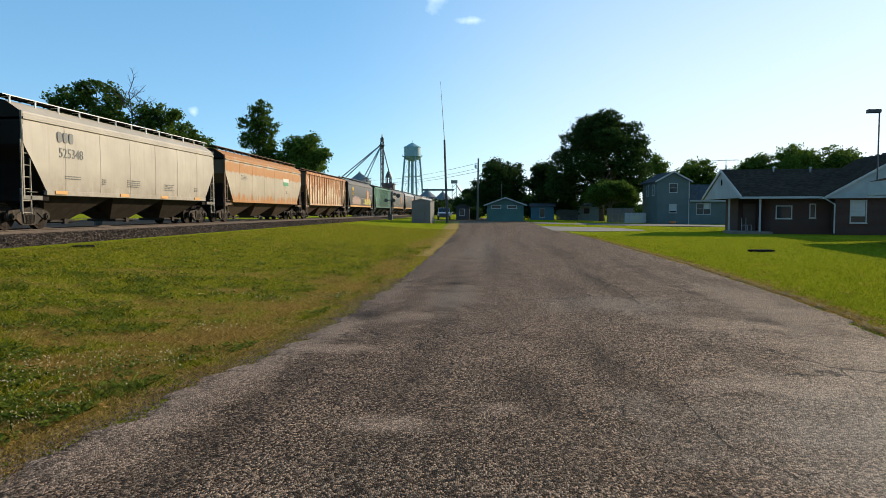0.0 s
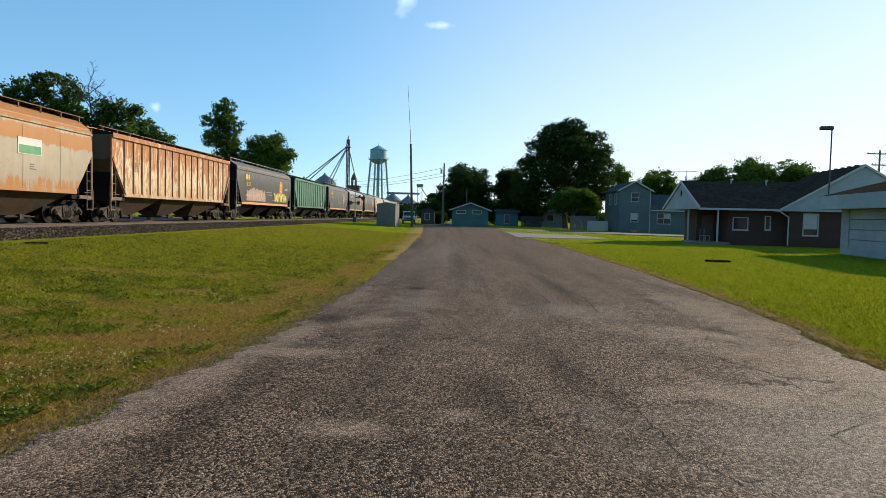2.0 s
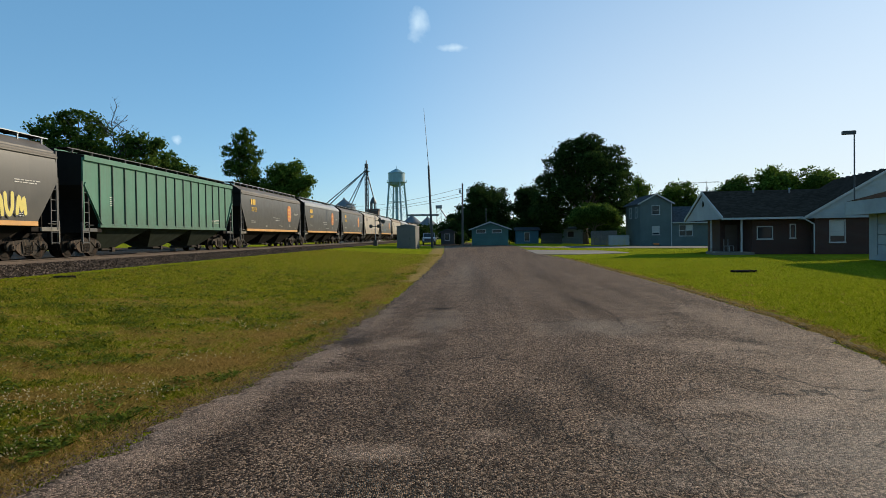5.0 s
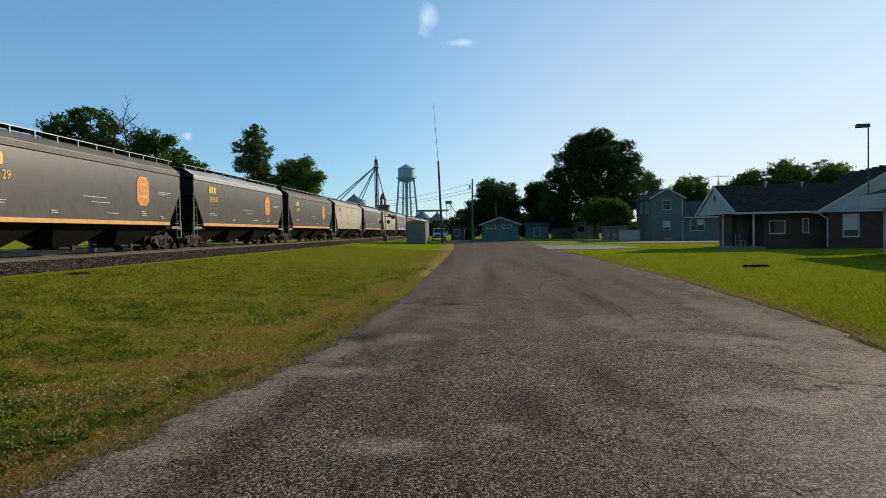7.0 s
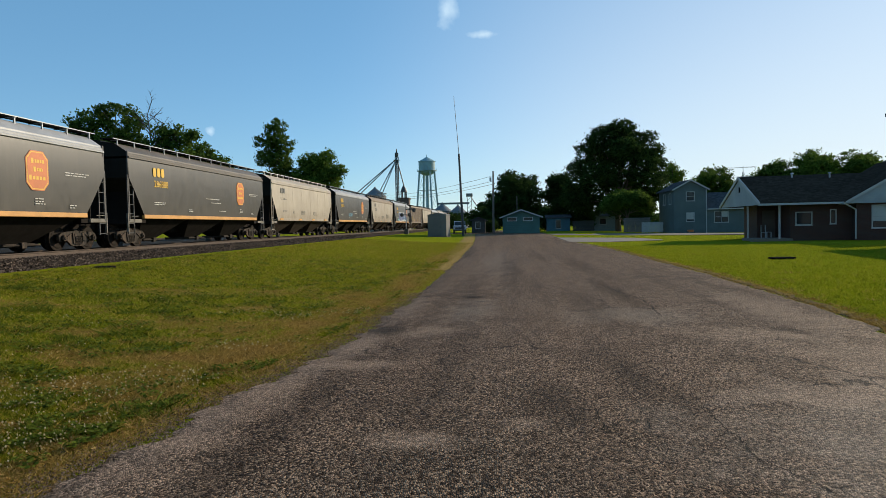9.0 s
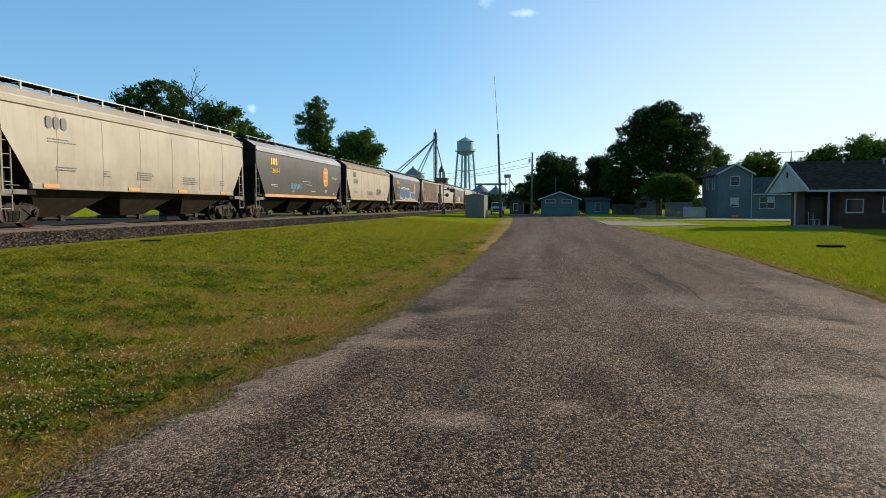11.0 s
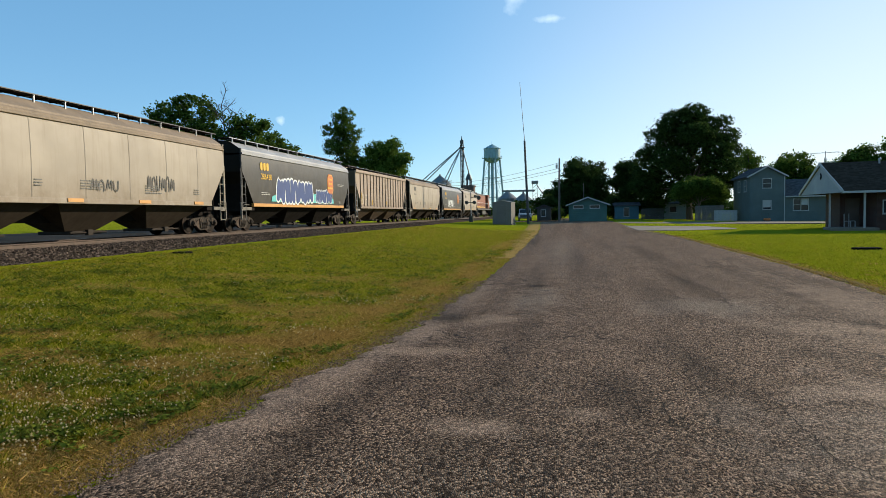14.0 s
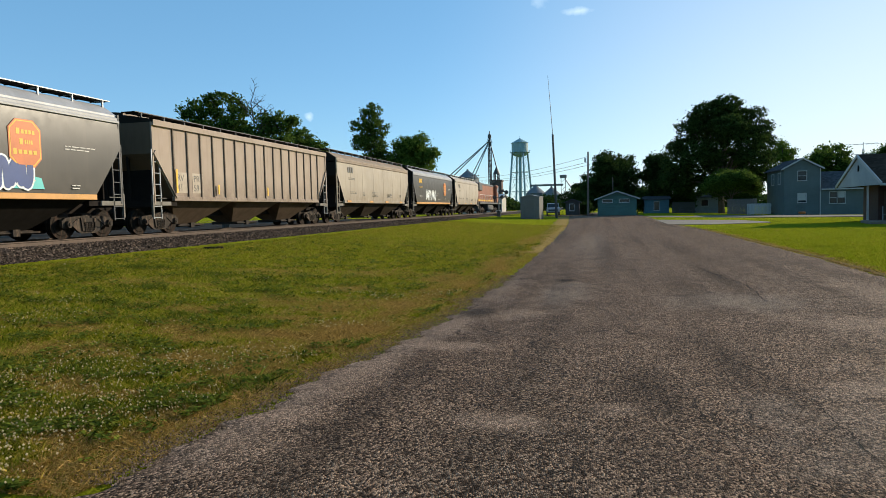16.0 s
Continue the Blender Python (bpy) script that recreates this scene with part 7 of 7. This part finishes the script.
tree(-26.6, 45, 10.4, [(-1.8, 0, 8.9, 1.4, 1.3, 0.8), (-2.9, 0, 8.0, 1.0, 1.0, 0.6), (0.1, 0, 9.3, 1.3, 1.3, 0.75), (1.0, 0, 8.4, 1.2, 1.2, 0.7), (-0.8, 0, 7.9, 1.5, 1.4, 0.8), (0.9, 0, 7.2, 1.6, 1.5, 0.9), (-1.6, 0, 6.6, 1.7, 1.5, 1.1), (3.6, 0, 8.1, 1.1, 1.0, 0.5), (4.6, 0, 7.5, 0.9, 0.9, 0.55), (3.1, 0, 7.0, 1.1, 1.1, 0.7), (4.2, 0, 6.4, 1.2, 1.1, 0.7), (5.4, 0, 7.7, 0.6, 0.6, 0.3), (2.2, 0, 6.0, 1.4, 1.3, 0.8)], "broad green tree with bare dead twigs behind the railway", mat="leaf_mid", count=17500, leaf=0.12, seed=17, trunk_h=5.5, dead=(2.9, 0, 7.3, 6), per=44)
tree(-27.3, 61, 9.4, round_lobes(9.4, 5.6, 3.0, 8, 18), "dark green tree behind the passing cars", mat="leaf_mid", count=16300, leaf=0.14, seed=18)


tree(-10.5, 150, 3.6, round_lobes(3.6, 7.5, 0.2, 7, 41), "low dark green bush beyond the cross street", count=8500, leaf=0.22, seed=41, trunk_r=0.12)
tree(-4.0, 155, 4.4, round_lobes(4.4, 6.5, 0.2, 7, 42), "low dark green bush beyond the cross street", count=8500, leaf=0.22, seed=42, trunk_r=0.12)


# Shrub added to stand for tree shade on the ground behind the sheds.
tree(-1.9, 103, 2.2, round_lobes(2.2, 3.6, 0.0, 6, 46), "low dark shrub added for the tree shade behind the sheds", count=3500, leaf=0.14, seed=46, trunk_r=0.07)
tree(6.6, 113, 3.6, round_lobes(3.6, 6.0, 0.1, 6, 43), "low dark green bush beside the green shed", count=5000, leaf=0.17, seed=43, trunk_r=0.1)
tree(-3.4, 106, 4.4, round_lobes(4.4, 4.6, 0.1, 6, 44), "low dark green bush behind the dark shed", count=5000, leaf=0.17, seed=44, trunk_r=0.1)


def far_woods():
    rng = np.random.default_rng(33)
    n = 26000
    seg = rng.random(n)
    X = -180 + 420 * seg
    Y = 300 + rng.normal(size=n) * 8 - 0.15 * np.abs(X)
    top = 5.5 + 2.5 * np.sin(X * 0.09) + 1.5 * np.sin(X * 0.31 + 2)
    Z = rng.random(n) ** 0.7 * top
    C = np.stack([X, Y, Z], 1)
    a = rng.normal(size=(n, 3))
    a /= np.linalg.norm(a, axis=1, keepdims=True)
    b = np.cross(a, rng.normal(size=(n, 3)))
    b /= np.linalg.norm(b, axis=1, keepdims=True)
    s = rng.uniform(0.5, 1.1, (n, 1))
    V = np.stack([C - a * s, C + b * s * 0.6, C + a * s, C - b * s * 0.6], 1).reshape(-1, 3)
    me = bpy.data.meshes.new("far_woods")
    me.from_pydata(V.tolist(), [], np.arange(n * 4).reshape(-1, 4).tolist())
    me.materials.append(M["leaf"])
    tagged(new("far_woods", me), "low line of distant green trees on the horizon", "woods", kind="stuff")


far_woods()


# ---- grass ----
def scatter(name, xy, h, w, mat, label, seed, lean=0.5, clover=False):
    rng = np.random.default_rng(seed)
    n = len(xy)
    z = ground_z(xy[:, 0], xy[:, 1])
    base = np.stack([xy[:, 0], xy[:, 1], z - 0.005], 1)
    ang = rng.random(n) * math.tau
    side = np.stack([np.cos(ang), np.sin(ang), np.zeros(n)], 1)
    tip = np.stack([rng.normal(size=n) * lean, rng.normal(size=n) * lean, np.ones(n)], 1)
    if clover:
        u = side * w[:, None]
        v = np.stack([-np.sin(ang), np.cos(ang), rng.normal(size=n) * 0.4], 1) * w[:, None]
        c = base + np.stack([np.zeros(n), np.zeros(n), h], 1)
        V = np.stack([c - u, c - v, c + u, c + v], 1).reshape(-1, 3)
        F = np.arange(n * 4).reshape(-1, 4)
    else:
        mid = base + tip * h[:, None] * 0.55
        end = base + tip * h[:, None] * np.array([1.5, 1.5, 1.0])
        V = np.stack([base - side * w[:, None], base + side * w[:, None], mid + side * w[:, None] * 0.6, end, mid - side * w[:, None] * 0.6], 1).reshape(-1, 3)
        F = np.arange(n * 5).reshape(-1, 5)
    me = bpy.data.meshes.new(name)
    me.from_pydata(V.tolist(), [], F.tolist())
    me.materials.append(M[mat])
    tagged(new(name, me), label, name.split("_")[-1], kind="stuff")


def patchy(xy, s, off):
    return np.array([noise.noise((x * s, y * s, off)) for x, y in xy])


def bare(xy):
    """How worn the lawn is: the same spots as in the turf."""
    return sum(1.1 * a * np.exp(-((xy[:, 0] - px) / rx) ** 2 - ((xy[:, 1] - py) / ry) ** 2) for px, py, rx, ry, a in BARE)


def make_grass():
    rng = np.random.default_rng(77)
    # beside the road, thinning with distance
    def left_points(n, far):
        d = 3.2 * (far / 3.2) ** rng.random(n)
        edge = road_edge(ROAD_L, d)
        x = edge + 0.10 - rng.random(n) ** 1.25 * np.minimum(11.0, 2.0 + d * 0.85)
        return np.stack([x, d], 1)

    def right_points(n, far):
        d = 7.5 * (far / 7.5) ** rng.random(n)
        edge = road_edge(ROAD_R, d)
        x = edge - 0.10 + rng.random(n) ** 1.7 * np.minimum(14.0, 1.0 + d * 0.6)
        return np.stack([x, d], 1)
    for pts, edges, sgn, tag in ((left_points(340000, 60), ROAD_L, -1, 1), (right_points(120000, 45), ROAD_R, 1, 2)):
        edge = road_edge(edges, pts[:, 1])
        gap = (pts[:, 0] - edge) * sgn
        near = patchy(pts, 2.4, 4.0 + tag)
        big = patchy(pts, 0.9, 9.0 + tag)
        dry = (np.exp(-gap / (0.30 if tag == 1 else 0.20)) * 0.9 + (0.55 * near + 0.40 * big) * (1.0 if tag == 1 else 0.45) + bare(pts) * (1.0 if tag == 1 else 0.35)) > (0.22 if tag == 1 else 0.24) + 0.25 * (rng.random(len(pts)) - 0.5)
        keep = gap > -0.05 + 0.12 * near
        size = 1 + pts[:, 1] * 0.035
        r = rng.random(len(pts))
        h = (0.028 + 0.045 * r) * np.where(dry, 1.05, 1.0) * (1 + 0.35 * np.clip(near, -1, 1)) * np.minimum(1.0, 0.35 + gap * 1.2 + 0.35)
        w = (0.0020 + 0.0018 * rng.random(len(pts))) * size
        g = keep & ~dry
        scatter("lawn_grass", pts[g], h[g], w[g], "blade" if tag == 1 else "blade_green", "short green grass blades of the mown lawn", 80 + tag)
        g = keep & dry
        scatter("dry_grass", pts[g], h[g] * (0.65 if tag == 1 else 0.9), w[g] * (0.9 if tag == 1 else 1.3), "blade_dry", "straw-coloured dry grass along the road edge", 90 + tag, 0.7)
    # weedy tufts that stand above the mown grass
    tufts = left_points(520, 15)
    tufts = tufts[(road_edge(ROAD_L, tufts[:, 1]) - tufts[:, 0] > 0.35) & (tufts[:, 1] > 4.6) & (patchy(tufts, 0.8, 71.0) > -0.12) & (bare(tufts) < 0.22)]
    per = 46
    spread = 0.05 + 0.11 * rng.random(len(tufts))
    pts = np.repeat(tufts, per, axis=0) + rng.normal(size=(len(tufts) * per, 2)) * np.repeat(spread, per)[:, None] * np.array([1.3, 0.8])
    n = len(pts)
    scatter("weed_tufts", pts, 0.05 + 0.07 * rng.random(n), 0.004 + 0.006 * rng.random(n), "clover", "taller dark green weed tufts in the lawn", 97, 0.6)
    # clover patches with white heads
    pts = left_points(190000, 30)
    pn = patchy(pts, 1.5, 21.0)
    gap = road_edge(ROAD_L, pts[:, 1]) - pts[:, 0]
    pn2 = patchy(pts, 4.2, 55.0)
    pts = pts[(pn + 0.95 * pn2 > 0.03 + 0.26 * rng.random(len(pts)) + 0.012 * np.maximum(0, pts[:, 1] - 8)) & (gap > 0.3) & (bare(pts) < 0.25 + 0.7 * rng.random(len(pts)))]
    n = len(pts)
    scatter("clover_leaves", pts, 0.03 + 0.035 * rng.random(n), (0.009 + 0.008 * rng.random(n)) * (1 + pts[:, 1] * 0.045), "clover", "dark green clover leaves in patches", 95, clover=True)
    pts = left_points(9000, 14)
    pn = patchy(pts, 0.7, 31.0)
    gap = road_edge(ROAD_L, pts[:, 1]) - pts[:, 0]
    corner = np.exp(-((pts[:, 0] + 4.4) / 1.6) ** 2 - ((pts[:, 1] - 4.4) / 2.2) ** 2)
    pts = pts[(pn + corner * 0.7 + rng.random(len(pts)) * 0.36 > 0.45) & (gap > 0.4)]
    V, F = [], []
    for x, y in pts:
        z = float(ground_z(x, y)) + rng.uniform(0.045, 0.10)
        r = rng.uniform(0.006, 0.012)
        b = len(V)
        V += [(x + r, y, z), (x - r, y, z), (x, y + r, z), (x, y - r, z), (x, y, z + r), (x, y, z - r)]
        F += [(b, b + 2, b + 4), (b + 2, b + 1, b + 4), (b + 1, b + 3, b + 4), (b + 3, b, b + 4), (b + 2, b, b + 5), (b + 1, b + 2, b + 5), (b + 3, b + 1, b + 5), (b, b + 3, b + 5)]
    me = bpy.data.meshes.new("clover_flowers")
    me.from_pydata(V, [], F)
    me.materials.append(M["petal"])
    tagged(new("clover_flowers", me), "small white clover flower heads in the grass", "flowers", kind="stuff")

    # loose chippings along the ragged road edges
    V, F = [], []
    for edges, seed, n, lim in ((ROAD_L, 3.0, 9000, 16), (ROAD_R, 17.0, 3500, 20)):
        for _ in range(n):
            y = 3.4 * (lim / 3.4) ** rng.random()
            x = float(road_edge(edges, y)) + wobble(y, seed) * (1.6 if edges is ROAD_L else 1) + rng.normal() * 0.16
            z = float(ground_z(x, y)) + 0.008
            s = rng.uniform(0.004, 0.010) * (1 + y * 0.03)
            b = len(V)
            V += [(x + s, y, z), (x - s, y + s * 0.3, z), (x, y + s, z), (x + s * 0.2, y - s, z), (x, y, z + s)]
            F += [(b, b + 2, b + 4), (b + 2, b + 1, b + 4), (b + 1, b + 3, b + 4), (b + 3, b, b + 4)]
    me = bpy.data.meshes.new("road_chippings")
    me.from_pydata(V, [], F)
    me.materials.append(M["chip"])
    tagged(new("road_chippings", me), "loose pale stone chippings along the road edge", "gravel", kind="stuff")


make_grass()


# ---- what moves ----
def motions():
    times = [i * 0.5 for i in range(33)]
    for car, y in CARS:
        walk(car, [(t, pose(TRACK_X, y - SPEED * t, RAIL_Z)) for t in times])
    # wheelsets roll on the rails; the alike ones share the keys of the first
    turn = math.degrees(SPEED / 0.457)
    done = {}
    for ob, y in WHEELSETS:
        if y not in done:
            walk(ob, [(i / FPS, pose(0, y, 0.457, turn * i / FPS % 360)) for i in range(16 * FPS + 1)])
            done[y] = ob.animation_data
        else:
            ob.rotation_mode = "QUATERNION"
            ob.animation_data_create()
            ob.animation_data.action = done[y].action
            ob.animation_data.action_slot = done[y].action_slot


motions()
